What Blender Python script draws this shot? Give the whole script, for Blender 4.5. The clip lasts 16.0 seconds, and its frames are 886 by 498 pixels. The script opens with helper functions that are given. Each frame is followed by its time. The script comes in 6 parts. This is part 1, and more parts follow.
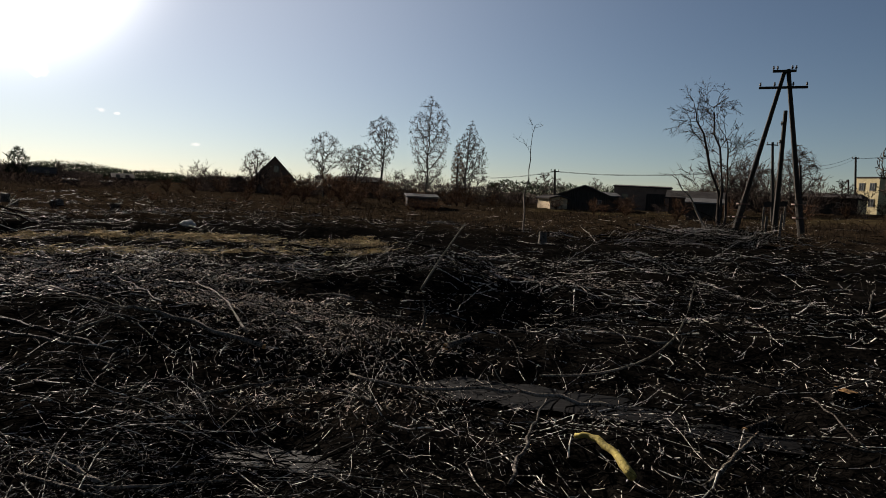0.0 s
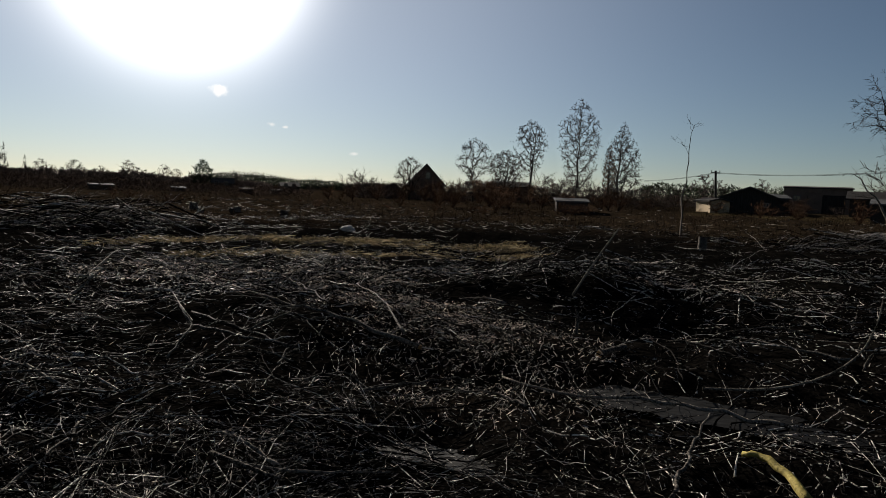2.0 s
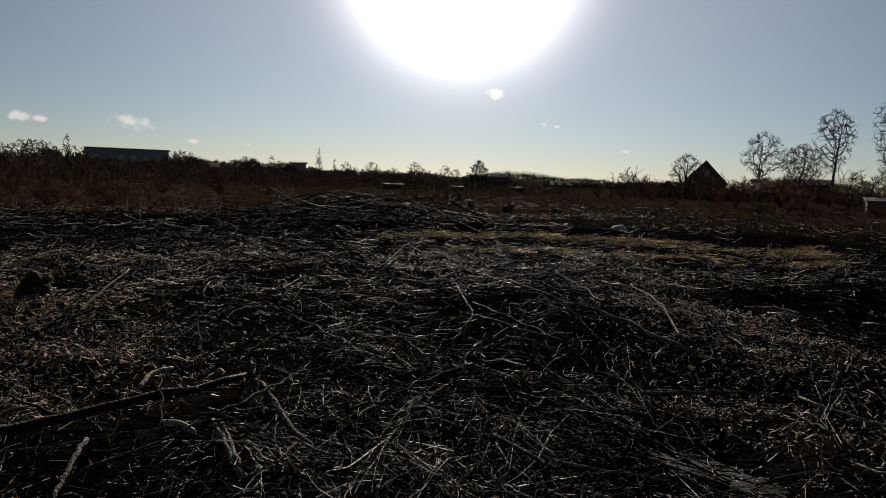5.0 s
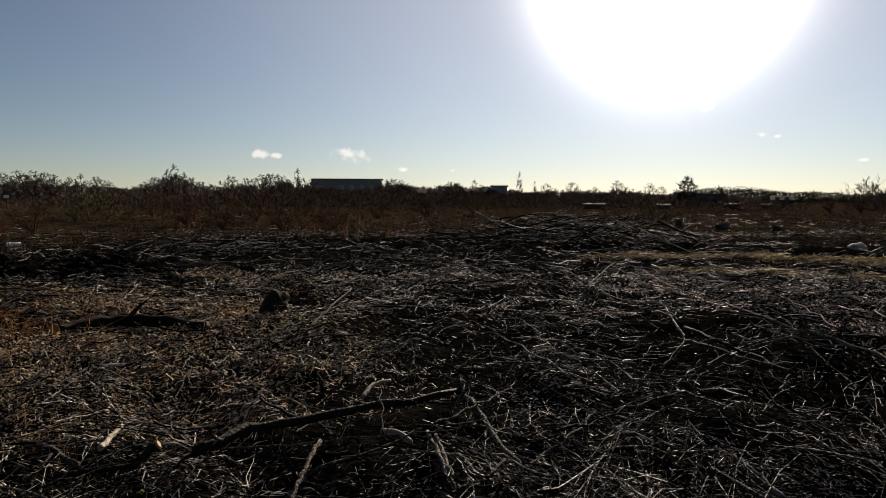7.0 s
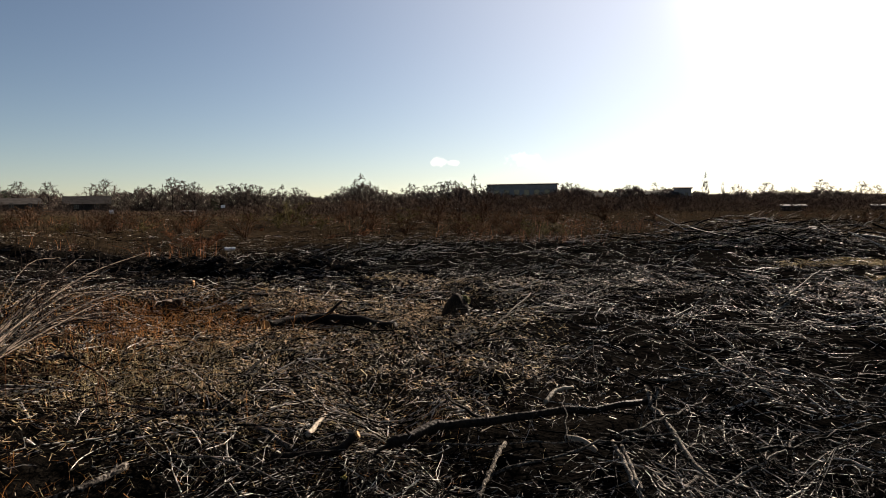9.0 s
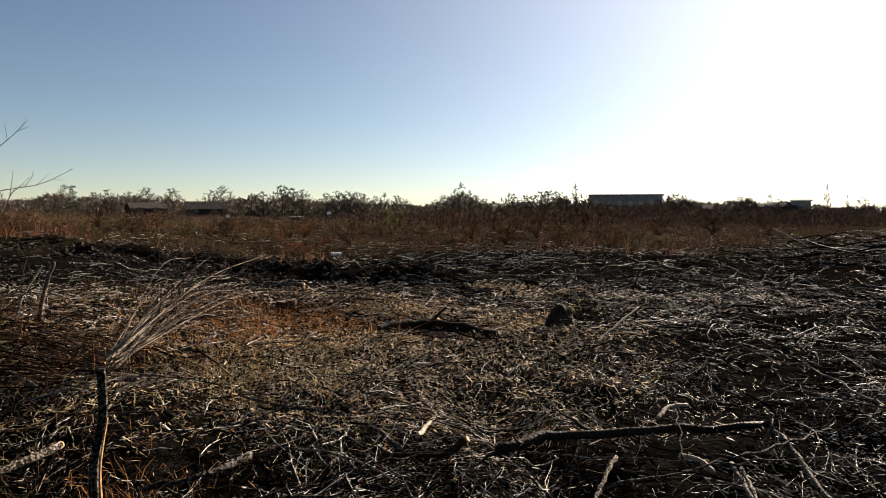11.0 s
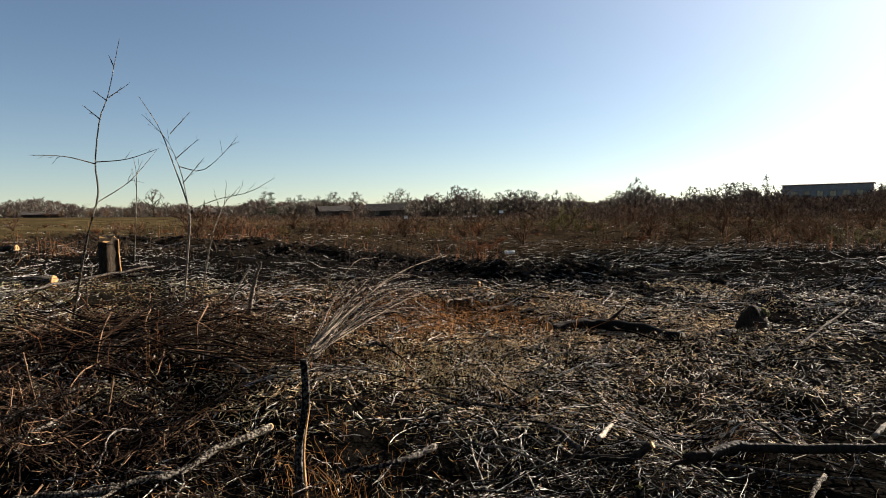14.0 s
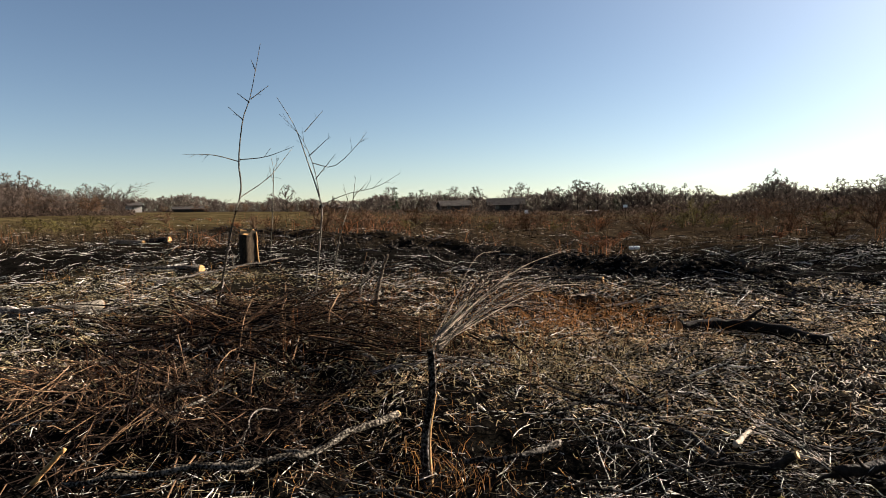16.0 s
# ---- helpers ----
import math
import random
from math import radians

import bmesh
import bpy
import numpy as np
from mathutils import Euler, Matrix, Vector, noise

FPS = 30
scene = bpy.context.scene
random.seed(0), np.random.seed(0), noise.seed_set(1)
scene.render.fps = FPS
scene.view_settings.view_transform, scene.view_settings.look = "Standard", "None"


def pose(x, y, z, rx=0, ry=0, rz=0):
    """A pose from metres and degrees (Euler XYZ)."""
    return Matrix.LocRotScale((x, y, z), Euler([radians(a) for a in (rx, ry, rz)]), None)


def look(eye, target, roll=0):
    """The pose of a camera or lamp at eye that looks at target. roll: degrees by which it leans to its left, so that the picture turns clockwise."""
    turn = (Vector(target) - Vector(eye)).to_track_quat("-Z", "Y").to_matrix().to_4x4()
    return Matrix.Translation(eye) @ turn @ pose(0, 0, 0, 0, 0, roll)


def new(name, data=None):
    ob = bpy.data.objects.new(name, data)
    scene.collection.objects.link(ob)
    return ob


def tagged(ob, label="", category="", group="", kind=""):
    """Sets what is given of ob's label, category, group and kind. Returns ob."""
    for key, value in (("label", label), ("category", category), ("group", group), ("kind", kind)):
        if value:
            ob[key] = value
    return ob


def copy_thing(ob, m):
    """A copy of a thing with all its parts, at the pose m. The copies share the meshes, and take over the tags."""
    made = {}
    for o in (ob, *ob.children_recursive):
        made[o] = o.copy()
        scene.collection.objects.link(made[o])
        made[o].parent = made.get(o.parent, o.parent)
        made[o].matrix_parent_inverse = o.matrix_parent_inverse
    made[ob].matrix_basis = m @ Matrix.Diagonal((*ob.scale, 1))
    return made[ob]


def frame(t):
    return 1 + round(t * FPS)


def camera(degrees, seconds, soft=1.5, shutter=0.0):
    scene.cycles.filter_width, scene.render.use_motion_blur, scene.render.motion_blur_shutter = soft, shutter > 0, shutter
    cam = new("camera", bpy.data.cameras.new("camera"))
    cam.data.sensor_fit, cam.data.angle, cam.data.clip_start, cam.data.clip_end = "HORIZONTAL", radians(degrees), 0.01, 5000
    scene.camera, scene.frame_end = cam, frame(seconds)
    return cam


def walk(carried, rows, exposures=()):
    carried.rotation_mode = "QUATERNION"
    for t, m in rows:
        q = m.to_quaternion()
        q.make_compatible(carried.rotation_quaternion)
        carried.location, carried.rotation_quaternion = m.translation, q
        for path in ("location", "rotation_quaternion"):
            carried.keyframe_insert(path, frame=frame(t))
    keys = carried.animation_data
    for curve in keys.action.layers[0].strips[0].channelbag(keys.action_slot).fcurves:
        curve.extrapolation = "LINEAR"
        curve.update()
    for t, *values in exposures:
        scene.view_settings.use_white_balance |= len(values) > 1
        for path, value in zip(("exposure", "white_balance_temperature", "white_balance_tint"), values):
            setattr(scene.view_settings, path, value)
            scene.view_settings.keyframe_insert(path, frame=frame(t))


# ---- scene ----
cam = camera(66.8, 16.0, 0.8)
PATH = [
    (0, (0.000, 0.000, 1.594), (0.000, 1.993, 1.427), 2.92),
    (0.5, (-0.010, -0.005, 1.593), (-0.104, 1.985, 1.419), 2.70),
    (1, (-0.017, -0.029, 1.599), (-0.212, 1.955, 1.435), 2.35),
    (1.5, (-0.030, -0.036, 1.598), (-0.333, 1.934, 1.436), 2.32),
    (2, (-0.038, -0.043, 1.595), (-0.474, 1.901, 1.423), 2.20),
    (2.5, (-0.035, -0.048, 1.598), (-0.565, 1.873, 1.433), 2.11),
    (3, (-0.043, -0.071, 1.595), (-0.692, 1.813, 1.434), 2.02),
    (3.5, (-0.058, -0.073, 1.599), (-0.842, 1.758, 1.426), 2.27),
    (4, (-0.060, -0.088, 1.592), (-0.974, 1.684, 1.433), 1.92),
    (4.2, (-0.070, -0.099, 1.590), (-1.039, 1.643, 1.420), 1.99),
    (6.3, (-0.101, -0.144, 1.589), (-1.528, 1.245, 1.409), 0.91),
    (6.5, (-0.096, -0.154, 1.584), (-1.575, 1.182, 1.415), 0.68),
    (7, (-0.086, -0.180, 1.592), (-1.664, 1.040, 1.440), 0.16),
    (7.5, (-0.075, -0.207, 1.599), (-1.737, 0.896, 1.455), 0.21),
    (8, (-0.089, -0.213, 1.598), (-1.814, 0.788, 1.457), -0.05),
    (8.5, (-0.093, -0.237, 1.604), (-1.871, 0.668, 1.467), 0.07),
    (9, (-0.074, -0.255, 1.603), (-1.913, 0.520, 1.468), -0.74),
    (9.2, (-0.075, -0.263, 1.606), (-1.930, 0.473, 1.476), -0.57),
    (11.3, (-0.065, -0.358, 1.598), (-2.013, 0.081, 1.482), -0.21),
    (11.5, (-0.066, -0.356, 1.601), (-2.023, 0.036, 1.477), -0.48),
    (12, (-0.068, -0.361, 1.601), (-2.041, -0.059, 1.476), -0.96),
    (12.5, (-0.053, -0.367, 1.607), (-2.039, -0.165, 1.485), -1.15),
    (13, (-0.068, -0.368, 1.607), (-2.060, -0.233, 1.490), -1.24),
    (13.5, (-0.065, -0.381, 1.606), (-2.061, -0.308, 1.496), -1.27),
    (14, (-0.056, -0.396, 1.607), (-2.053, -0.400, 1.500), -1.20),
    (14.5, (-0.070, -0.404, 1.603), (-2.066, -0.489, 1.497), -1.16),
    (15, (-0.056, -0.417, 1.606), (-2.049, -0.552, 1.497), -0.83),
    (15.5, (-0.052, -0.423, 1.605), (-2.035, -0.662, 1.492), -1.09),
    (16, (-0.048, -0.435, 1.602), (-2.012, -0.792, 1.486), -1.24),
]
EXPOSURES = [(0, 1.37, 6650, 13), (2, 1.02, 6400, 10), (4.2, 0.86, 6600, 12), (6.3, 1.22, 6700, 13), (7, 1.35, 6800, 14), (8, 1.73, 6950, 14), (9, 2.03, 7050, 15), (11.5, 2.43, 7100, 13), (12.5, 2.48, 6900, 11), (14, 2.52, 6750, 11), (16, 2.62, 6800, 12)]
walk(cam, [(t, look(eye, target, roll)) for t, eye, target, roll in PATH], EXPOSURES)

# ---- sky and sun ----
SUN_AZ, SUN_EL = 34.5, 18.5  # degrees to the left of the first view, above the horizon
world = bpy.data.worlds.new("sky")
scene.world = world
world.use_nodes = True
wn = world.node_tree
wn.nodes.clear()
sky = wn.nodes.new("ShaderNodeTexSky")
sky.sky_type, sky.sun_disc = "NISHITA", False
sky.sun_elevation, sky.sun_rotation = radians(SUN_EL), radians(-SUN_AZ)
sky.air_density, sky.dust_density, sky.ozone_density = 0.9, 0.08, 1.6
sky.altitude = 1200
back = wn.nodes.new("ShaderNodeBackground")
back.inputs["Strength"].default_value = 0.0200
wout = wn.nodes.new("ShaderNodeOutputWorld")


def aureole(tc, colour):
    """The bright haze round the sun, strongest at the disc."""
    n, l = wn.nodes, wn.links
    dot = n.new("ShaderNodeVectorMath")
    dot.operation = "DOT_PRODUCT"
    a, e = radians(SUN_AZ), radians(SUN_EL)
    dot.inputs[1].default_value = (-math.sin(a) * math.cos(e), math.cos(a) * math.cos(e), math.sin(e))
    l.new(tc.outputs["Generated"], dot.inputs[0])
    top = n.new("ShaderNodeMath")
    top.operation = "MAXIMUM"
    top.inputs[1].default_value = 0.0
    l.new(dot.outputs["Value"], top.inputs[0])
    for sharp, glow in ((3.0, (1.7, 1.75, 1.8, 1)), (8.0, (7.0, 6.7, 6.4, 1)), (180.0, (200.0, 192.0, 182.0, 1))):
        power = n.new("ShaderNodeMath")
        power.operation = "POWER"
        power.inputs[1].default_value = sharp
        l.new(top.outputs[0], power.inputs[0])
        add = n.new("ShaderNodeMix")
        add.data_type, add.blend_type, add.clamp_result = "RGBA", "ADD", False
        l.new(power.outputs[0], add.inputs["Factor"])
        l.new(colour, add.inputs["A"])
        add.inputs["B"].default_value = glow
        colour = add.outputs["Result"]
    return colour


def sky_clouds(colour):
    """A few small white clouds low in the sky, at given bearings and heights."""
    n, l = wn.nodes, wn.links
    tc = n.new("ShaderNodeTexCoord")
    rough = n.new("ShaderNodeTexNoise")
    rough.inputs["Scale"].default_value, rough.inputs["Detail"].default_value = 55, 5
    l.new(tc.outputs["Generated"], rough.inputs["Vector"])
    for az, el, width in ((27.2, 4.9, 0.008), (26.1, 4.7, 0.0045), (31.0, 7.3, 0.014), (20.4, 2.8, 0.006), (60.1, 3.6, 0.022), (67.4, 3.5, 0.013), (66.3, 3.4, 0.008), (55.6, 2.4, 0.007), (51.5, 2.3, 0.004)):
        a, e = radians(az), radians(el)
        sub = n.new("ShaderNodeVectorMath")
        sub.operation = "SUBTRACT"
        sub.inputs[1].default_value = (-math.sin(a) * math.cos(e), math.cos(a) * math.cos(e), math.sin(e))
        l.new(tc.outputs["Generated"], sub.inputs[0])
        flat = n.new("ShaderNodeVectorMath")
        flat.operation = "MULTIPLY"
        flat.inputs[1].default_value = (1 / width, 1 / width, 2.1 / width)
        l.new(sub.outputs[0], flat.inputs[0])
        size = n.new("ShaderNodeVectorMath")
        size.operation = "LENGTH"
        l.new(flat.outputs[0], size.inputs[0])
        add = n.new("ShaderNodeMath")
        add.operation = "MULTIPLY_ADD"
        add.inputs[1].default_value = 3.0
        l.new(rough.outputs["Fac"], add.inputs[0])
        l.new(size.outputs["Value"], add.inputs[2])
        soft = n.new("ShaderNodeMapRange")
        soft.interpolation_type = "SMOOTHSTEP"
        soft.inputs["From Min"].default_value, soft.inputs["From Max"].default_value = 1.6, 2.7
        soft.inputs["To Min"].default_value, soft.inputs["To Max"].default_value = 0.8, 0.0
        l.new(add.outputs[0], soft.inputs["Value"])
        mix = n.new("ShaderNodeMix")
        mix.data_type = "RGBA"
        l.new(soft.outputs["Result"], mix.inputs["Factor"])
        l.new(colour, mix.inputs["A"])
        mix.inputs["B"].default_value = (17.0, 16.5, 15.5, 1)
        colour = mix.outputs["Result"]
    return aureole(tc, colour)


wn.links.new(sky_clouds(sky.outputs["Color"]), back.inputs["Color"])
wn.links.new(back.outputs["Background"], wout.inputs["Surface"])
sun = new("sun", bpy.data.lights.new("sun", "SUN"))
sun.data.energy, sun.data.angle, sun.data.color = 5.0, radians(0.5), (1.0, 0.91, 0.79)
saz, sel = radians(SUN_AZ), radians(SUN_EL)
SUN_DIR = Vector((-math.sin(saz) * math.cos(sel), math.cos(saz) * math.cos(sel), math.sin(sel)))
sun.matrix_world = look(SUN_DIR * 100, (0, 0, 0))


# ---- materials ----
def material(name, dark, light, scale=8.0, rough=0.85, bump=0.3, spec=0.4, fine_scale=60.0, by_object=0.0, stretch=(1, 1, 1), island=0.0, metal=0.0, through_light=0.0, span=(0.32, 0.68), grain=0.45):
    """Two-scale noise between two colours, with fine relief."""
    m = bpy.data.materials.new(name)
    m.use_nodes = True
    n, l = m.node_tree.nodes, m.node_tree.links
    b = n["Principled BSDF"]
    tc, mp = n.new("ShaderNodeTexCoord"), n.new("ShaderNodeMapping")
    mp.inputs["Scale"].default_value = stretch
    l.new(tc.outputs["Object"], mp.inputs["Vector"])
    big, fine = n.new("ShaderNodeTexNoise"), n.new("ShaderNodeTexNoise")
    big.inputs["Scale"].default_value, big.inputs["Detail"].default_value = scale, 5
    fine.inputs["Scale"].default_value, fine.inputs["Detail"].default_value = fine_scale, 3
    l.new(mp.outputs["Vector"], big.inputs["Vector"])
    l.new(mp.outputs["Vector"], fine.inputs["Vector"])

    def math_node(op, a, bb, c=None):
        k = n.new("ShaderNodeMath")
        k.operation = op
        for i, v in enumerate((a, bb, c)):
            if v is None:
                continue
            if isinstance(v, (int, float)):
                k.inputs[i].default_value = v
            else:
                l.new(v, k.inputs[i])
        return k.outputs[0]

    fac = math_node("MULTIPLY_ADD", math_node("SUBTRACT", fine.outputs["Fac"], 0.5), grain, math_node("MULTIPLY_ADD", math_node("SUBTRACT", big.outputs["Fac"], 0.5), 0.55, 0.5))
    if by_object:
        fac = math_node("MULTIPLY_ADD", n.new("ShaderNodeObjectInfo").outputs["Random"], by_object, math_node("SUBTRACT", fac, 0.5 * by_object))
    if island:
        fac = math_node("MULTIPLY_ADD", n.new("ShaderNodeNewGeometry").outputs["Random Per Island"], island, math_node("SUBTRACT", fac, 0.5 * island))
    ramp = n.new("ShaderNodeValToRGB")
    e = ramp.color_ramp.elements
    e[0].position, e[1].position = span
    e[0].color, e[1].color = (*dark, 1), (*light, 1)
    l.new(fac, ramp.inputs["Fac"])
    l.new(ramp.outputs["Color"], b.inputs["Base Color"])
    b.inputs["Roughness"].default_value, b.inputs["Specular IOR Level"].default_value, b.inputs["Metallic"].default_value = rough, spec, metal
    if bump:
        bump_node = n.new("ShaderNodeBump")
        bump_node.inputs["Strength"].default_value, bump_node.inputs["Distance"].default_value = bump, 0.02
        l.new(fine.outputs["Fac"], bump_node.inputs["Height"])
        l.new(bump_node.outputs["Normal"], b.inputs["Normal"])
    if through_light:
        thin, mixed = n.new("ShaderNodeBsdfTranslucent"), n.new("ShaderNodeMixShader")
        l.new(ramp.outputs["Color"], thin.inputs["Color"])
        mixed.inputs["Fac"].default_value = through_light
        l.new(b.outputs["BSDF"], mixed.inputs[1])
        l.new(thin.outputs["BSDF"], mixed.inputs[2])
        l.new(mixed.outputs["Shader"], n["Material Output"].inputs["Surface"])
    return m


# Light end raised so pale patches stand for the lit top edges of logs.
BARK = material("bark", (0.004, 0.003, 0.0023), (0.13, 0.115, 0.10), 6, 0.75, 1.0, 0.01, 55, by_object=0.35, span=(0.38, 0.82), grain=1.2)
PALE_BARK = material("pale_bark", (0.006, 0.005, 0.004), (0.2, 0.175, 0.145), 7, 0.8, 0.9, 0.01, 70, by_object=0.2, span=(0.34, 0.78), grain=1.2)
# Pale patches on dark sticks paint broken highlights into the colour.
STICK = material("weathered_stick_glints", (0.002, 0.0016, 0.0013), (0.48, 0.435, 0.39), 5, 0.6, 0.6, 0.005, 30, island=0.6, span=(0.58, 0.82), grain=1.6)
DARK_BARK = material("wet_dark_bark", (0.004, 0.0032, 0.0025), (0.02, 0.0155, 0.012), 6, 0.7, 0.8, 0.03, 45, by_object=0.2, grain=1.0)
WARM_BARK = material("warm_stump_bark", (0.005, 0.004, 0.0032), (0.034, 0.025, 0.017), 6, 0.85, 0.7, 0.03, 30, stretch=(3, 3, 0.6), grain=1.0)
# Pale chips whose sun glints are painted in as very bright bits.
GLINT = material("painted_glint_chips", (0.006, 0.0045, 0.003), (0.56, 0.465, 0.39), 1.5, 0.6, 0.0, 0.02, 20, through_light=0.05, island=0.9, span=(0.42, 0.74))
BUSH_BARK = material("felled_bush_bark", (0.010, 0.0078, 0.006), (0.14, 0.11, 0.085), 7, 0.9, 0.3, 0.05, 50, by_object=0.3, grain=1.0)
# Near-black twigs; bright patches along them are painted sun glints.
TWIG = material("twig_bark_glints", (0.0012, 0.001, 0.0008), (0.50, 0.455, 0.415), 4, 0.6, 0.7, 0.005, 30, island=0.7, span=(0.66, 0.86), grain=1.7)
RED_BRUSH = material("dark_reddish_brush", (0.007, 0.0045, 0.0035), (0.15, 0.092, 0.055), 3, 0.7, 0.0, 0.01, 40, island=0.7, span=(0.45, 0.95))
GOLD_TWIG = material("yellow_green_shoots", (0.022, 0.018, 0.006), (0.12, 0.10, 0.036), 2, 0.9, 0.0, 0.03, 30, island=0.6, through_light=0.2)
MOSS = material("mossy_rotten_wood", (0.02, 0.018, 0.008), (0.12, 0.105, 0.045), 12, 1.0, 0.5, 0.02, 50)
WHITE = material("white_paint", (0.6, 0.6, 0.58), (0.8, 0.8, 0.78), 4, 0.6, 0.0, 0.3, 30)
RED_TWIG = material("reddish_shoots", (0.03, 0.012, 0.006), (0.20, 0.085, 0.038), 2, 0.9, 0.0, 0.03, 30, island=0.6, through_light=0.15)
WEED = material("dry_weeds", (0.008, 0.0056, 0.0038), (0.068, 0.047, 0.029), 0.5, 1.0, 0.0, 0.0, 9, through_light=0.1, island=0.6)
STRAW = material("dry_grass", (0.09, 0.072, 0.042), (0.48, 0.395, 0.24), 1.2, 0.9, 0.0, 0.05, 12, through_light=0.4, island=0.5)
ORANGE_STRAW = material("rusty_grass", (0.03, 0.013, 0.005), (0.34, 0.17, 0.06), 1.2, 0.9, 0.0, 0.05, 12, through_light=0.35, island=0.5)
# Tan and golden bits; the jump from black to bright paints glints.
CHIP = material("chips_leaves_glints", (0.0016, 0.0012, 0.0008), (0.33, 0.275, 0.22), 1.5, 0.5, 0.0, 0.02, 20, through_light=0.05, island=0.9, span=(0.62, 0.9))
GOLD_CHIP = material("golden_bits_glints", (0.003, 0.002, 0.001), (0.52, 0.385, 0.235), 1.2, 0.6, 0.0, 0.01, 16, through_light=0.1, island=0.9, span=(0.48, 0.8))
CUT = material("fresh_cut_wood", (0.13, 0.06, 0.02), (0.34, 0.20, 0.08), 9, 0.8, 0.4, 0.15, 60)
CUT_PALE = material("pale_split_wood", (0.08, 0.065, 0.045), (0.30, 0.25, 0.19), 9, 0.8, 0.4, 0.1, 60)
YELLOW_WOOD = material("peeled_yellow_wood", (0.06, 0.045, 0.01), (0.34, 0.27, 0.07), 9, 0.8, 0.4, 0.08, 60)
CLOD = material("black_clods", (0.004, 0.0034, 0.003), (0.034, 0.029, 0.025), 3, 0.9, 0.6, 0.0, 30, island=0.2)
TREE_BARK = material("tree_bark", (0.014, 0.011, 0.009), (0.05, 0.04, 0.033), 2, 1.0, 0.3, 0.03, 12, by_object=0.3)
BIRCH_BARK = material("birch_bark", (0.012, 0.010, 0.009), (0.09, 0.08, 0.072), 1.5, 0.95, 0.3, 0.05, 8, stretch=(1, 1, 3))
SCRUB = material("leafless_scrub", (0.024, 0.0165, 0.013), (0.07, 0.05, 0.038), 0.25, 1.0, 0.0, 0.0, 2, island=0.4, through_light=0.06)
CROWN = material("bare_crown_twigs", (0.028, 0.021, 0.018), (0.07, 0.054, 0.045), 0.4, 1.0, 0.0, 0.0, 4, island=0.3, by_object=0.3)
RUSTY_CROWN = material("rusty_crown_twigs", (0.028, 0.016, 0.010), (0.10, 0.06, 0.037), 0.4, 1.0, 0.0, 0.0, 4, island=0.3, by_object=0.3)
NEEDLES = material("conifer_needles", (0.007, 0.010, 0.006), (0.03, 0.036, 0.02), 0.6, 1.0, 0.0, 0.0, 6, island=0.3)
POLE_WOOD = material("tarred_pole_wood", (0.010, 0.008, 0.006), (0.04, 0.031, 0.024), 2, 0.85, 0.4, 0.12, 18, stretch=(3, 3, 0.4))
CONCRETE = material("pole_footing_wood", (0.012, 0.010, 0.008), (0.045, 0.037, 0.03), 3, 0.9, 0.4, 0.1, 22)
PORCELAIN = material("insulator_porcelain", (0.014, 0.011, 0.010), (0.04, 0.034, 0.03), 20, 0.5, 0.0, 0.3, 80)
IRON = material("rusty_iron", (0.04, 0.022, 0.014), (0.12, 0.07, 0.05), 20, 0.7, 0.2, 0.4, 80, metal=0.4)
WIRE = material("dull_wire", (0.04, 0.04, 0.042), (0.10, 0.10, 0.105), 5, 0.5, 0.0, 0.5, 40, metal=0.7)
BRICK_WALL = material("dull_brick_wall", (0.085, 0.06, 0.045), (0.19, 0.135, 0.10), 1.2, 1.0, 0.3, 0.05, 14)
GREY_BOARDS = material("grey_weathered_boards", (0.014, 0.0125, 0.011), (0.05, 0.043, 0.036), 2, 1.0, 0.3, 0.03, 18, stretch=(4, 4, 0.5))
GREY_PLASTER = material("grey_plaster", (0.13, 0.125, 0.12), (0.26, 0.25, 0.24), 0.9, 1.0, 0.2, 0.05, 9)
PLASTER = material("cream_plaster", (0.25, 0.205, 0.11), (0.40, 0.34, 0.20), 0.9, 0.9, 0.2, 0.2, 9)
PALE_WALL = material("sunlit_pale_boards", (0.26, 0.19, 0.11), (0.40, 0.30, 0.18), 1.5, 0.9, 0.2, 0.2, 12)
DARK_ROOF = material("dark_slate_roof", (0.018, 0.016, 0.015), (0.05, 0.045, 0.042), 1.2, 1.0, 0.3, 0.03, 16)
METAL_ROOF = material("pale_metal_roof", (0.04, 0.04, 0.04), (0.10, 0.10, 0.10), 1.2, 1.0, 0.1, 0.02, 16)
FRAME_PAINT = material("window_frame_paint", (0.06, 0.055, 0.05), (0.12, 0.115, 0.105), 6, 0.8, 0.0, 0.1, 40)
GLASS = material("dark_window_glass", (0.012, 0.014, 0.017), (0.035, 0.04, 0.046), 1.0, 0.08, 0.0, 0.6, 6)
STONE = material("pale_stone", (0.12, 0.115, 0.105), (0.32, 0.30, 0.275), 6, 0.9, 0.5, 0.1, 40)
GRAVEL = material("pale_gravel_track", (0.035, 0.03, 0.022), (0.08, 0.07, 0.055), 1.5, 1.0, 0.3, 0.0, 20)


def water_material():
    m = bpy.data.materials.new("still_muddy_water")
    m.use_nodes = True
    n, l = m.node_tree.nodes, m.node_tree.links
    b = n["Principled BSDF"]
    b.inputs["Specular IOR Level"].default_value = 0.03
    b.inputs["Base Color"].default_value, b.inputs["Roughness"].default_value = (0.0026, 0.0025, 0.0025, 1), 0.7
    noise_node, bump_node = n.new("ShaderNodeTexNoise"), n.new("ShaderNodeBump")
    noise_node.inputs["Scale"].default_value = 9
    bump_node.inputs["Strength"].default_value, bump_node.inputs["Distance"].default_value = 0.5, 0.02
    l.new(noise_node.outputs["Fac"], bump_node.inputs["Height"])
    l.new(bump_node.outputs["Normal"], b.inputs["Normal"])
    return m


WATER = water_material()


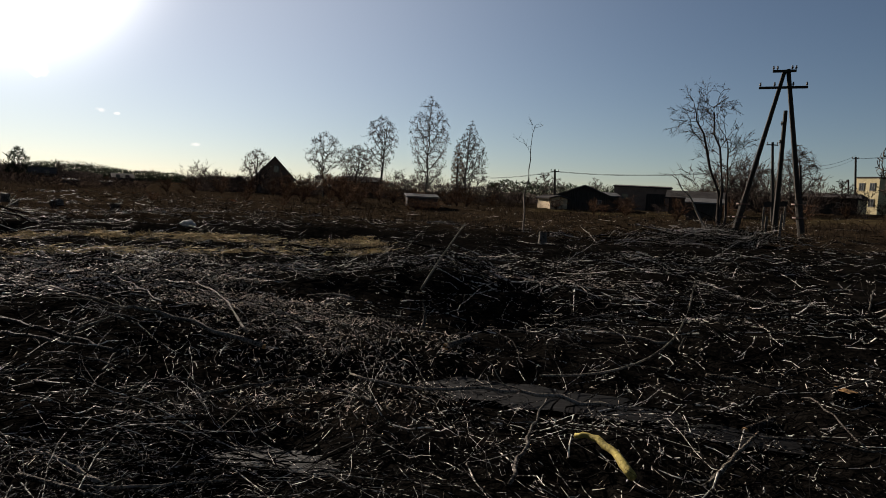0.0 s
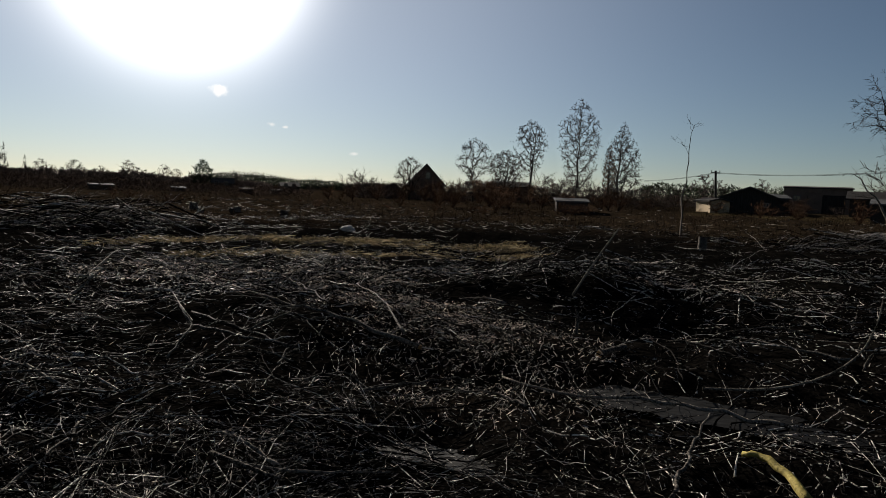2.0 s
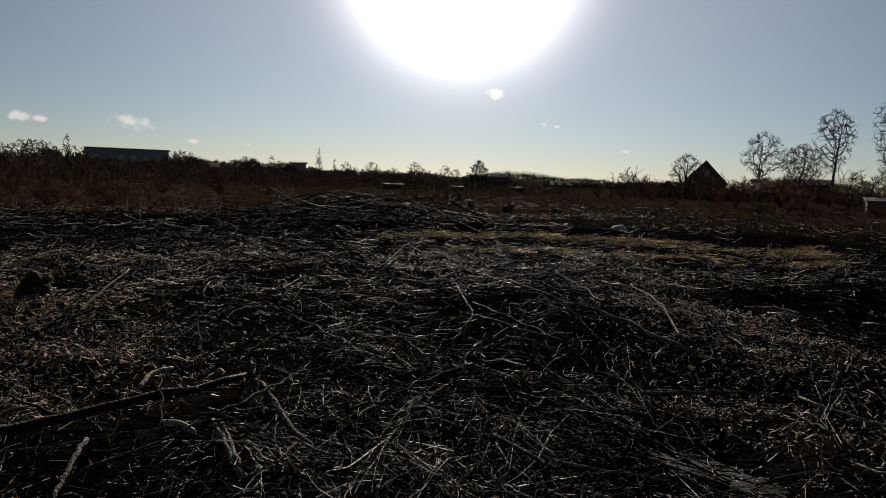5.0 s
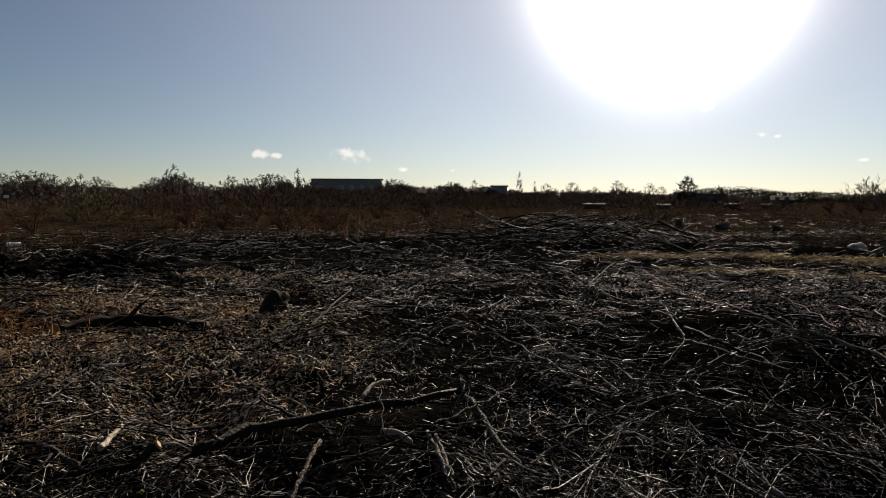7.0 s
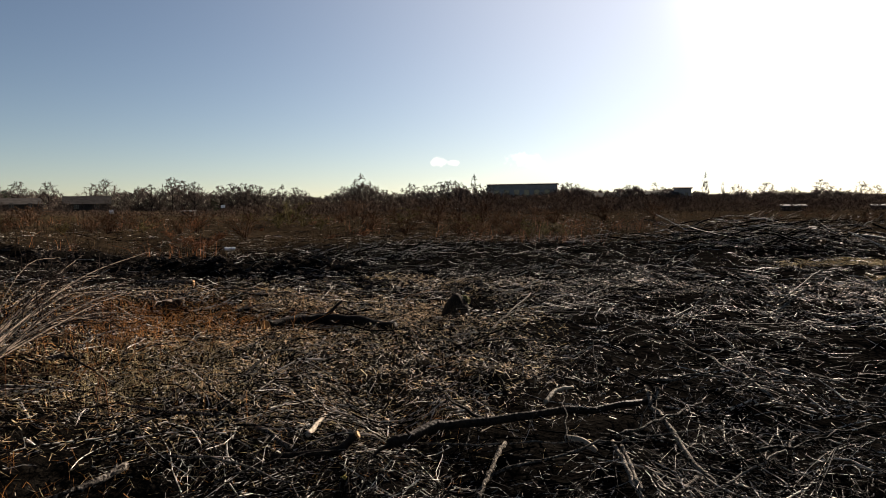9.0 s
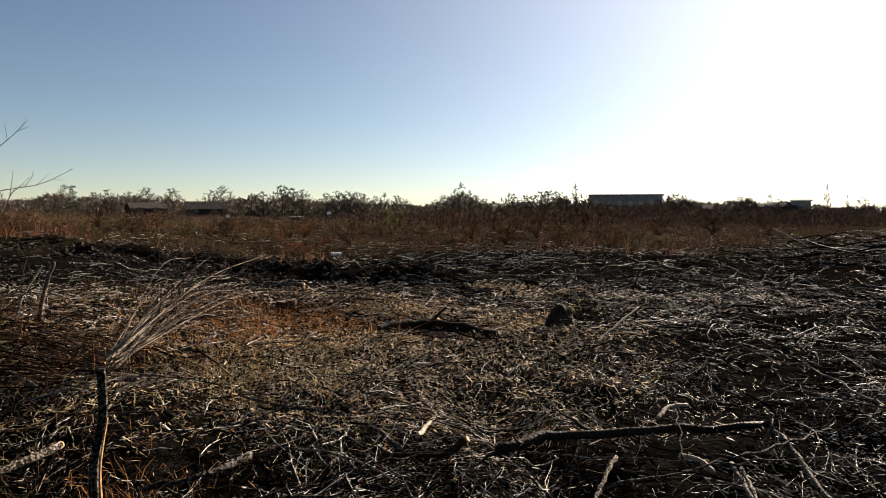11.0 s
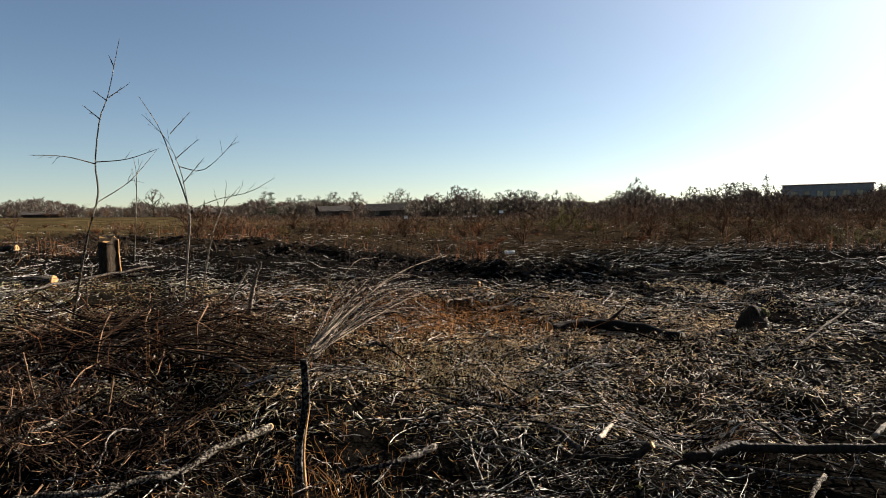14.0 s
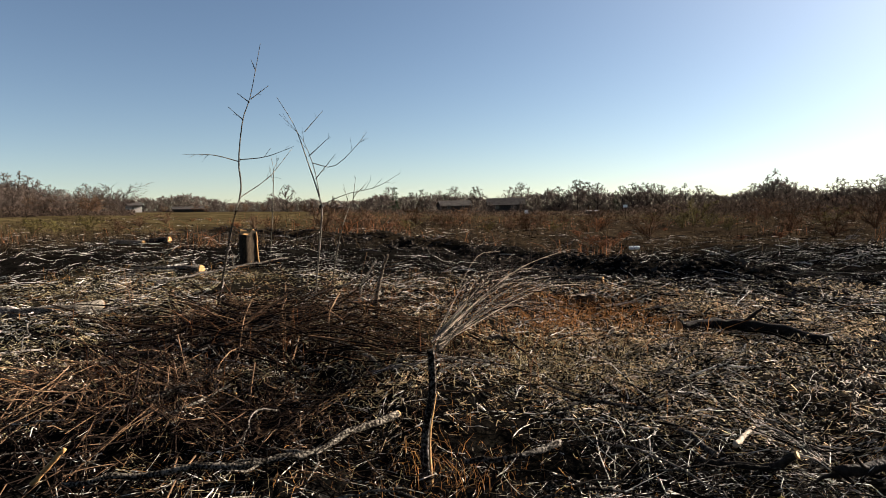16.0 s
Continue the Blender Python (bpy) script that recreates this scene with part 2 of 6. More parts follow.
def ground_material():
    """Soil and litter darkened for the shade between sticks, dry grass by the zones stored on the mesh, broken up by
    noise.
    """
    m = bpy.data.materials.new("cleared_field_soil")
    m.use_nodes = True
    n, l = m.node_tree.nodes, m.node_tree.links
    b = n["Principled BSDF"]
    tc = n.new("ShaderNodeTexCoord")

    def tex(scale, detail=6):
        k = n.new("ShaderNodeTexNoise")
        k.inputs["Scale"].default_value, k.inputs["Detail"].default_value = scale, detail
        l.new(tc.outputs["Object"], k.inputs["Vector"])
        return k.outputs["Fac"]

    def ramp(fac, a, c, p0=0.35, p1=0.65):
        k = n.new("ShaderNodeValToRGB")
        k.color_ramp.elements[0].position, k.color_ramp.elements[1].position = p0, p1
        k.color_ramp.elements[0].color, k.color_ramp.elements[1].color = (*a, 1), (*c, 1)
        l.new(fac, k.inputs["Fac"])
        return k.outputs["Color"]

    def blend(attribute, below, above, noise_fac):
        at = n.new("ShaderNodeAttribute")
        at.attribute_name = attribute
        k = n.new("ShaderNodeMath")
        k.operation = "MULTIPLY"
        l.new(at.outputs["Fac"], k.inputs[0])
        mr = n.new("ShaderNodeMapRange")
        mr.inputs["From Min"].default_value, mr.inputs["From Max"].default_value = 0.3, 0.6
        mr.inputs["To Min"].default_value, mr.inputs["To Max"].default_value = 0.35, 1.0
        l.new(noise_fac, mr.inputs["Value"])
        l.new(mr.outputs["Result"], k.inputs[1])
        x = n.new("ShaderNodeMix")
        x.data_type = "RGBA"
        l.new(k.outputs[0], x.inputs["Factor"])
        l.new(below, x.inputs["A"])
        l.new(above, x.inputs["B"])
        return x.outputs["Result"]

    fine, mid, large = tex(40), tex(6), tex(0.5)
    # Near-black soil and litter put the shade between sticks into the colour.
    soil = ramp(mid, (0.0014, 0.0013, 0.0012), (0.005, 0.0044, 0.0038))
    straw = ramp(fine, (0.09, 0.07, 0.037), (0.42, 0.33, 0.19))
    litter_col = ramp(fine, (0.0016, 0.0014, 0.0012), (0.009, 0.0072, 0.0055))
    weeds = ramp(mid, (0.007, 0.005, 0.0035), (0.034, 0.024, 0.0145))
    green = ramp(large, (0.024, 0.018, 0.009), (0.06, 0.046, 0.022))
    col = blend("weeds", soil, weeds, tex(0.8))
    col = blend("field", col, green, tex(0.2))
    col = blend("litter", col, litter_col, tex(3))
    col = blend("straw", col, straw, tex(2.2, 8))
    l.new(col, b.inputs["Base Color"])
    b.inputs["Roughness"].default_value, b.inputs["Specular IOR Level"].default_value = 1.0, 0.0
    bump_node = n.new("ShaderNodeBump")
    bump_node.inputs["Strength"].default_value, bump_node.inputs["Distance"].default_value = 0.9, 0.04
    l.new(tex(18, 8), bump_node.inputs["Height"])
    l.new(bump_node.outputs["Normal"], b.inputs["Normal"])
    return m


SOIL = ground_material()

# ---- ground ----
FURROW = [(-40, -24), (-28, -14), (-24, -5), (-17.5, 0.8), (-13.5, 3.8), (-11.2, 5.2)]
RISE_AZ, RISE = [-40, -34, -31, -20, -9, 0, 20, 84, 97, 110, 125, 150], [0.9, 0.9, 0.8, 0.5, 0.25, 0.15, 0, 0, 0.3, 0.75, 1.0, 1.0]  # gentle rise of the land, degrees by bearing
PUDDLES = [((0.75, 5.45), 1.15, 0.36, -18), ((-0.95, 3.9), 0.42, 0.15, -10), ((3.95, 18.3), 0.75, 0.6, -60), ((1.3, 10.45), 0.4, 0.28, -10), ((2.2, 4.7), 0.5, 0.2, -20)]


def smooth(a, b, v):
    t = np.clip((v - a) / (b - a), 0, 1)
    return t * t * (3 - 2 * t)


def vnoise(x, y, seed):
    """Smooth value noise on a unit lattice, 0 to 1."""
    xi, yi = np.floor(x).astype(np.int64), np.floor(y).astype(np.int64)
    fx, fy = x - xi, y - yi

    def h(i, j):
        k = (i * 374761393 + j * 668265263 + seed * 974711) & 0x7FFFFFFF
        k = ((k ^ (k >> 13)) * 1274126177) & 0x7FFFFFFF
        return ((k ^ (k >> 16)) & 0xFFFF) / 65535.0
    ux, uy = fx * fx * (3 - 2 * fx), fy * fy * (3 - 2 * fy)
    return (h(xi, yi) * (1 - ux) + h(xi + 1, yi) * ux) * (1 - uy) + (h(xi, yi + 1) * (1 - ux) + h(xi + 1, yi + 1) * ux) * uy


def from_line(x, y, line):
    """Signed distance from a polyline (plus: to the right of its run) and its share of the way along."""
    best, side = np.full(np.shape(x), 1e9), np.zeros(np.shape(x))
    for (ax, ay), (bx, by) in zip(line[:-1], line[1:]):
        dx, dy = bx - ax, by - ay
        L = math.hypot(dx, dy)
        t = np.clip(((x - ax) * dx + (y - ay) * dy) / (L * L), 0, 1)
        d = np.hypot(x - ax - t * dx, y - ay - t * dy)
        s = np.sign((x - ax) * dy - (y - ay) * dx)
        side = np.where(d < best, s, side)
        best = np.minimum(best, d)
    return best * side


def blob(x, y, cx, cy, rx, ry, turn=0.0):
    """1 inside an ellipse, falling to 0 outside, with a ragged rim."""
    a = math.radians(turn)
    u, v = (x - cx) * math.cos(a) + (y - cy) * math.sin(a), -(x - cx) * math.sin(a) + (y - cy) * math.cos(a)
    d = np.sqrt((u / rx) ** 2 + (v / ry) ** 2) + 0.5 * (vnoise(x / (0.35 * min(rx, ry)), y / (0.35 * min(rx, ry)), 9) - 0.5)
    return 1 - smooth(0.75, 1.15, d)


def azimuth(x, y):
    return np.degrees(np.arctan2(-np.asarray(x, float), np.asarray(y, float)))


def zones(x, y):
    r, az = np.hypot(x, y), azimuth(x, y)
    rows_off = np.minimum(np.abs(from_line(x, y, [(-11.5, 14.4), (-10.2, 16.3), (-7.6, 18.7), (-4.2, 18.9), (-2.4, 19.2)])), np.abs(from_line(x, y, [(-8.6, 12.9), (-5.8, 14.5), (-2.0, 16.7)])) + 0.15)
    strip = smooth(0.25, 0.5, vnoise(x / 0.5, y / 0.4, 8)) * (1 - smooth(0.45, 1.0, rows_off + 0.9 * (vnoise(x / 0.9, y / 0.6, 5) - 0.45)))
    gold = np.maximum.reduce([0.2 * blob(x, y, -8.3, -1.2, 3.2, 1.8, -20), 0.2 * blob(x, y, -12.5, -3.0, 3.0, 2.2), 0.15 * blob(x, y, -12.0, -8.5, 5.5, 3.2, 30), 0.3 * blob(x, y, -10.5, 1.5, 2.2, 1.2, 60), 0.3 * blob(x, y, -12.2, -8.6, 3.4, 2.4, 0), 0.08 * blob(x, y, -6.2, 0.2, 2.4, 1.8), 0.08 * blob(x, y, -7.5, -5.5, 3.0, 2.4)])
    swath = 1 - smooth(0.7, 1.5, np.abs(from_line(x, y, [(-7.6, 10.1), (-4.5, 9.9), (-2.8, 8.8), (-1.6, 6.9), (-0.9, 5.8)])) + 0.9 * (vnoise(x / 0.6, y / 0.6, 16) - 0.45))
    pale = np.maximum.reduce([swath, 0.35 * blob(x, y, -5.0, 11.8, 2.6, 1.4), 0.6 * blob(x, y, -6.5, 1.5, 2.6, 2.0), 1.0 * blob(x, y, -9.8, 2.3, 1.9, 1.2, 40), 0.8 * blob(x, y, -7.7, 0.7, 1.8, 1.0, 20), 0.7 * blob(x, y, -11.0, 6.5, 3.2, 1.6, 40), 0.6 * blob(x, y, 1.8, 12.0, 1.4, 0.9), 0.5 * blob(x, y, -7.0, -4.0, 3.0, 2.0)])
    weeds = smooth(22, 34, r) * (1 - smooth(180, 400, r)) * 0.9
    field = smooth(108, 114, az) * smooth(38, 55, r) + 0.5 * smooth(70, 90, r) * smooth(76, 84, az) + 0.6 * smooth(55, 62, r) * (1 - smooth(70, 85, r)) * smooth(-6, -8, az)
    return np.maximum(strip, gold), pale, weeds, np.clip(field, 0, 1)


def furrow_share(x, y):
    d = from_line(x, y, FURROW)
    return d, (1 - smooth(1.7, 2.8, np.abs(d))) * (0.15 + 0.85 * smooth(1.0, 7.0, np.hypot(x + 11.2, y - 5.2)))


def ground_z(x, y):
    """Height of the ground."""
    x, y = np.asarray(x, float), np.asarray(y, float)
    r = np.hypot(x, y)
    z = 0.17 * (vnoise(x / 1.3, y / 1.3, 1) - 0.5) + 0.13 * (vnoise(x / 0.42, y / 0.42, 2) - 0.5) + 0.03 * (vnoise(x / 0.12, y / 0.12, 3) - 0.5)
    z = z * (1 - smooth(60, 150, r)) + 0.55 * (vnoise(x / 9, y / 9, 4) - 0.5) * smooth(11, 26, r) * (1 - smooth(80, 140, r))
    d, share = furrow_share(x, y)
    z = z + share * (0.24 * np.exp(-((d + 1.4) / 0.9) ** 2) - 0.08 * np.exp(-((d - 0.6) / 0.8) ** 2) + 0.2 * (vnoise(x / 0.6, y / 0.6, 6) - 0.5) + 0.12 * (vnoise(x / 0.24, y / 0.24, 7) - 0.5))
    z = z + 0.32 * np.exp(-((x + 0.1) / 1.9) ** 2 - ((y - 10.9) / 1.0) ** 2) + 0.2 * np.exp(-((x + 3.3) / 2.2) ** 2 - ((y - 7.4) / 1.5) ** 2)
    z = z + 0.25 * np.exp(-((x + 7.6) / 2.0) ** 2 - ((y + 2.6) / 1.6) ** 2) - 0.3 * np.exp(-((x - 0.8) / 0.9) ** 2 - ((y - 8.2) / 0.5) ** 2)
    bank = from_line(x, y, [(-14, 18.2), (-9, 20.4), (-3, 22.5)])
    z = z + 0.14 * np.exp(-(bank / 0.9) ** 2)
    rise = np.interp(azimuth(x, y), RISE_AZ, RISE)
    z = z + np.minimum(r, 140) * np.tan(np.radians(rise)) * smooth(3, 12, r)
    for (cx, cy), rx, ry, turn in PUDDLES:
        a = math.radians(turn)
        u, v = (x - cx) * math.cos(a) + (y - cy) * math.sin(a), -(x - cx) * math.sin(a) + (y - cy) * math.cos(a)
        k = np.exp(-((u / (rx * 1.1)) ** 4 + (v / (ry * 1.2)) ** 4))
        z = z * (1 - k) + k * (-0.085 + 0.2 * z)
    return z


def gz(x, y):
    return float(ground_z(np.array([x]), np.array([y]))[0])


def mesh_object(name, v, f, mat, parent=None, smooth_faces=False, label=""):
    me = bpy.data.meshes.new(name)
    me.from_pydata([tuple(p) for p in v], [], [tuple(q) for q in f])
    if smooth_faces:
        me.polygons.foreach_set("use_smooth", [True] * len(me.polygons))
    me.materials.append(mat)
    me.update()
    ob = new(name, me)
    if parent is not None:
        ob.parent = parent
    return tagged(ob, label)


def part(name, bm, mat, parent=None, label="", smooth_faces=False):
    """Links a bmesh as one mesh object under a thing or a part."""
    me = bpy.data.meshes.new(name)
    bm.normal_update()
    bm.to_mesh(me)
    bm.free()
    if smooth_faces:
        me.polygons.foreach_set("use_smooth", [True] * len(me.polygons))
    me.materials.append(mat)
    ob = new(name, me)
    if parent is not None:
        ob.parent = parent
    return tagged(ob, label)


def build_ground():
    az = np.concatenate([np.radians(np.linspace(-45, 150, 380)), np.radians(np.linspace(150, 315, 60))[1:-1]])
    rad = np.concatenate([np.geomspace(0.5, 60, 240), np.geomspace(62, 4500, 50)])
    A, R = np.meshgrid(az, rad)
    x, y = -np.sin(A) * R, np.cos(A) * R
    z = ground_z(x, y)
    v = np.stack([x, y, z], -1).reshape(-1, 3)
    na, nr = len(az), len(rad)
    i, j = np.meshgrid(np.arange(nr - 1), np.arange(na), indexing="ij")
    j2 = (j + 1) % na
    f = np.stack([i * na + j, i * na + j2, (i + 1) * na + j2, (i + 1) * na + j], -1).reshape(-1, 4)
    v = np.concatenate([v, [[0, 0, float(z[0].mean())]]])
    me = bpy.data.meshes.new("ground")
    c = len(v) - 1
    me.from_pydata(v.tolist(), [], [q[::-1] for q in f.tolist()] + [(c, q, (q + 1) % na) for q in range(na)])
    me.polygons.foreach_set("use_smooth", [True] * len(me.polygons))
    for name, values in zip(("straw", "litter", "weeds", "field"), zones(v[:, 0], v[:, 1])):
        values = 0.6 * values ** 2.0 if name == "straw" else values
        me.attributes.new(name, "FLOAT", "POINT").data.foreach_set("value", values.astype(np.float32))
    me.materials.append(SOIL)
    me.update()
    return tagged(new("ground", me), "wet churned soil of a cleared field, darkened for shaded gaps", "ground", kind="structure")


ground = build_ground()


def puddle(centre, rx, ry, turn):
    bm = bmesh.new()
    r = random.Random(int(centre[0] * 100))
    a = math.radians(turn)
    ring = []
    for i in range(28):
        t = i / 28 * 2 * math.pi
        k = 1.0 + 0.18 * math.sin(3 * t + r.random() * 6) + 0.1 * r.uniform(-1, 1)
        u, v = rx * k * math.cos(t), ry * k * math.sin(t)
        ring.append(bm.verts.new((centre[0] + u * math.cos(a) - v * math.sin(a), centre[1] + u * math.sin(a) + v * math.cos(a), -0.045)))
    bm.faces.new(ring)
    return tagged(part("puddle", bm, WATER), "wet grey mud lying in a puddle hollow", "water", group="puddles", kind="structure")


for one in PUDDLES:
    puddle(*one)


# ---- sticks and tubes ----
def tube_arrays(pts, rad, sides):
    n, k, _ = pts.shape
    d = np.gradient(pts, axis=1)
    d /= np.linalg.norm(d, axis=2, keepdims=True) + 1e-9
    ref = np.where(np.abs(d[..., 2:3]) > 0.9, np.array([1.0, 0, 0]), np.array([0, 0, 1.0]))
    u = np.cross(d, ref)
    u /= np.linalg.norm(u, axis=2, keepdims=True) + 1e-9
    w = np.cross(d, u)
    ang = np.arange(sides) * 2 * math.pi / sides
    ring = pts[:, :, None] + rad[:, :, None, None] * (np.cos(ang)[None, None, :, None] * u[:, :, None] + np.sin(ang)[None, None, :, None] * w[:, :, None])
    a, b, c = np.meshgrid(np.arange(n), np.arange(k - 1), np.arange(sides), indexing="ij")
    c2 = (c + 1) % sides
    base = a * k * sides
    f = np.stack([base + b * sides + c2, base + b * sides + c, base + (b + 1) * sides + c, base + (b + 1) * sides + c2], -1).reshape(-1, 4)
    return ring.reshape(-1, 3), f


def quad_mesh(name, v, f, mat):
    me = bpy.data.meshes.new(name)
    me.vertices.add(len(v))
    me.vertices.foreach_set("co", v.astype(np.float32).ravel())
    me.loops.add(f.size)
    me.loops.foreach_set("vertex_index", f.astype(np.int32).ravel())
    me.polygons.add(len(f))
    me.polygons.foreach_set("loop_start", np.arange(0, f.size, 4, dtype=np.int32))
    me.polygons.foreach_set("use_smooth", np.ones(len(f), bool))
    me.update(calc_edges=True)
    me.materials.append(mat)
    return new(name, me)


def tubes(name, groups, mat, sides=3):
    """One mesh of many tapered bent sticks. groups: pairs of n x k x 3 points and n x k radii."""
    vs, fs, at = [], [], 0
    for pts, rad in groups:
        v, f = tube_arrays(pts, rad, sides)
        vs.append(v)
        fs.append(f + at)
        at += len(v)
    return quad_mesh(name, np.concatenate(vs), np.concatenate(fs), mat)


def offshoots(P, R, count, tmin, angle, ratio, lift, k, r, wiggle=0.12, thin=0.6, tip=0.3, least=0.0):
    """Side branches that spring from each of the polylines P (n x k x 3, radii R)."""
    n, kp, _ = P.shape
    i = np.repeat(np.arange(n), count)
    m = len(i)
    t = r.uniform(tmin, 1.0, m)
    s = t * (kp - 1)
    a = np.clip(np.floor(s).astype(int), 0, kp - 2)
    fr = (s - a)[:, None]
    base = P[i, a] * (1 - fr) + P[i, a + 1] * fr
    rb = R[i, a] * (1 - fr[:, 0]) + R[i, a + 1] * fr[:, 0]
    d = P[i, a + 1] - P[i, a]
    d /= np.linalg.norm(d, axis=1, keepdims=True) + 1e-9
    v = r.normal(0, 1, (m, 3))
    v -= (v * d).sum(1, keepdims=True) * d
    v /= np.linalg.norm(v, axis=1, keepdims=True) + 1e-9
    ang = np.radians(r.normal(angle[0], angle[1], m))[:, None]
    nd = d * np.cos(ang) + v * np.sin(ang)
    nd[:, 2] += lift
    nd /= np.linalg.norm(nd, axis=1, keepdims=True) + 1e-9
    length = np.linalg.norm(np.diff(P, axis=1), axis=2).sum(1)[i] * ratio * (1.15 - 0.65 * t) * r.uniform(0.6, 1.25, m)
    q = np.linspace(0, 1, k)
    bend = r.normal(0, wiggle, (m, 3))
    pts = base[:, None] + length[:, None, None] * (q[None, :, None] * nd[:, None] + (q ** 2)[None, :, None] * bend[:, None])
    pts[:, 1:-1] += r.normal(0, wiggle * 0.25, (m, k - 2, 3)) * length[:, None, None]
    r0 = np.maximum(rb * thin, least)
    rad = r0[:, None] * np.linspace(1, tip, k)[None]
    return pts, rad


def resample(points, k):
    """k points along a smooth line through the given ones."""
    p = np.array(points, float)
    if len(p) == 2:
        return p[0] + (p[1] - p[0]) * np.linspace(0, 1, k)[:, None]
    e = np.concatenate([[2 * p[0] - p[1]], p, [2 * p[-1] - p[-2]]])
    out = []
    for s in np.linspace(0, len(p) - 1 - 1e-6, k):
        i, t = int(s), s - int(s)
        a, b, c, d = e[i], e[i + 1], e[i + 2], e[i + 3]
        out.append(0.5 * (2 * b + (c - a) * t + (2 * a - 5 * b + 4 * c - d) * t * t + (3 * b - a - 3 * c + d) * t ** 3))
    return np.array(out)


# ---- trees ----
def stem_set(n, height, spread, trunk_r, r, wiggle=0.05, k=8, lean=0.0):
    """Main stems from one foot, as polylines."""
    P, R = [], []
    for i in range(n):
        a = r.uniform(0, 2 * math.pi)
        out = spread * (0.15 + 0.85 * r.random()) if n > 1 else lean
        q = np.linspace(0, 1, k)
        p = np.stack([math.cos(a) * out * q ** 1.2, math.sin(a) * out * q ** 1.2, height * r.uniform(0.8, 1.0 if n > 1 else 0.97) * q], 1)
        p[1:, :2] += np.cumsum(r.normal(0, wiggle * height / k, (k - 1, 2)), 0)
        P.append(p)
        R.append(trunk_r * (1 - 0.85 * q))
    return np.array(P), np.array(R)


def bare_tree(name, label, stems, habit, r, bark=None, twigs=None, group="", far=False):
    """A leafless tree: tapered stems, limbs and several orders of twigs. habit: rows of count, start, angle, length, lift."""
    P, R = stems
    thing = tagged(new(name), label, "bush" if "bush" in name else "tree", group=group)
    n = len(P)
    limbs, fine, (p, rr) = [], [], (P, R)
    for level, (count, start, angle, length, lift, least) in enumerate(habit):
        k = (6, 4, 3, 2)[min(3, level + (1 if far else 0))]
        p, rr = offshoots(p, rr, count, start, (angle, 10), length, lift, k, r, wiggle=0.14, thin=0.45, least=least)
        (limbs if level == 0 and n == 1 else fine).append((p, rr))
    if n == 1:
        tubes("trunk", [(P, R)] + limbs, bark or TREE_BARK, 4 if far else 6).parent = thing
    elif far:
        fine.append((P, R))
    else:
        for i in range(n):
            tubes("stem", [(P[i:i + 1], R[i:i + 1])], bark or TREE_BARK, 6).parent = thing
    if fine:
        tubes("crown", fine, twigs or CROWN, 3).parent = thing
    return thing


def conifer(name, label, height, width, r, group=""):
    thing = tagged(new(name), label, "tree", group=group)
    P, R = stem_set(1, height, 0, height * 0.014, r, 0.01)
    tubes("trunk", [(P, R)], TREE_BARK, 6).parent = thing
    p1, r1 = offshoots(P, R, 70, 0.12, (88, 9), 0.5 * width / height, -0.15, 4, r, 0.08, 0.35)
    p2, r2 = offshoots(p1, r1, 12, 0.1, (50, 12), 0.35, -0.25, 2, r, 0.1, 0.9, 0.6, least=0.035)
    tubes("crown", [(p1, r1), (p2, r2)], NEEDLES, 3).parent = thing
    return thing


def ngen(seed):
    return np.random.default_rng(seed)


def polar(az, d):
    return -math.sin(radians(az)) * d, math.cos(radians(az)) * d


def stand(az, d, turn=0.0, size=1.0, wide=1.0):
    """The pose of a thing on the ground at a bearing and distance."""
    x, y = polar(az, d)
    return pose(x, y, gz(x, y) - 0.05, 0, 0, turn) @ Matrix.Diagonal((size * wide, size * wide, size, 1))


def set_at(thing, m):
    thing.matrix_basis = m
    return thing


def grouped(p, k, r):
    """Gathers points round k centres: the centres and the centre of each point."""
    c = p[r.choice(len(p), k, replace=False)]
    for _ in range(6):
        near = ((p[:, None] - c[None]) ** 2).sum(-1).argmin(1)
        for j in range(k):
            if (near == j).any():
                c[j] = p[near == j].mean(0)
    return c, near


def limb_lines(a, b, k, r, wiggle):
    """Curved limbs from a to b that leave flat and turn upwards."""
    q = np.linspace(0, 1, k)
    d = b - a
    p = a[:, None] + np.concatenate([d[:, None, :2] * (q ** 0.8)[None, :, None], d[:, None, 2:] * (q ** 1.25)[None, :, None]], -1)
    p[:, 1:-1] += r.normal(0, wiggle, (len(a), k - 2, 3)) * np.linalg.norm(d, axis=1)[:, None, None]
    return p


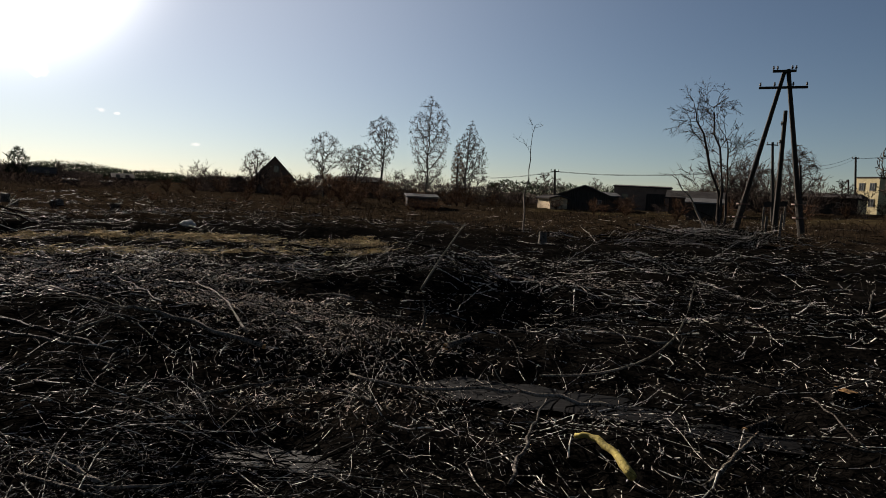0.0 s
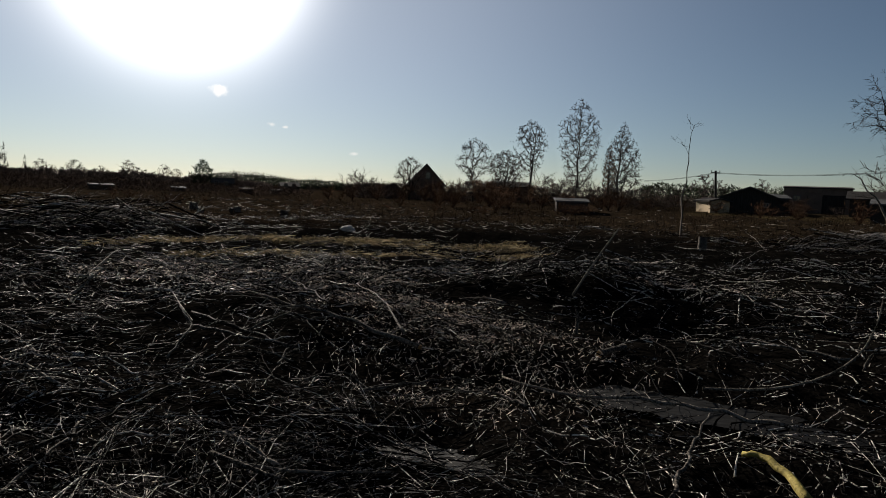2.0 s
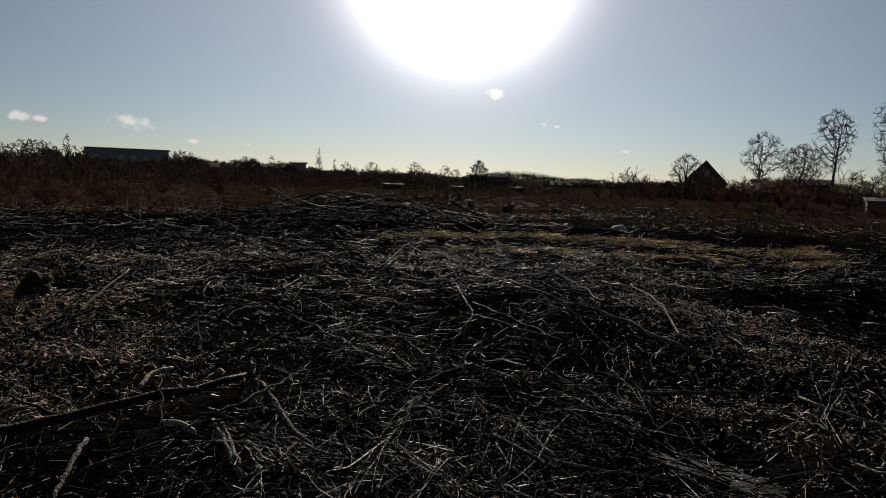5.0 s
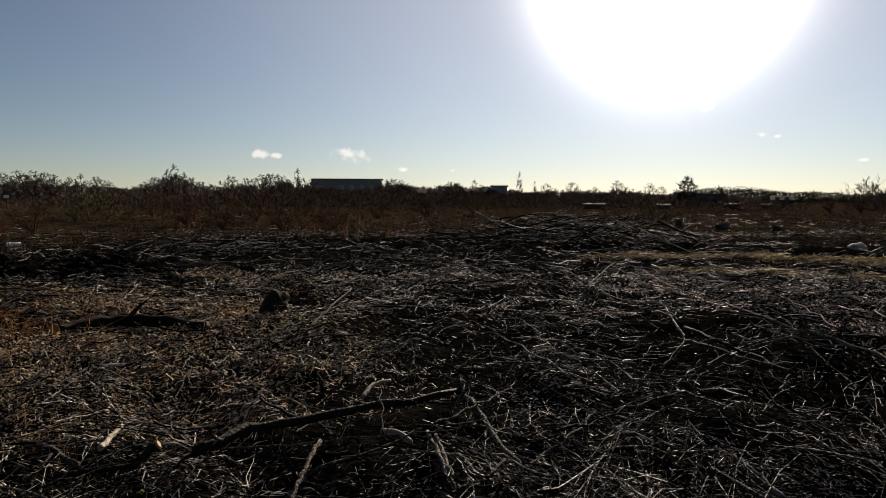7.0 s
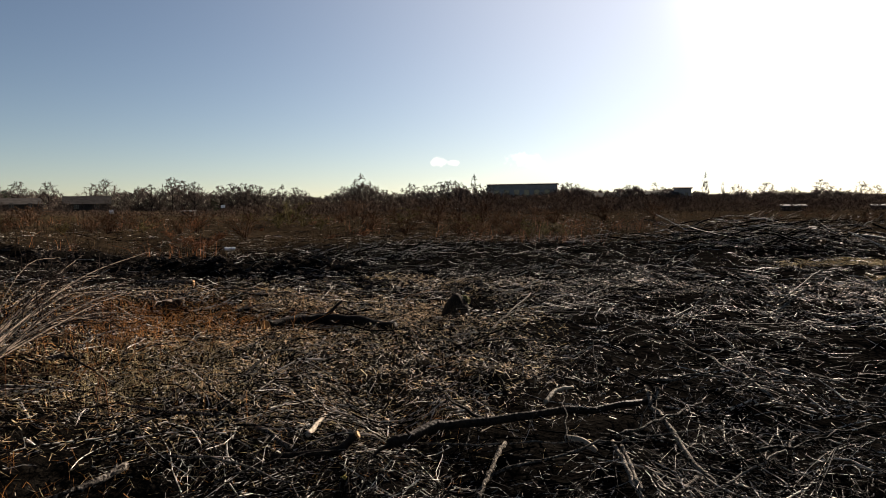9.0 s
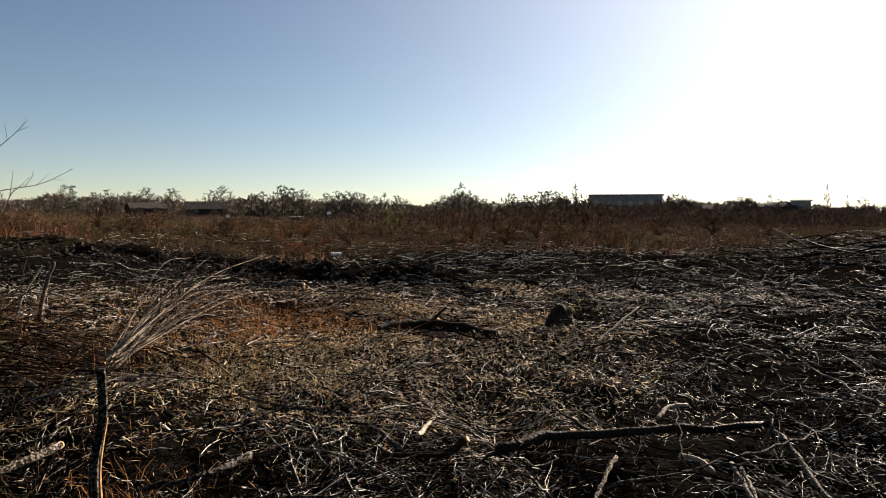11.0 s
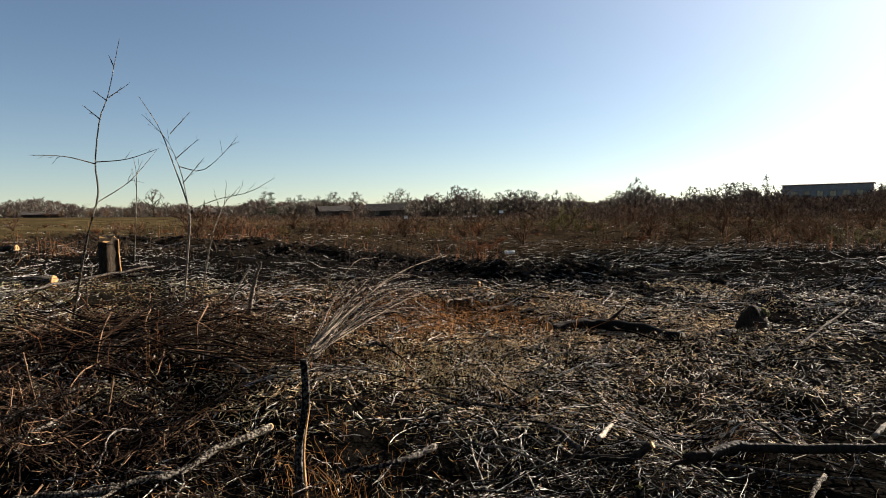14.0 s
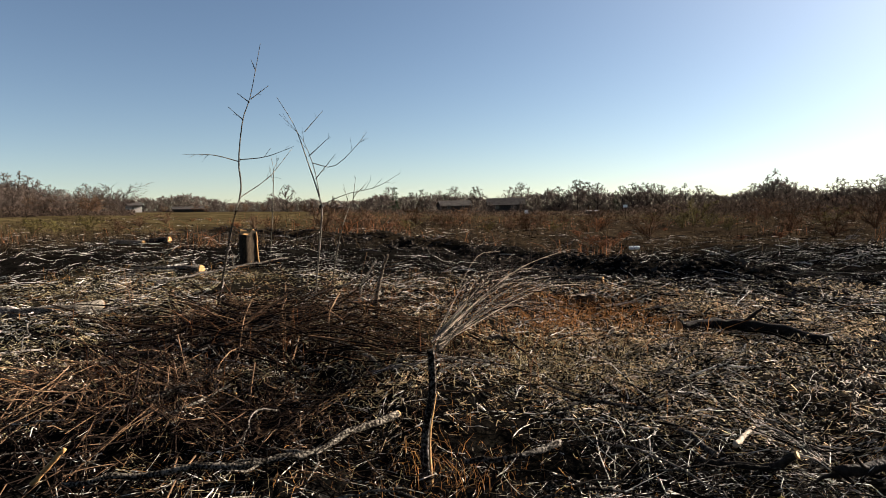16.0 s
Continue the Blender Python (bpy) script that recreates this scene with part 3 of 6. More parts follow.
def grown_tree(name, label, h, profile, seed, limbs=18, subs=80, tips=700, spray=2, r0=0.22, twig=0.021, clear=0.12, bark=None, twigs=None, group="", lumps=0.35, category="tree"):
    """A leafless tree whose crown fills a ragged outline. profile: rows of height share and crown radius in metres."""
    r = ngen(seed)
    zs, ws = np.array(profile, float).T
    z = r.uniform(zs[0], zs[-1], tips * 6)
    w = np.interp(z, zs, ws)
    z = z[r.random(len(z)) < w / ws.max()][:tips]
    ang = r.uniform(0, 2 * math.pi, len(z))
    w = np.interp(z, zs, ws) * (1 - lumps / 2 + lumps * vnoise(ang * 2.2 + seed, z * 9, seed)) * r.random(len(z)) ** 0.42
    tip = np.stack([np.cos(ang) * w, np.sin(ang) * w, z * h], -1)
    thing = tagged(new(name), label, category, group=group)
    k = 9
    trunk = np.zeros((1, k, 3))
    trunk[0, :, 2] = np.linspace(0, 0.86 * h, k)
    trunk[0, 1:, :2] = np.cumsum(r.normal(0, 0.012 * h, (k - 1, 2)), 0)
    R = r0 * np.linspace(1, 0.12, k)[None]
    sub_c, sub_of = grouped(tip, min(subs, len(tip)), r)
    limb_c, limb_of = grouped(sub_c, limbs, r)
    reach = np.hypot(limb_c[:, 0], limb_c[:, 1])
    za = np.clip(limb_c[:, 2] - 1.05 * reach - 0.02 * h, clear * h, 0.82 * h)
    start = np.stack([np.interp(za, trunk[0, :, 2], trunk[0, :, i]) for i in range(3)], -1)
    la = limb_lines(start, limb_c, 6, r, 0.04)
    lr = np.maximum(np.interp(za, trunk[0, :, 2], R[0]) * 0.62, min(twig * 3.2, 0.12))[:, None] * np.linspace(1, 0.5, 6)[None]

    def joined(lines, radii, ends, of, lo):
        """Where each end leaves the line it belongs to, and how thick that is there."""
        opts = lines[of][:, lo:]
        d = ((opts - ends[:, None]) ** 2).sum(-1) + 0.9 * np.maximum(opts[..., 2] - ends[:, None, 2] + 0.3 * np.linalg.norm(opts - ends[:, None], axis=-1), 0) ** 2
        i = d.argmin(1)
        n = np.arange(len(ends))
        return opts[n, i], radii[of][:, lo:][n, i]
    sa, sr = joined(la, lr, sub_c, limb_of, 2)
    sl = limb_lines(sa, sub_c, 4, r, 0.06)
    sr = np.maximum(sr * 0.6, min(twig * 2.0, 0.08))[:, None] * np.linspace(1, 0.5, 4)[None]
    ta, tr = joined(sl, sr, tip, sub_of, 1)
    tl = limb_lines(ta, tip, 3, r, 0.05)
    tr = np.maximum(tr * 0.5, twig)[:, None] * np.array([1, 0.8, 0.5])[None]
    groups = [(sl, sr), (tl, tr)]
    if spray:
        groups.append(offshoots(tl, tr, spray, 0.3, (32, 10), 0.8, 0.2, 2, r, 0.06, 0.8, 0.4, twig * 0.75))
    tubes("trunk", [(trunk, R), (la, lr)], bark or TREE_BARK, 5).parent = thing
    tubes("crown", groups, twigs or CROWN, 3).parent = thing
    return thing


# the trees round the gabled house
OVAL = [(0.18, 0.5), (0.3, 2.2), (0.5, 3.0), (0.72, 2.6), (0.9, 1.5), (1.0, 0.3)]
set_at(grown_tree("round_tree", "bare round-crowned tree beside the gabled house", 6.8, [(0.2, 0.9), (0.4, 2.5), (0.62, 2.7), (0.85, 1.9), (1.0, 0.4)], 11, 14, 78, 884), stand(15.7, 106))
set_at(grown_tree("round_tree", "bare open-crowned tree with a forked trunk", 9.6, [(0.36, 0.8), (0.5, 2.5), (0.7, 2.95), (0.88, 2.0), (1.0, 0.4)], 12, 12, 71, 714, clear=0.34, r0=0.15), stand(10.3, 100))
set_at(grown_tree("round_tree", "dense dark bare tree among shrubs", 7.9, [(0.08, 0.8), (0.4, 2.2), (0.7, 2.7), (0.9, 2.0), (1.0, 0.5)], 13, 16, 117, 1530, 3, clear=0.08), stand(7.6, 102))
set_at(grown_tree("birch_tree", "bare slender birch with an open rounded crown", 12.1, [(0.3, 0.8), (0.5, 1.9), (0.72, 2.7), (0.9, 2.0), (1.0, 0.5)], 14, 16, 91, 884, clear=0.2, bark=BIRCH_BARK), stand(5.6, 99))
set_at(grown_tree("birch_tree", "tall bare birch with a wide airy crown", 15.0, [(0.1, 1.2), (0.3, 2.3), (0.55, 3.1), (0.75, 2.8), (0.92, 1.5), (1.0, 0.3)], 15, 24, 143, 1530, clear=0.06, r0=0.16, bark=BIRCH_BARK), stand(1.6, 98))
set_at(grown_tree("birch_tree", "bare weeping birch with a cone-shaped crown", 12.1, [(0.02, 1.6), (0.2, 2.8), (0.45, 2.9), (0.7, 2.1), (0.9, 0.9), (1.0, 0.2)], 16, 24, 156, 1870, 2, clear=0.05, bark=BIRCH_BARK), stand(-1.9, 100))
set_at(grown_tree("birch_tree", "rusty-brown narrow bare tree behind the meadow", 8.6, [(0.02, 0.5), (0.4, 0.95), (0.8, 0.8), (1.0, 0.2)], 17, 10, 78, 1020, 2, clear=0.03, twigs=RUSTY_CROWN), stand(-0.9, 97))
set_at(grown_tree("round_tree", "dark bare tree standing behind the power pole", 8.6, OVAL, 18, 16, 104, 1360, clear=0.15), stand(-27.3, 96))
for az, size, seed in ((-22.2, 0.92, 19), (-23.8, 1.05, 20), (-25.2, 0.9, 38)):
    set_at(grown_tree("round_tree", "dense dark bare thicket tree behind the sheds", 5.6, [(0.03, 1.6), (0.4, 2.6), (0.75, 2.1), (1.0, 0.5)], seed, 16, 80, 700, clear=0.04), stand(az, 92, 0, size, 1.1))


def thicket(label, h, seed, n=6, twigs=None, c1=6, c2=5):
    r = ngen(seed)
    return bare_tree("bush", label, stem_set(n, h, h * 0.7, 0.04, r, 0.06, 5), [(c1, 0.08, 42, 0.5, 0.2, 0.028), (c2, 0.1, 42, 0.62, 0.08, 0.025 if c2 < 6 else 0.02)], r, None, twigs, "bushes along the meadow", True)


bush_a = set_at(thicket("bare willow bush on the field margin", 3.8, 21), stand(19.6, 100))
bush_b = set_at(thicket("dark tangled bush near the gardens", 3.4, 22, 6), stand(3.4, 97))
bush_c = set_at(thicket("rust-brown bush on the field margin", 2.6, 23, 7, RUSTY_CROWN, 6, 5), stand(9.0, 78))
rb = random.Random(5)
for az, d, size in [(18.6, 98, 0.9), (20.6, 103, 0.8), (17.6, 99, 0.6), (12.3, 104, 0.85), (13.0, 92, 0.6), (11.2, 100, 0.9), (9.2, 100, 1.0), (6.8, 98, 1.0), (4.7, 99, 1.15), (2.6, 96, 1.0), (0.2, 97, 0.9), (-0.9, 95, 0.75), (-3.2, 98, 0.7), (14.6, 88, 0.6), (16.6, 88, 0.6), (8.2, 90, 0.75), (5.2, 90, 0.8), (-21.5, 80, 1.35), (-22.7, 82, 1.55), (-23.8, 80, 1.65), (-24.8, 82, 1.5), (-25.8, 84, 1.2), (-20.3, 84, 1.0), (-28.2, 84, 1.0), (-29.0, 90, 0.8), (-4.6, 110, 0.9), (-6.2, 112, 0.9), (-31.5, 95, 0.8), (-34, 92, 1.0)]:
    copy_thing(bush_b if rb.random() < 0.65 else bush_a, stand(az, d, rb.uniform(0, 360), size, rb.uniform(0.9, 1.3)))
for az, d, size in [(13.2, 82, 1.0), (14.4, 80, 0.8), (11.6, 78, 0.9), (9.8, 74, 1.05), (8.9, 70, 1.0), (16.2, 84, 0.8), (18.4, 86, 0.8), (5.6, 76, 0.9), (4.4, 74, 0.8), (-1.8, 72, 0.8), (-0.4, 70, 0.7), (20.5, 84, 0.7), (22.5, 80, 0.6), (7.2, 62, 0.75), (8.4, 58, 0.85), (12.0, 66, 0.8), (13.2, 64, 0.6), (2.6, 62, 0.6), (-12.5, 62, 0.5), (-15.0, 58, 0.5), (16.5, 66, 0.5), (-1.0, 64, 0.55), (0.7, 57, 0.34), (1.4, 56, 0.36), (2.0, 55, 0.34), (2.5, 56, 0.36), (3.1, 57, 0.38), (-19, 50, 0.6), (-28, 48, 0.6)]:
    copy_thing(bush_c, stand(az, d, rb.uniform(0, 360), size, 1.25))

# treelines further off: a few model trees, then copies
LINE = "treeline across the field"
ROUND = [(0.12, 0.8), (0.35, 2.4), (0.6, 3.0), (0.82, 2.4), (1.0, 0.6)]
models = [set_at(grown_tree("field_tree", "bare grey-brown round tree in the treeline across the field", 8.0, ROUND, 31 + i, 11, 40, 215, 2, 0.15, 0.064, 0.15, group=LINE), stand((97.5, 90.6, 82.3)[i], 205 + 5 * i, 0, 1.0)) for i in range(3)]
models.append(set_at(grown_tree("field_tree", "tall narrow bare tree in the treeline across the field", 8.0, [(0.05, 1.0), (0.4, 1.6), (0.75, 1.2), (1.0, 0.25)], 34, 11, 40, 230, 2, 0.14, 0.056, 0.08, group=LINE), stand(75.2, 205, 0, 0.9)))
models.append(set_at(grown_tree("field_tree", "bare shrubby tree in the treeline across the field", 8.0, [(0.02, 2.6), (0.4, 3.4), (0.8, 2.4), (1.0, 0.8)], 35, 14, 50, 230, 2, 0.12, 0.064, 0.03, group=LINE), stand(113.4, 170, 0, 0.85)))
SPRUCE = conifer("spruce_tree", "dark pointed spruce in the treeline", 8.0, 3.4, ngen(36), LINE)
set_at(SPRUCE, stand(104.4, 190, 0, 1.05))
rt = random.Random(9)


def to_height(az, d, el):
    """The height of a tree at that place whose top shows at that many degrees."""
    return 1.6 + d * math.tan(radians(el)) - gz(*polar(az, d))


# bearing and height in degrees of the treetops, the model, and the crown's width
for az, el, which, wide in [(133.4, 3.2, 0, 0.8), (132.4, 3.4, 3, 1.1), (131.9, 3.0, 1, 0.8), (131.3, 2.8, 3, 1.1), (130.6, 2.4, 2, 0.8), (129.9, 2.1, 0, 0.8), (129.1, 1.9, 4, 0.8), (128.3, 2.5, 1, 0.75), (127.6, 2.3, 3, 1.3), (134.4, 3.3, 1, 0.8), (135.5, 3.4, 2, 0.8), (126.8, 1.5, 4, 0.7),
                          (114.6, 1.9, 4, 0.8), (112.4, 1.5, 4, 0.8), (111.3, 1.3, 4, 0.8), (105.6, 1.5, 4, 0.7), (104.9, 2.0, 0, 0.7), (102.1, 1.7, 1, 1.0), (100.6, 1.6, 2, 1.0), (99.4, 1.9, 0, 1.0), (94.6, 1.75, 1, 1.0), (93.7, 2.1, 2, 1.0), (92.5, 1.5, 4, 0.7),
                          (89.0, 2.2, 0, 1.0), (88.2, 2.0, 1, 1.0), (87.4, 1.9, 2, 1.0), (86.4, 1.4, 4, 0.7), (85.4, 1.6, 0, 1.0), (84.5, 1.8, 2, 1.0), (83.6, 1.8, 1, 1.0), (80.6, 1.7, 3, 1.5), (79.5, 1.45, 0, 1.0), (78.3, 1.0, 4, 0.9), (77.0, 0.9, 4, 0.9), (76.2, 1.15, 1, 0.9), (74.6, 2.1, 3, 1.3), (74.1, 2.55, 3, 1.2), (73.3, 1.9, 3, 1.4),
                          (72.1, 1.2, 0, 0.9), (71.0, 0.8, 4, 0.8), (70.0, 1.73, 3, 1.4), (69.2, 1.1, 2, 0.9), (68.2, 1.45, 3, 1.4), (67.4, 1.8, 1, 1.0), (66.7, 1.85, 0, 0.9), (66.1, 1.9, 3, 1.3), (65.2, 1.4, 3, 1.4), (64.5, 2.4, 3, 0.8), (63.7, 1.3, 4, 0.6), (57.1, 1.5, 3, 1.5), (56.4, 1.5, 1, 0.8), (55.4, 1.05, 4, 0.7), (53.5, 0.85, 4, 0.7), (51.8, 1.3, 0, 0.8), (51.0, 1.2, 1, 0.8),
                          (49.7, 1.5, 3, 1.4), (49.1, 1.1, 2, 0.8), (45.9, 2.2, 3, 0.6), (44.6, 1.45, 3, 0.5), (43.6, 1.2, 1, 0.9), (42.9, 1.0, 4, 0.7), (41.5, 1.25, 0, 1.0), (39.7, 0.9, 2, 0.8), (37.9, 1.4, 1, 0.9), (37.2, 0.9, 0, 0.8), (35.3, 1.2, 2, 0.9), (34.4, 0.9, 0, 0.8), (29.8, 0.9, 1, 0.8), (101.4, 1.4, 4, 0.8), (98.5, 1.6, 4, 0.8), (96.6, 1.3, 4, 0.7), (91.5, 1.6, 3, 1.4), (82.9, 1.7, 0, 0.9), (95.6, 1.3, 4, 0.7), (103.0, 1.5, 0, 0.9), (90.0, 1.6, 4, 0.8), (81.3, 1.4, 2, 0.9), (78.8, 1.2, 2, 0.9), (107.0, 1.3, 4, 0.7), (71.6, 1.1, 4, 0.8), (68.8, 1.2, 4, 0.8), (69.6, 1.6, 1, 0.8), (68.6, 1.5, 0, 0.8), (67.0, 1.75, 3, 1.5), (65.7, 1.7, 1, 0.8), (64.0, 1.6, 3, 1.3), (55.9, 1.45, 2, 0.8), (56.7, 1.6, 3, 1.5), (70.6, 1.3, 3, 1.5), (72.8, 1.5, 0, 0.8), (75.6, 1.5, 0, 0.8)]:
    d = rt.uniform(118, 135) if az > 126 else rt.uniform(165, 175) if az > 110 else rt.uniform(196, 225)
    size = to_height(az, d, el) / (7.0 if which == 3 else 7.5)
    copy_thing(models[which], stand(az, d, rt.uniform(0, 360), size, wide * (1.05 if size > 0.7 else 1.25)))
for az, el, which in [(61.9, 1.4, 3), (58.9, 1.15, 4), (57.6, 1.55, 3), (63.4, 1.55, 1), (60.4, 0.95, 4), (62.6, 1.2, 4)]:
    copy_thing(models[which], stand(az, 160, rt.uniform(0, 360), to_height(az, 160, el) / 8.0, 0.9))
for az, el in [(98.0, 0.75), (100.4, 0.7), (96.4, 0.8), (93.6, 0.85), (94.4, 0.5)]:
    copy_thing(models[4], stand(az, 166, rt.uniform(0, 360), to_height(az, 166, el) / 8.0, 1.3))
for az, d, el in [(36.6, 215, 0.95), (39.3, 220, 0.8), (42.3, 218, 0.9), (52.6, 215, 1.0), (86.0, 200, 1.2), (100.2, 198, 1.55)]:
    copy_thing(SPRUCE, stand(az, d, rt.uniform(0, 360), to_height(az, d, el) / 8.0, 1.2))
for az, h, wd in [(-33.6, 9.5, 0.7), (-34.2, 9.0, 0.7), (-8.3, 5.0, 1.1), (-9.4, 4.2, 0.9), (-12.4, 4.4, 0.8), (-30.4, 4.4, 1.0)]:
    copy_thing(models[rt.choice((0, 1, 2))], stand(az, 100 if az > -20 else 95, rt.uniform(0, 360), h / 8, wd))
set_at(grown_tree("pine_tree", "broad dark pine standing alone near the village", 6.2, [(0.2, 1.6), (0.45, 2.2), (0.7, 1.9), (0.9, 1.3), (1.0, 0.4)], 37, 12, 30, 420, 3, 0.18, 0.06, 0.2, None, NEEDLES, lumps=0.7), stand(32.5, 140, 0, to_height(32.5, 140, 1.8) / 6.2))


def far_wood(name, label, az0, az1, d, tops, n, seed, mat, share=1.0, thick=0.00036):
    """A distant wood or scrub: a mass of slanting twigs with a ragged top. tops: rows of bearing and height in degrees."""
    r = ngen(seed)
    az, dd = np.radians(r.uniform(az0, az1, n)), r.uniform(d[0], d[1], n)
    x, y = -np.sin(az) * dd, np.cos(az) * dd
    land = ground_z(x, y)
    deg = np.degrees(az)
    ragged = 0.55 + 0.4 * vnoise(deg * 0.9, dd * 0.05, seed) + 0.3 * vnoise(deg * 2.3, dd * 0.1, seed + 1)
    top = np.maximum(1.6 + dd * np.tan(np.radians(share * np.interp(deg, [q[0] for q in tops], [q[1] for q in tops]))) - land, 1.0) * ragged
    z0 = top * r.uniform(0, 1, n) ** 1.1 * 0.92 - 0.3
    long_ = top * r.uniform(0.06, 0.16, n)
    q = np.array([0.0, 1.0])
    lean = r.normal(0, 0.8, (n, 2)) * long_[:, None]
    pts = np.stack([x[:, None] + lean[:, :1] * q, y[:, None] + lean[:, 1:] * q, (land + z0)[:, None] + long_[:, None] * np.sin(q * 1.5)[None]], -1)
    rad = (dd * thick)[:, None] * np.array([1.0, 0.4])[None] * r.uniform(0.5, 1.4, (n, 1))
    return tagged(tubes(name, [(pts, rad)], mat, 3), label, "forest", kind="stuff")


far_wood("distant_forest", "hazy dark forest on the far rise", 17, 33.5, (380, 460), [(17, 0.45), (21, 0.5), (25, 0.6), (28, 0.95), (31, 0.9), (33.5, 0.5)], 11000, 41, NEEDLES, 1.0, 0.0005)
far_wood("distant_forest", "dark forest behind the sheds", -34, -3.5, (230, 290), [(-34, 1.3), (-3, 1.3)], 12000, 42, NEEDLES, 1.0, 0.0006)
UNDER = [(27, 0.3), (33, 0.45), (37, 0.7), (40.9, 0.6), (46.6, 0.75), (49, 1.1), (55, 1.0), (57, 1.4), (63, 1.4), (65, 1.4), (71, 0.8), (72, 1.2), (74, 1.6), (77.2, 0.9), (78.5, 1.1), (81.4, 1.1), (86, 1.35), (89.7, 1.45), (96.1, 1.15), (103.7, 1.45), (106, 1.3), (108.5, 1.15), (110.4, 1.05), (112, 1.2), (114, 1.4), (115.5, 1.2), (118, 1.05), (120, 1.5), (123, 1.85), (125, 1.8), (127, 1.5), (130, 1.9), (133, 2.6), (140, 2.7)]
far_wood("distant_thicket", "grey-brown bare thicket between the trees", 27, 140, (226, 250), UNDER, 46000, 43, CROWN, 1.0, 0.0008)
far_wood("distant_thicket", "dark bare trees massed before the village", 30, 66, (178, 196), [(30, 0.35), (36, 0.6), (41, 0.55), (47, 0.75), (50, 1.0), (55, 0.95), (57.5, 1.2), (59, 0.9), (63, 1.0), (66, 1.2)], 18000, 48, CROWN, 1.0, 0.0008)
SCRUB_TOPS = [(24, -0.1), (30, 0.0), (36, 0.2), (45, 0.45), (55, 0.6), (58, 1.0), (60.5, 0.75), (63, 1.05), (64.5, 0.8), (72, 0.65), (78, 0.6), (82, 0.35), (85, -0.05), (95, -0.15), (112, -0.1)]
far_wood("scrub_belt", "brown leafless scrub below the treeline", 24, 112, (85, 150), SCRUB_TOPS, 30000, 44, SCRUB, 1.0, 0.00065)
far_wood("scrub_belt", "rusty leafless scrub along the hedge", 125, 140, (100, 118), [(125, 0.3), (128, 0.8), (131, 1.2), (140, 1.5)], 9000, 47, SCRUB, 1.0, 0.0006)
far_wood("garden_thicket", "dark bare shrubs massed round the gabled house", -4.5, 21, (106, 124), [(-4.5, 1.0), (3, 1.25), (9, 1.2), (13, 0.8), (21, 0.7)], 13000, 45, CROWN, 1.0, 0.0004)
far_wood("garden_thicket", "dark bare shrubs behind the sheds and pole", -34, -4.5, (112, 128), [(-34, 1.0), (-29, 1.1), (-24, 1.9), (-20, 1.5), (-17, 0.6), (-4.5, 0.5)], 13000, 46, CROWN, 1.0, 0.0004)

HEDGE = [(126.0, 140.0, 0.7, (104, 116), (0.9, 1.3), (1, 1, 2)), (112.0, 126.0, 1.2, (150, 180), (0.5, 0.8), (2, 1)), (20.0, 33.0, 1.3, (120, 170), (0.35, 0.6), (1, 2)), (58.0, 126.0, 1.5, (30, 62), (0.3, 0.55), (3, 2, 2)), (8.0, 56.0, 1.6, (45, 80), (0.2, 0.34), (3, 2)), (-33.0, -4.0, 1.2, (62, 95), (0.3, 0.6), (1, 2))]
bush_d = set_at(thicket("low rust-red bush in the weedy field", 2.6, 24, 7, RED_TWIG, 6, 5), stand(88, 40, 0, 0.35, 1.2))
bush_e = set_at(thicket("low yellow-green bush in the weedy field", 2.6, 25, 7, GOLD_TWIG, 6, 5), stand(80.3, 52, 0, 0.7, 1.3))
for az, d, size, pick in [(87.0, 29, 0.5, bush_d), (88.0, 28, 0.55, bush_d), (88.8, 30, 0.5, bush_d), (86.2, 32, 0.42, bush_d), (89.6, 33, 0.45, bush_d), (79.2, 50, 0.6, bush_e), (81.2, 48, 0.6, bush_e), (77.8, 44, 0.45, bush_e), (59.0, 30, 0.42, bush_e), (60.2, 32, 0.5, bush_e), (57.6, 33, 0.4, bush_e), (62.0, 36, 0.5, bush_c), (65.0, 42, 0.55, bush_e), (68.0, 45, 0.6, bush_c), (71.0, 46, 0.5, bush_e), (73.5, 42, 0.5, bush_c), (91.5, 40, 0.4, bush_e), (94.0, 44, 0.42, bush_c), (97.0, 38, 0.36, bush_e), (100.5, 42, 0.4, bush_c), (104.0, 36, 0.34, bush_e), (130.5, 45, 0.5, bush_e), (132.0, 48, 0.55, bush_e), (128.5, 50, 0.5, bush_e), (126.5, 46, 0.4, bush_c), (64.0, 58, 0.7, bush_c), (69.5, 62, 0.7, bush_e), (75.0, 60, 0.65, bush_c), (83.5, 58, 0.5, bush_e), (54.0, 52, 0.5, bush_c), (50.0, 55, 0.5, bush_c)]:
    copy_thing(pick, stand(az, d, rt.uniform(0, 360), size, rt.uniform(1.2, 1.7)))
for az0, az1, step, span, size, picks in HEDGE:
    az = az0
    while az < az1:
        copy_thing((None, bush_b, bush_c, bush_d)[rt.choice(picks)], stand(az, rt.uniform(*span), rt.uniform(0, 360), rt.uniform(*size), rt.uniform(1.2, 1.8)))
        az += step * rt.uniform(0.6, 1.4)


# ---- buildings ----
def slab(bm, a, b, c, d, thick):
    """A plate with the four corners a to d and a thickness along its normal."""
    a, b, c, d = (Vector(p) for p in (a, b, c, d))
    nrm = (b - a).cross(d - a).normalized() * thick
    lo = [bm.verts.new(p) for p in (a, b, c, d)]
    hi = [bm.verts.new(p + nrm) for p in (a, b, c, d)]
    bm.faces.new(lo[::-1])
    bm.faces.new(hi)
    for i in range(4):
        bm.faces.new((lo[i], lo[(i + 1) % 4], hi[(i + 1) % 4], hi[i]))


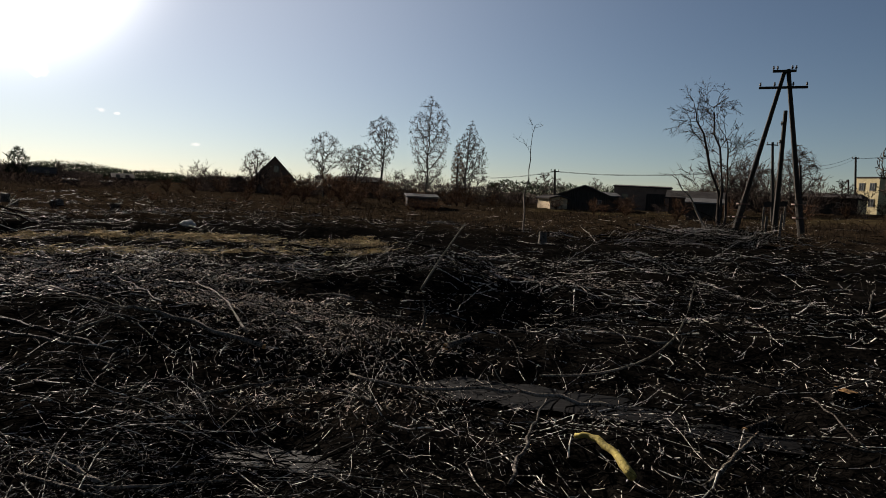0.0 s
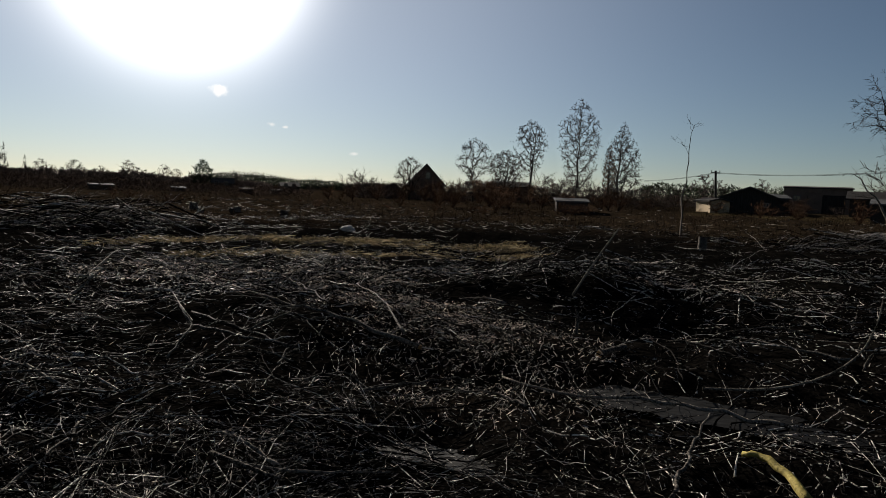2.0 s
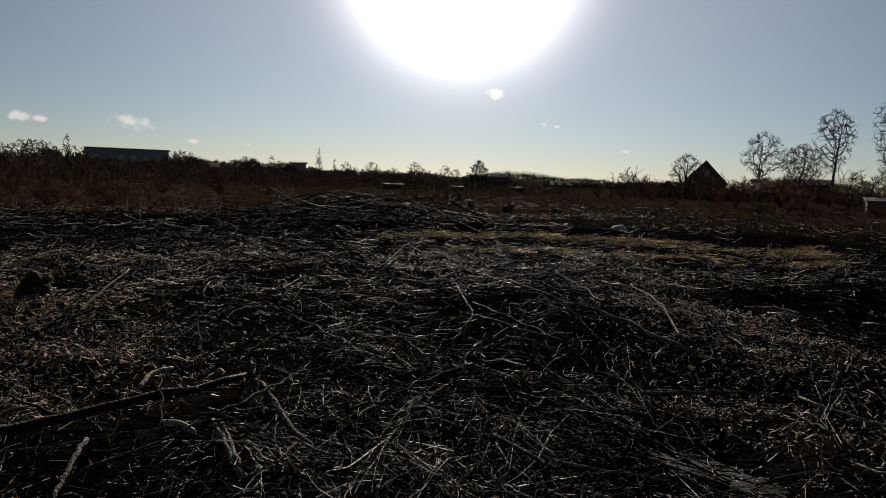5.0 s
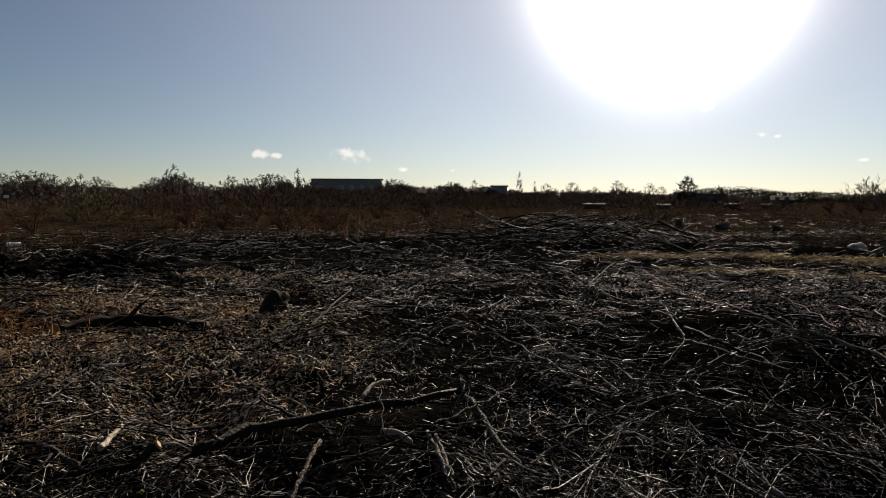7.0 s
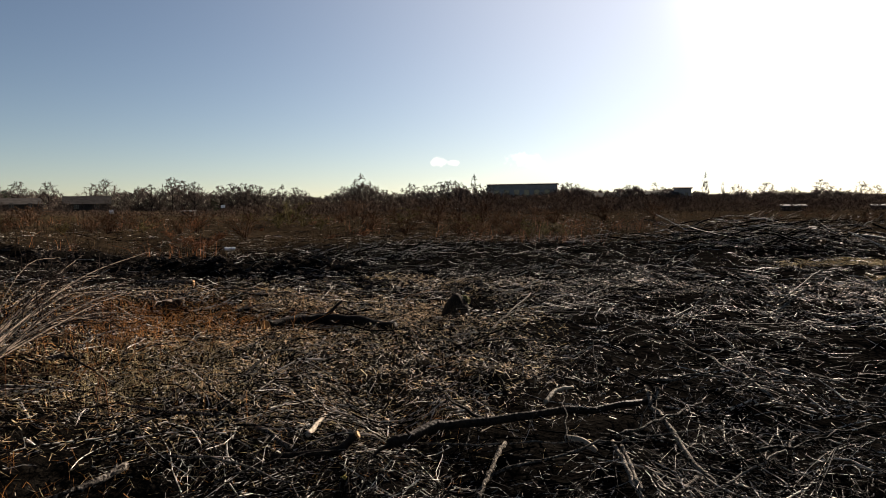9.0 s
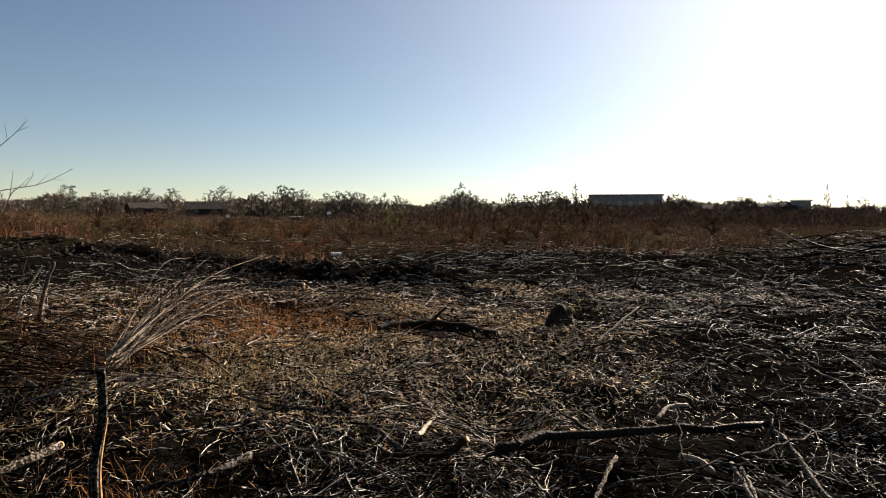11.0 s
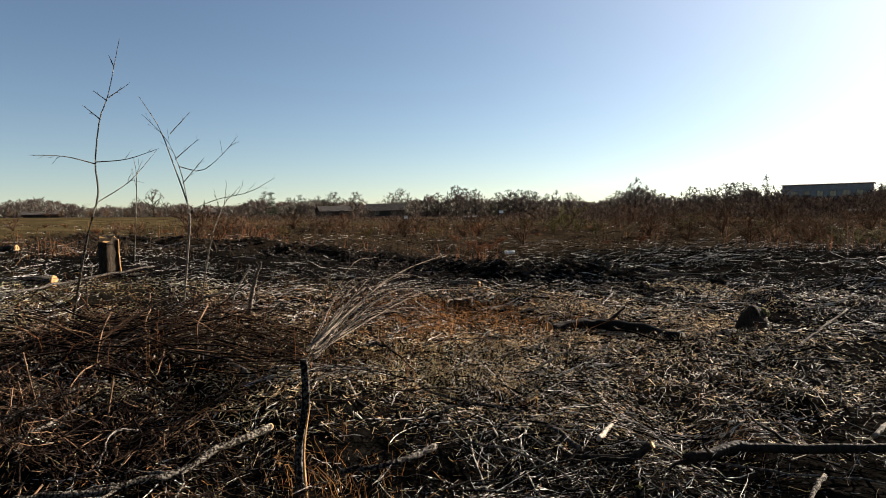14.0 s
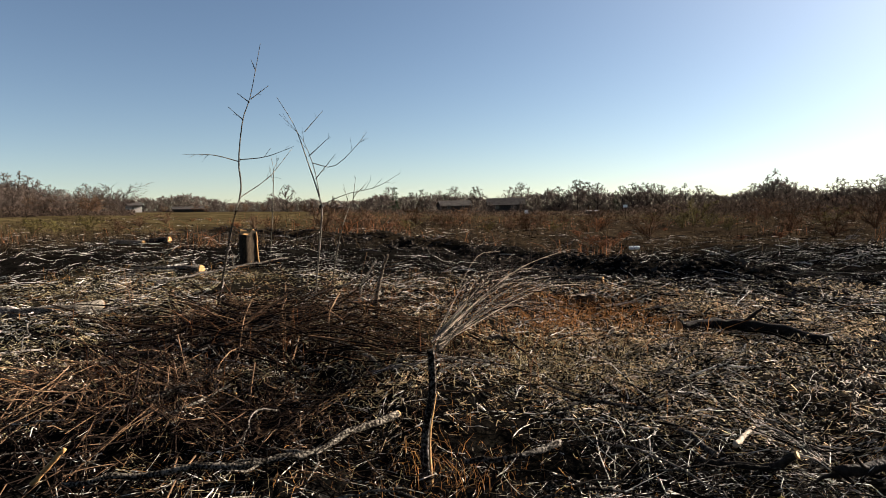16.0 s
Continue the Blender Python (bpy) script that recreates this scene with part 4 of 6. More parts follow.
def box(bm, x0, y0, z0, x1, y1, z1):
    v = [bm.verts.new((x, y, z)) for x in (x0, x1) for y in (y0, y1) for z in (z0, z1)]
    for f in ((0, 1, 3, 2), (4, 6, 7, 5), (0, 4, 5, 1), (2, 3, 7, 6), (0, 2, 6, 4), (1, 5, 7, 3)):
        bm.faces.new([v[i] for i in f])


def building(name, label, az, d, w, depth, wall_h, roof_h, gable_front, wall_mat, roof_mat, windows=(), door=None, chimney=None, turn=0.0, category="house", eave=0.35, mono=0.0, base=-0.3):
    """A house or shed, its front towards the bearing it is seen from. windows: x, z, width, height on the front."""
    x, y = polar(az, d)
    thing = tagged(new(name), label, category)
    thing.matrix_basis = pose(x, y, gz(x, y), 0, 0, az + turn)
    bm = bmesh.new()
    hw = w / 2
    h0, h1 = wall_h, wall_h + mono
    if gable_front:
        prof = [(-hw, base), (hw, base), (hw, wall_h), (0, wall_h + roof_h), (-hw, wall_h)]
        f = [bm.verts.new((px, 0, pz)) for px, pz in prof]
        g = [bm.verts.new((px, depth, pz)) for px, pz in prof]
        bm.faces.new(f)
        bm.faces.new(g[::-1])
        for i in range(5):
            bm.faces.new((f[i], g[i], g[(i + 1) % 5], f[(i + 1) % 5]))
    else:
        prof = [(0, base), (depth, base), (depth, h1), (depth / 2, max(h0, h1 if mono else h0) + roof_h if not mono else (h0 + h1) / 2), (0, h0)]
        f = [bm.verts.new((-hw, py, pz)) for py, pz in prof]
        g = [bm.verts.new((hw, py, pz)) for py, pz in prof]
        bm.faces.new(f[::-1])
        bm.faces.new(g)
        for i in range(5):
            bm.faces.new((f[i], f[(i + 1) % 5], g[(i + 1) % 5], g[i]))
    wall = part("wall", bm, wall_mat, thing)
    e = eave
    for side in (0, 1):
        bm = bmesh.new()
        if gable_front:
            k = e * roof_h / hw if hw else 0
            if side == 0:
                slab(bm, (-hw - e, -e, wall_h - k + 0.01), (0, -e, wall_h + roof_h + 0.01), (0, depth + e, wall_h + roof_h + 0.01), (-hw - e, depth + e, wall_h - k + 0.01), -0.16)
            else:
                slab(bm, (hw + e, -e, wall_h - k + 0.01), (0, -e, wall_h + roof_h + 0.01), (0, depth + e, wall_h + roof_h + 0.01), (hw + e, depth + e, wall_h - k + 0.01), 0.16)
        elif mono:
            if side:
                bm.free()
                break
            k = e * mono / depth
            slab(bm, (-hw - e, -e, h0 - k + 0.01), (hw + e, -e, h0 - k + 0.01), (hw + e, depth + e, h1 + k + 0.01), (-hw - e, depth + e, h1 + k + 0.01), 0.12)
        else:
            k = e * roof_h / (depth / 2)
            if side == 0:
                slab(bm, (-hw - e, -e, h0 - k + 0.01), (hw + e, -e, h0 - k + 0.01), (hw + e, depth / 2, h0 + roof_h + 0.01), (-hw - e, depth / 2, h0 + roof_h + 0.01), 0.14)
            else:
                slab(bm, (-hw - e, depth + e, h0 - k + 0.01), (hw + e, depth + e, h0 - k + 0.01), (hw + e, depth / 2, h0 + roof_h + 0.01), (-hw - e, depth / 2, h0 + roof_h + 0.01), -0.14)
        part("roof", bm, roof_mat, thing)
    for wx, wz, ww, wh in windows:
        bm = bmesh.new()
        t = 0.09
        for a in ((wx - ww / 2, wz, wx - ww / 2 + t, wz + wh), (wx + ww / 2 - t, wz, wx + ww / 2, wz + wh), (wx - ww / 2 + t, wz, wx + ww / 2 - t, wz + t), (wx - ww / 2 + t, wz + wh - t, wx + ww / 2 - t, wz + wh), (wx - t / 2, wz + t, wx + t / 2, wz + wh - t)):
            box(bm, a[0], -0.06, a[1], a[2], -0.003, a[3])
        win = part("window", bm, FRAME_PAINT, thing)
        bm = bmesh.new()
        box(bm, wx - ww / 2 + t, -0.03, wz + t, wx + ww / 2 - t, -0.004, wz + wh - t)
        part("pane", bm, GLASS, win, "dark glass pane")
    if door:
        bm = bmesh.new()
        box(bm, door[0] - door[1] / 2, -0.05, 0, door[0] + door[1] / 2, -0.003, door[2])
        part("door", bm, GREY_BOARDS, thing, "weathered board door")
    if chimney:
        bm = bmesh.new()
        cx, cy, cz0, cz1 = chimney
        box(bm, cx - 0.3, cy - 0.3, cz0, cx + 0.3, cy + 0.3, cz1)
        box(bm, cx - 0.36, cy - 0.36, cz1, cx + 0.36, cy + 0.36, cz1 + 0.12)
        part("chimney", bm, BRICK_WALL, thing, "brick chimney")
    return thing


building("gabled_house", "small steep-gabled house in shadow behind shrubs", 14.3, 110, 6.0, 9.0, 2.6, 3.2, True, BRICK_WALL, DARK_ROOF, [(0.25, 3.3, 0.8, 1.1), (-1.5, 0.8, 0.9, 1.1), (1.6, 0.8, 0.9, 1.1)])
building("outbuilding", "low dark outbuilding among bare trees", 7.2, 104, 5.5, 5, 2.4, 0.7, False, BRICK_WALL, DARK_ROOF, [(-1.2, 1.0, 0.7, 0.8)], (1.4, 0.9, 1.9), category="shed")
building("outbuilding", "small dark hut beside the gabled house", 17.1, 112, 2.6, 4, 1.8, 0.9, True, GREY_BOARDS, DARK_ROOF, (), (0, 0.9, 1.7), category="shed")
building("lean_to", "low lean-to with a pale sunlit metal roof", 1.95, 60, 2.7, 1.5, 1.05 - gz(*polar(1.95, 60)), 0, False, DARK_ROOF, METAL_ROOF, (), None, None, 8, "shed", 0.15, 0.2)
building("garden_shed", "shed with a sunlit pale end wall", -8.3, 75, 3.4, 2.0, 1.1, 0.25, False, PALE_WALL, DARK_ROOF, (), None, None, -66, "shed", 0.25)
building("garden_shed", "long low shed with a shallow dark gable roof", -11.6, 76, 6.6, 5.0, 1.5, 1.3, True, GREY_BOARDS, DARK_ROOF, [(1.6, 0.7, 0.6, 0.5)], (-1.9, 0.9, 1.4), None, 0, "shed", 0.3)
building("garden_shed", "small shed with a pale metal roof", -13.6, 78, 2.2, 3, 1.5, 0, False, GREY_BOARDS, METAL_ROOF, (), None, None, 10, "shed", 0.2, 0.35)
building("garage", "flat-roofed dark garage block", -16.2, 85, 6.7, 6, 2.8, 0, False, BRICK_WALL, DARK_ROOF, [(-2.0, 1.3, 0.8, 0.7)], (1.6, 2.2, 2.1), None, 0, "garage", 0.12, 0.25)
building("garage", "low dark shed under bare trees", -20.3, 72, 5.0, 4, 1.7, 0.6, False, GREY_BOARDS, DARK_ROOF, (), (0.8, 0.9, 1.6), None, 0, "shed")
building("lean_to", "low shelter with a pale roof edge", -21.0, 58, 2.7, 2, 1.3, 0, False, GREY_BOARDS, METAL_ROOF, (), None, None, 0, "shed", 0.15, 0.3)
building("garage", "long low building with a dark roof", -29.2, 98, 7.5, 5, 2.0, 0.5, False, GREY_BOARDS, DARK_ROOF, [(-2.2, 0.8, 0.8, 0.7), (1.8, 0.8, 0.8, 0.7)], None, None, 0, "shed")
building("apartment_house", "two-storey cream plastered house end with windows", -31.85, 110, 3.7, 6.5, 5.0, 0, False, PLASTER, DARK_ROOF, [(-0.8, 3.2, 0.8, 1.1), (0.85, 3.2, 0.8, 1.1), (-0.8, 1.0, 0.85, 1.1), (0.85, 1.0, 0.85, 1.1)], None, None, -40, "house", 0.1, 0.05)
building("porch_house", "small cream porch with a dark hipped roof", -30.55, 106, 1.9, 3.0, 2.2, 0.6, True, PLASTER, DARK_ROOF, [(-0.35, 0.9, 0.5, 1.1)], (0.45, 0.6, 1.9), None, -40, "house", 0.2)
building("village_hall", "long flat-roofed block on the village edge", 60.5, 190, 19.5, 12, 6.6, 0.3, False, GREY_PLASTER, DARK_ROOF, [(-7 + 2.8 * i, 3.6, 1.5, 1.6) for i in range(6)] + [(-7 + 2.8 * i, 1.0, 1.5, 1.4) for i in range(6)], None, None, -4, "building", 0.3)
building("village_house", "dark village house with a square roof block", 47.6, 190, 4.4, 6, 4.8, 0.3, False, GREY_PLASTER, DARK_ROOF, [(-1, 2.6, 0.9, 1.1), (1, 2.6, 0.9, 1.1)], None, None, 0, "house")
building("village_house", "low dark village house with a long roof", 49.2, 188, 8.0, 7, 3.2, 0.9, False, BRICK_WALL, DARK_ROOF, [(-2.2, 1.2, 1, 1.1), (0.2, 1.2, 1, 1.1), (2.4, 1.2, 1, 1.1)], None, None, 0, "house")
building("village_house", "low dark village house among bare trees", 53.3, 186, 9.0, 7, 2.8, 1.0, False, BRICK_WALL, DARK_ROOF, [(-2.2, 1.0, 1, 1.1), (2.2, 1.0, 1, 1.1)], None, (2.5, 3.5, 3.0, 4.6), 0, "house")
for az, d, w, dep in [(39.7, 92, 2.6, 2), (34.2, 104, 1.6, 2), (58.6, 120, 2.0, 3), (65.8, 115, 1.8, 3), (29.0, 112, 1.8, 3), (26.8, 118, 1.5, 2), (88.0, 122, 2.0, 3)]:
    building("garden_shelter", "low garden shelter with a pale metal roof", az, d, w, dep * 0.6, 0.55, 0, False, GREY_BOARDS, METAL_ROOF, (), None, None, rt.uniform(-12, 12), "shed", 0.15, 0.12)
for az, d, w, hh, rh in [(99.2, 176, 8.0, 1.7, 1.3), (95.0, 178, 9.5, 2.0, 1.7), (109.6, 190, 5.0, 1.2, 0.9), (31.0, 170, 5.0, 1.4, 1.2), (25.6, 180, 4.5, 1.2, 1.0)]:
    building("farmhouse", "dark-roofed house half hidden by bare trees", az, d, w, 7, hh, rh, False, GREY_BOARDS, DARK_ROOF, [(-w * 0.25, 0.9, 1.0, 1.1), (w * 0.2, 0.9, 1.0, 1.1)], None, None, rt.uniform(-15, 15), "house")
building("white_cottage", "small white-walled cottage far across the field", 124.9, 140, 2.2, 4, 1.2, 0.5, False, STONE, DARK_ROOF, [(-0.5, 0.4, 0.4, 0.5)], None, None, 10, "house")
building("white_cottage", "long low dark-roofed barn across the field", 121.0, 175, 7.0, 6, 0.8, 0.6, False, GREY_BOARDS, DARK_ROOF, (), None, None, 0, "barn")


# ---- power poles and wires ----
def rod(name, points, r0, r1, mat, parent=None, sides=8, k=0, label=""):
    """A capped tapered rod through the given points."""
    k = k or max(2, len(points))
    p = resample(points, k)
    rr = np.linspace(r0, r1, k)
    v, f = tube_arrays(p[None], rr[None], sides)
    faces = [tuple(q) for q in f] + [tuple(range(sides)), tuple(range((k - 1) * sides, k * sides))[::-1]]
    return mesh_object(name, v, faces, mat, parent, False, label)


def insulator(parent, x, y, z):
    bm = bmesh.new()
    for zz, ra, rb_, hh in ((0.05, 0.04, 0.05, 0.05), (0.1, 0.05, 0.035, 0.055), (0.15, 0.03, 0.04, 0.04)):
        bmesh.ops.create_cone(bm, cap_ends=True, segments=8, radius1=ra, radius2=rb_, depth=hh, matrix=Matrix.Translation((x, y, z + zz)))
    ob = part("insulator", bm, PORCELAIN, parent, "brown porcelain insulator")
    rod("pin", [(x, y, z - 0.06), (x, y, z + 0.05)], 0.012, 0.012, IRON, ob, 5)


def power_pole_frame():
    thing = tagged(new("power_pole"), "dark wooden A-frame power pole with two crossarms", "pole")
    foot_l, foot_r, top = Vector((13.42, 31.24, 0.53)), Vector((15.97, 30.02, 0.63)), Vector((14.82, 30.6, 7.74))
    foot_l.z, foot_r.z = gz(foot_l.x, foot_l.y) - 0.1, gz(foot_r.x, foot_r.y) - 0.1
    side = (foot_r - foot_l).normalized()
    side.z = 0
    l_top, r_top = top + side * 0.0, top + side * 0.14
    rod("leg", [foot_l.lerp(l_top, 0.1), l_top], 0.115, 0.085, POLE_WOOD, thing, 10, 6)
    rod("leg", [foot_r.lerp(r_top, 0.1), r_top + Vector((0, 0, 0.1))], 0.125, 0.09, POLE_WOOD, thing, 10, 6)
    for foot, tp in ((foot_l, l_top), (foot_r, r_top)):
        off = Vector((side.y, -side.x, 0)) * 0.2
        stub = rod("footing_post", [foot + off, foot.lerp(tp, 0.24) + off], 0.16, 0.15, CONCRETE, thing, 8, 3, "dark footing post strapped to the leg")
        for q in (0.13, 0.21):
            c = foot.lerp(tp, q) + off * 0.5
            bm = bmesh.new()
            bmesh.ops.create_cone(bm, cap_ends=False, segments=12, radius1=0.3, radius2=0.3, depth=0.06, matrix=Matrix.Translation(c))
            part("strap", bm, IRON, stub, "rusty wire strap")
    for q, half in ((0.0, 0.48), (-0.72, 0.98)):
        c = top + Vector((0, 0, q))
        a = c - side * half - Vector((side.y, -side.x, 0)) * -0.14
        b = c + side * half - Vector((side.y, -side.x, 0)) * -0.14
        bm = bmesh.new()
        m = Matrix.Translation((a + b) / 2) @ Matrix.Rotation(math.atan2(side.y, side.x), 4, "Z")
        bmesh.ops.create_cube(bm, size=1.0, matrix=m @ Matrix.Diagonal((2 * half, 0.09, 0.11, 1)))
        bmesh.ops.bevel(bm, geom=bm.edges[:], offset=0.012, segments=1, affect="EDGES")
        part("crossarm", bm, POLE_WOOD, thing)
        for s_ in ((-0.94, 0.94, -0.6, 0.62) if half < 0.6 else (-0.95, 0.95, -0.36, 0.4)):
            p = (a + b) / 2 + side * half * s_
            insulator(thing, p.x, p.y, p.z + 0.06)
    return thing


power_pole_frame()


def plain_pole(label, foot, top, r0=0.12, r1=0.08, arms=0, steps=0):
    thing = tagged(new("utility_pole"), label, "pole", group="utility poles")
    foot, top = Vector(foot), Vector(top)
    foot.z = gz(foot.x, foot.y) - 0.1
    rod("post", [foot, top], r0, r1, POLE_WOOD, thing, 9, 5)
    for i in range(arms):
        z = top.z - 0.25 - 0.35 * i
        bm = bmesh.new()
        box(bm, top.x - 0.45, top.y - 0.05, z, top.x + 0.45, top.y + 0.05, z + 0.08)
        part("crossarm", bm, POLE_WOOD, thing)
        for dx in (-0.4, 0.4):
            insulator(thing, top.x + dx, top.y, z + 0.1)
    for i in range(steps):
        insulator(thing, top.x - 0.14, top.y, top.z - 0.7 - 0.9 * i)
    return thing, top


plain_pole("single leaning dark wooden pole behind the A-frame", (16.29, 33.22, 0.31), (16.31, 33.21, 6.41), 0.14, 0.09, 0, 2)
_, w_mid = plain_pole("thin dark utility pole by the gardens", (26.24, 53.96, 1.55), (25.8, 54.17, 6.92), 0.13, 0.09, 1)
_, w_far = plain_pole("dark utility pole beside the garden sheds", (12.05, 74.03, 0.68), (11.79, 74.07, 4.75), 0.14, 0.11, 1)
_, w_right = plain_pole("dark utility pole behind the cream house", (54.02, 88.87, 1.62), (53.52, 89.17, 9.01), 0.14, 0.12, 1)
_, w_low = plain_pole("short dark utility pole beside the porch", (55.42, 92.7, 1.57), (55.07, 92.9, 6.2), 0.12, 0.10, 0)
_, w_side = plain_pole("dark stub of an old pole in the bushes", (32.71, 61.89, 0.22), (32.29, 62.11, 5.79), 0.14, 0.11, 0)
w_left = Vector((5.42, 83.82, 3.92))


def wire(a, b, sag, z=0.0, r=0.016):
    a, b = Vector(a), Vector(b)
    p = [a.lerp(b, q) + Vector((0, 0, z - sag * 4 * q * (1 - q))) for q in (0, 0.25, 0.5, 0.75, 1)]
    return tagged(rod("power_wire", p, r, r, WIRE, None, 4, 15), "thin sagging power wire hung between poles", "wire", group="power wires")


for z in (-0.2, -0.27):
    wire(w_far, w_left, 0.15, z)
    wire(w_far, w_mid + Vector((0, 0, -1.9)), 0.45, z)
    wire(w_right, Vector((38.03, 70.38, 6.07)), 0.3, z + 0.15 * (z < -0.25) * 3)
    wire(w_right, Vector((63.28, 89.98, 10.74)), 0.3, z)


def post_and_board():
    thing = tagged(new("board_stand"), "pale weathered board on short posts near the pole", "fence")
    a, b = Vector((17.04, 36.19, 1.71)), Vector((18.08, 35.68, 1.78))
    bm = bmesh.new()
    slab(bm, a, b, b + Vector((0, 0, 0.28)), a + Vector((0, 0, 0.28)), 0.05)
    part("board", bm, GREY_BOARDS, thing)
    for q in (0.06, 0.5, 0.94):
        p = a.lerp(b, q)
        rod("post", [(p.x, p.y + 0.06, gz(p.x, p.y) - 0.1), (p.x, p.y + 0.06, p.z + 0.2)], 0.05, 0.045, PALE_BARK, thing, 7)
    return thing


post_and_board()
for p, h in (((13.77, 28.89, 0.39), 1.0), ((14.27, 28.64, 0.41), 1.1)):
    tagged(rod("stake", [(p[0], p[1], gz(p[0], p[1]) - 0.1), (p[0] + 0.04, p[1], gz(p[0], p[1]) + h)], 0.06, 0.05, PALE_BARK, None, 7, 3), "pale barked stake standing beside the pole", "stake", group="stakes by the pole")


# ---- trees and saplings on the cleared field ----
def placed_tree(name, label, foot, stems, habit, seed, r0, bark=None, twigs=None):
    """A tree whose stems run through given places."""
    r = ngen(seed)
    foot = Vector((foot[0], foot[1], gz(foot[0], foot[1]) - 0.05))
    P = np.array([resample([np.array(p, float) - np.array(foot) for p in [tuple(foot)] + s_], 9) for s_ in stems])
    P[:, 1:] += r.normal(0, 0.02, P[:, 1:].shape) * np.linalg.norm(P[:, -1], axis=1)[:, None, None] * 0.6
    R = np.array([r0 * (1 - 0.15 * i) * (1 - 0.8 * np.linspace(0, 1, 9)) for i in range(len(stems))])
    thing = bare_tree(name, label, (P, R), habit, r, bark, twigs)
    thing.location = foot
    return thing


placed_tree("alder_tree", "crooked bare alder clump beside the power pole", (10.05, 24.52), [
    [(10.78, 26.92, 2.17), (10.36, 27.09, 3.91), (10.02, 27.21, 4.95), (9.62, 27.36, 5.6)],
    [(11.03, 26.82, 2.19), (10.72, 26.94, 3.96), (10.45, 27.05, 5.07), (10.79, 26.92, 5.95)],
    [(11.22, 26.74, 1.97), (11, 26.83, 3.3), (11.09, 26.8, 4.19), (10.84, 26.9, 4.52)],
], [(12, 0.4, 50, 0.26, 0.1, 0.014), (8, 0.15, 44, 0.45, 0.0, 0.008), (6, 0.2, 42, 0.5, -0.1, 0.006)], 51, 0.075)
placed_tree("dead_sapling", "pale broken dead sapling leaning in the brush", (10.12, 25.44), [[(9.86, 26.21, 1.25), (9.38, 26.38, 1.99), (8.85, 26.56, 2.74)]], [(7, 0.5, 45, 0.28, 0.15, 0.008), (4, 0.2, 40, 0.5, 0, 0.006)], 52, 0.06, PALE_BARK)
placed_tree("thin_sapling", "thin bare leaning sapling on the clearing", (3.23, 27.56), [[(3.99, 33.76, 2.12), (4.09, 33.75, 3.67), (4.23, 33.74, 5.09)]], [(6, 0.55, 62, 0.14, 0.05, 0.008), (3, 0.3, 40, 0.5, 0, 0.006)], 53, 0.045)


def sapling(label, foot, stem, branches, r0, seed, small=4):
    """A leafless sapling: stem, branches and small side shoots."""
    r = ngen(seed)
    base = Vector((foot[0], foot[1], gz(foot[0], foot[1]) - 0.04))
    thing = tagged(new("sapling"), label, "sapling", group="bare saplings")
    thing.location = base

    def local(points):
        return [np.array(p, float) - np.array(base) for p in points]
    rod("stem", [np.zeros(3)] + local(stem), r0, r0 * 0.22, PALE_BARK, thing, 6, 18)
    for b in branches:
        p = resample(local(b), 9)
        rr = np.linspace(r0 * 0.45, r0 * 0.15, 9)
        ob = rod("branch", p, r0 * 0.45, r0 * 0.15, PALE_BARK, thing, 5, 9)
        for _ in range(small):
            tubes("shoot", [offshoots(p[None], rr[None], 1, 0.3, (38, 10), 0.22, 0.05, 4, r, 0.12, 0.7, 0.4, 0.0018)], BARK, 4).parent = ob
    return thing


sapling("thin bare sapling with wide side branches among the slash", (-9.64, -5.76), [(-7.82, -4.53, 1.39), (-7.89, -4.41, 1.89), (-7.88, -4.42, 2.26), (-7.91, -4.36, 2.77), (-7.96, -4.27, 3.07), (-8.02, -4.14, 3.72)], [
    [(-7.88, -4.42, 2.26), (-7.65, -4.64, 2.33), (-7.39, -4.89, 2.33)], [(-7.88, -4.42, 2.28), (-8.03, -4.12, 2.32), (-8.17, -3.8, 2.45)],
    [(-7.89, -4.41, 1.82), (-8.13, -4.14, 2.07), (-8.35, -3.9, 2.45)], [(-7.91, -4.36, 2.78), (-7.83, -4.51, 2.93)], [(-7.96, -4.27, 3.03), (-8.05, -4.07, 3.2)],
    [(-7.95, -4.28, 2.99), (-7.89, -4.41, 3.1)], [(-7.99, -4.2, 3.38), (-7.97, -4.25, 3.52)]], 0.016, 61)
sapling("thin bare sapling forking into several shoots", (-10.09, -4.35), [(-8.85, -3.72, 1.53), (-8.84, -3.74, 1.81), (-8.79, -3.88, 2.32), (-8.73, -4.02, 2.78), (-8.64, -4.22, 3.16)], [
    [(-8.84, -3.73, 1.79), (-8.82, -3.8, 2.23), (-8.76, -3.95, 2.64), (-8.65, -4.2, 2.94)], [(-8.81, -3.81, 2.28), (-8.91, -3.55, 2.23), (-9, -3.28, 2.47), (-9.06, -3.11, 2.69)],
    [(-8.8, -3.86, 2.37), (-8.9, -3.58, 2.64)], [(-8.78, -3.9, 2.7), (-8.87, -3.67, 2.98)], [(-8.82, -3.78, 2.06), (-8.92, -3.52, 2.4)],
    [(-8.85, -3.71, 1.71), (-8.97, -3.39, 1.85), (-9.09, -3, 1.94), (-9.18, -2.67, 2.13)]], 0.015, 62)
sapling("small bare sapling with short twigs", (-11.44, -4.56), [(-9.97, -3.86, 1.18), (-10.01, -3.73, 1.61), (-10.06, -3.57, 1.95)], [
    [(-10.02, -3.7, 1.67), (-10, -3.78, 2.03)], [(-10.05, -3.62, 1.85), (-10.11, -3.42, 2.07)], [(-10.04, -3.65, 1.77), (-10.06, -3.6, 2.14)]], 0.013, 63)
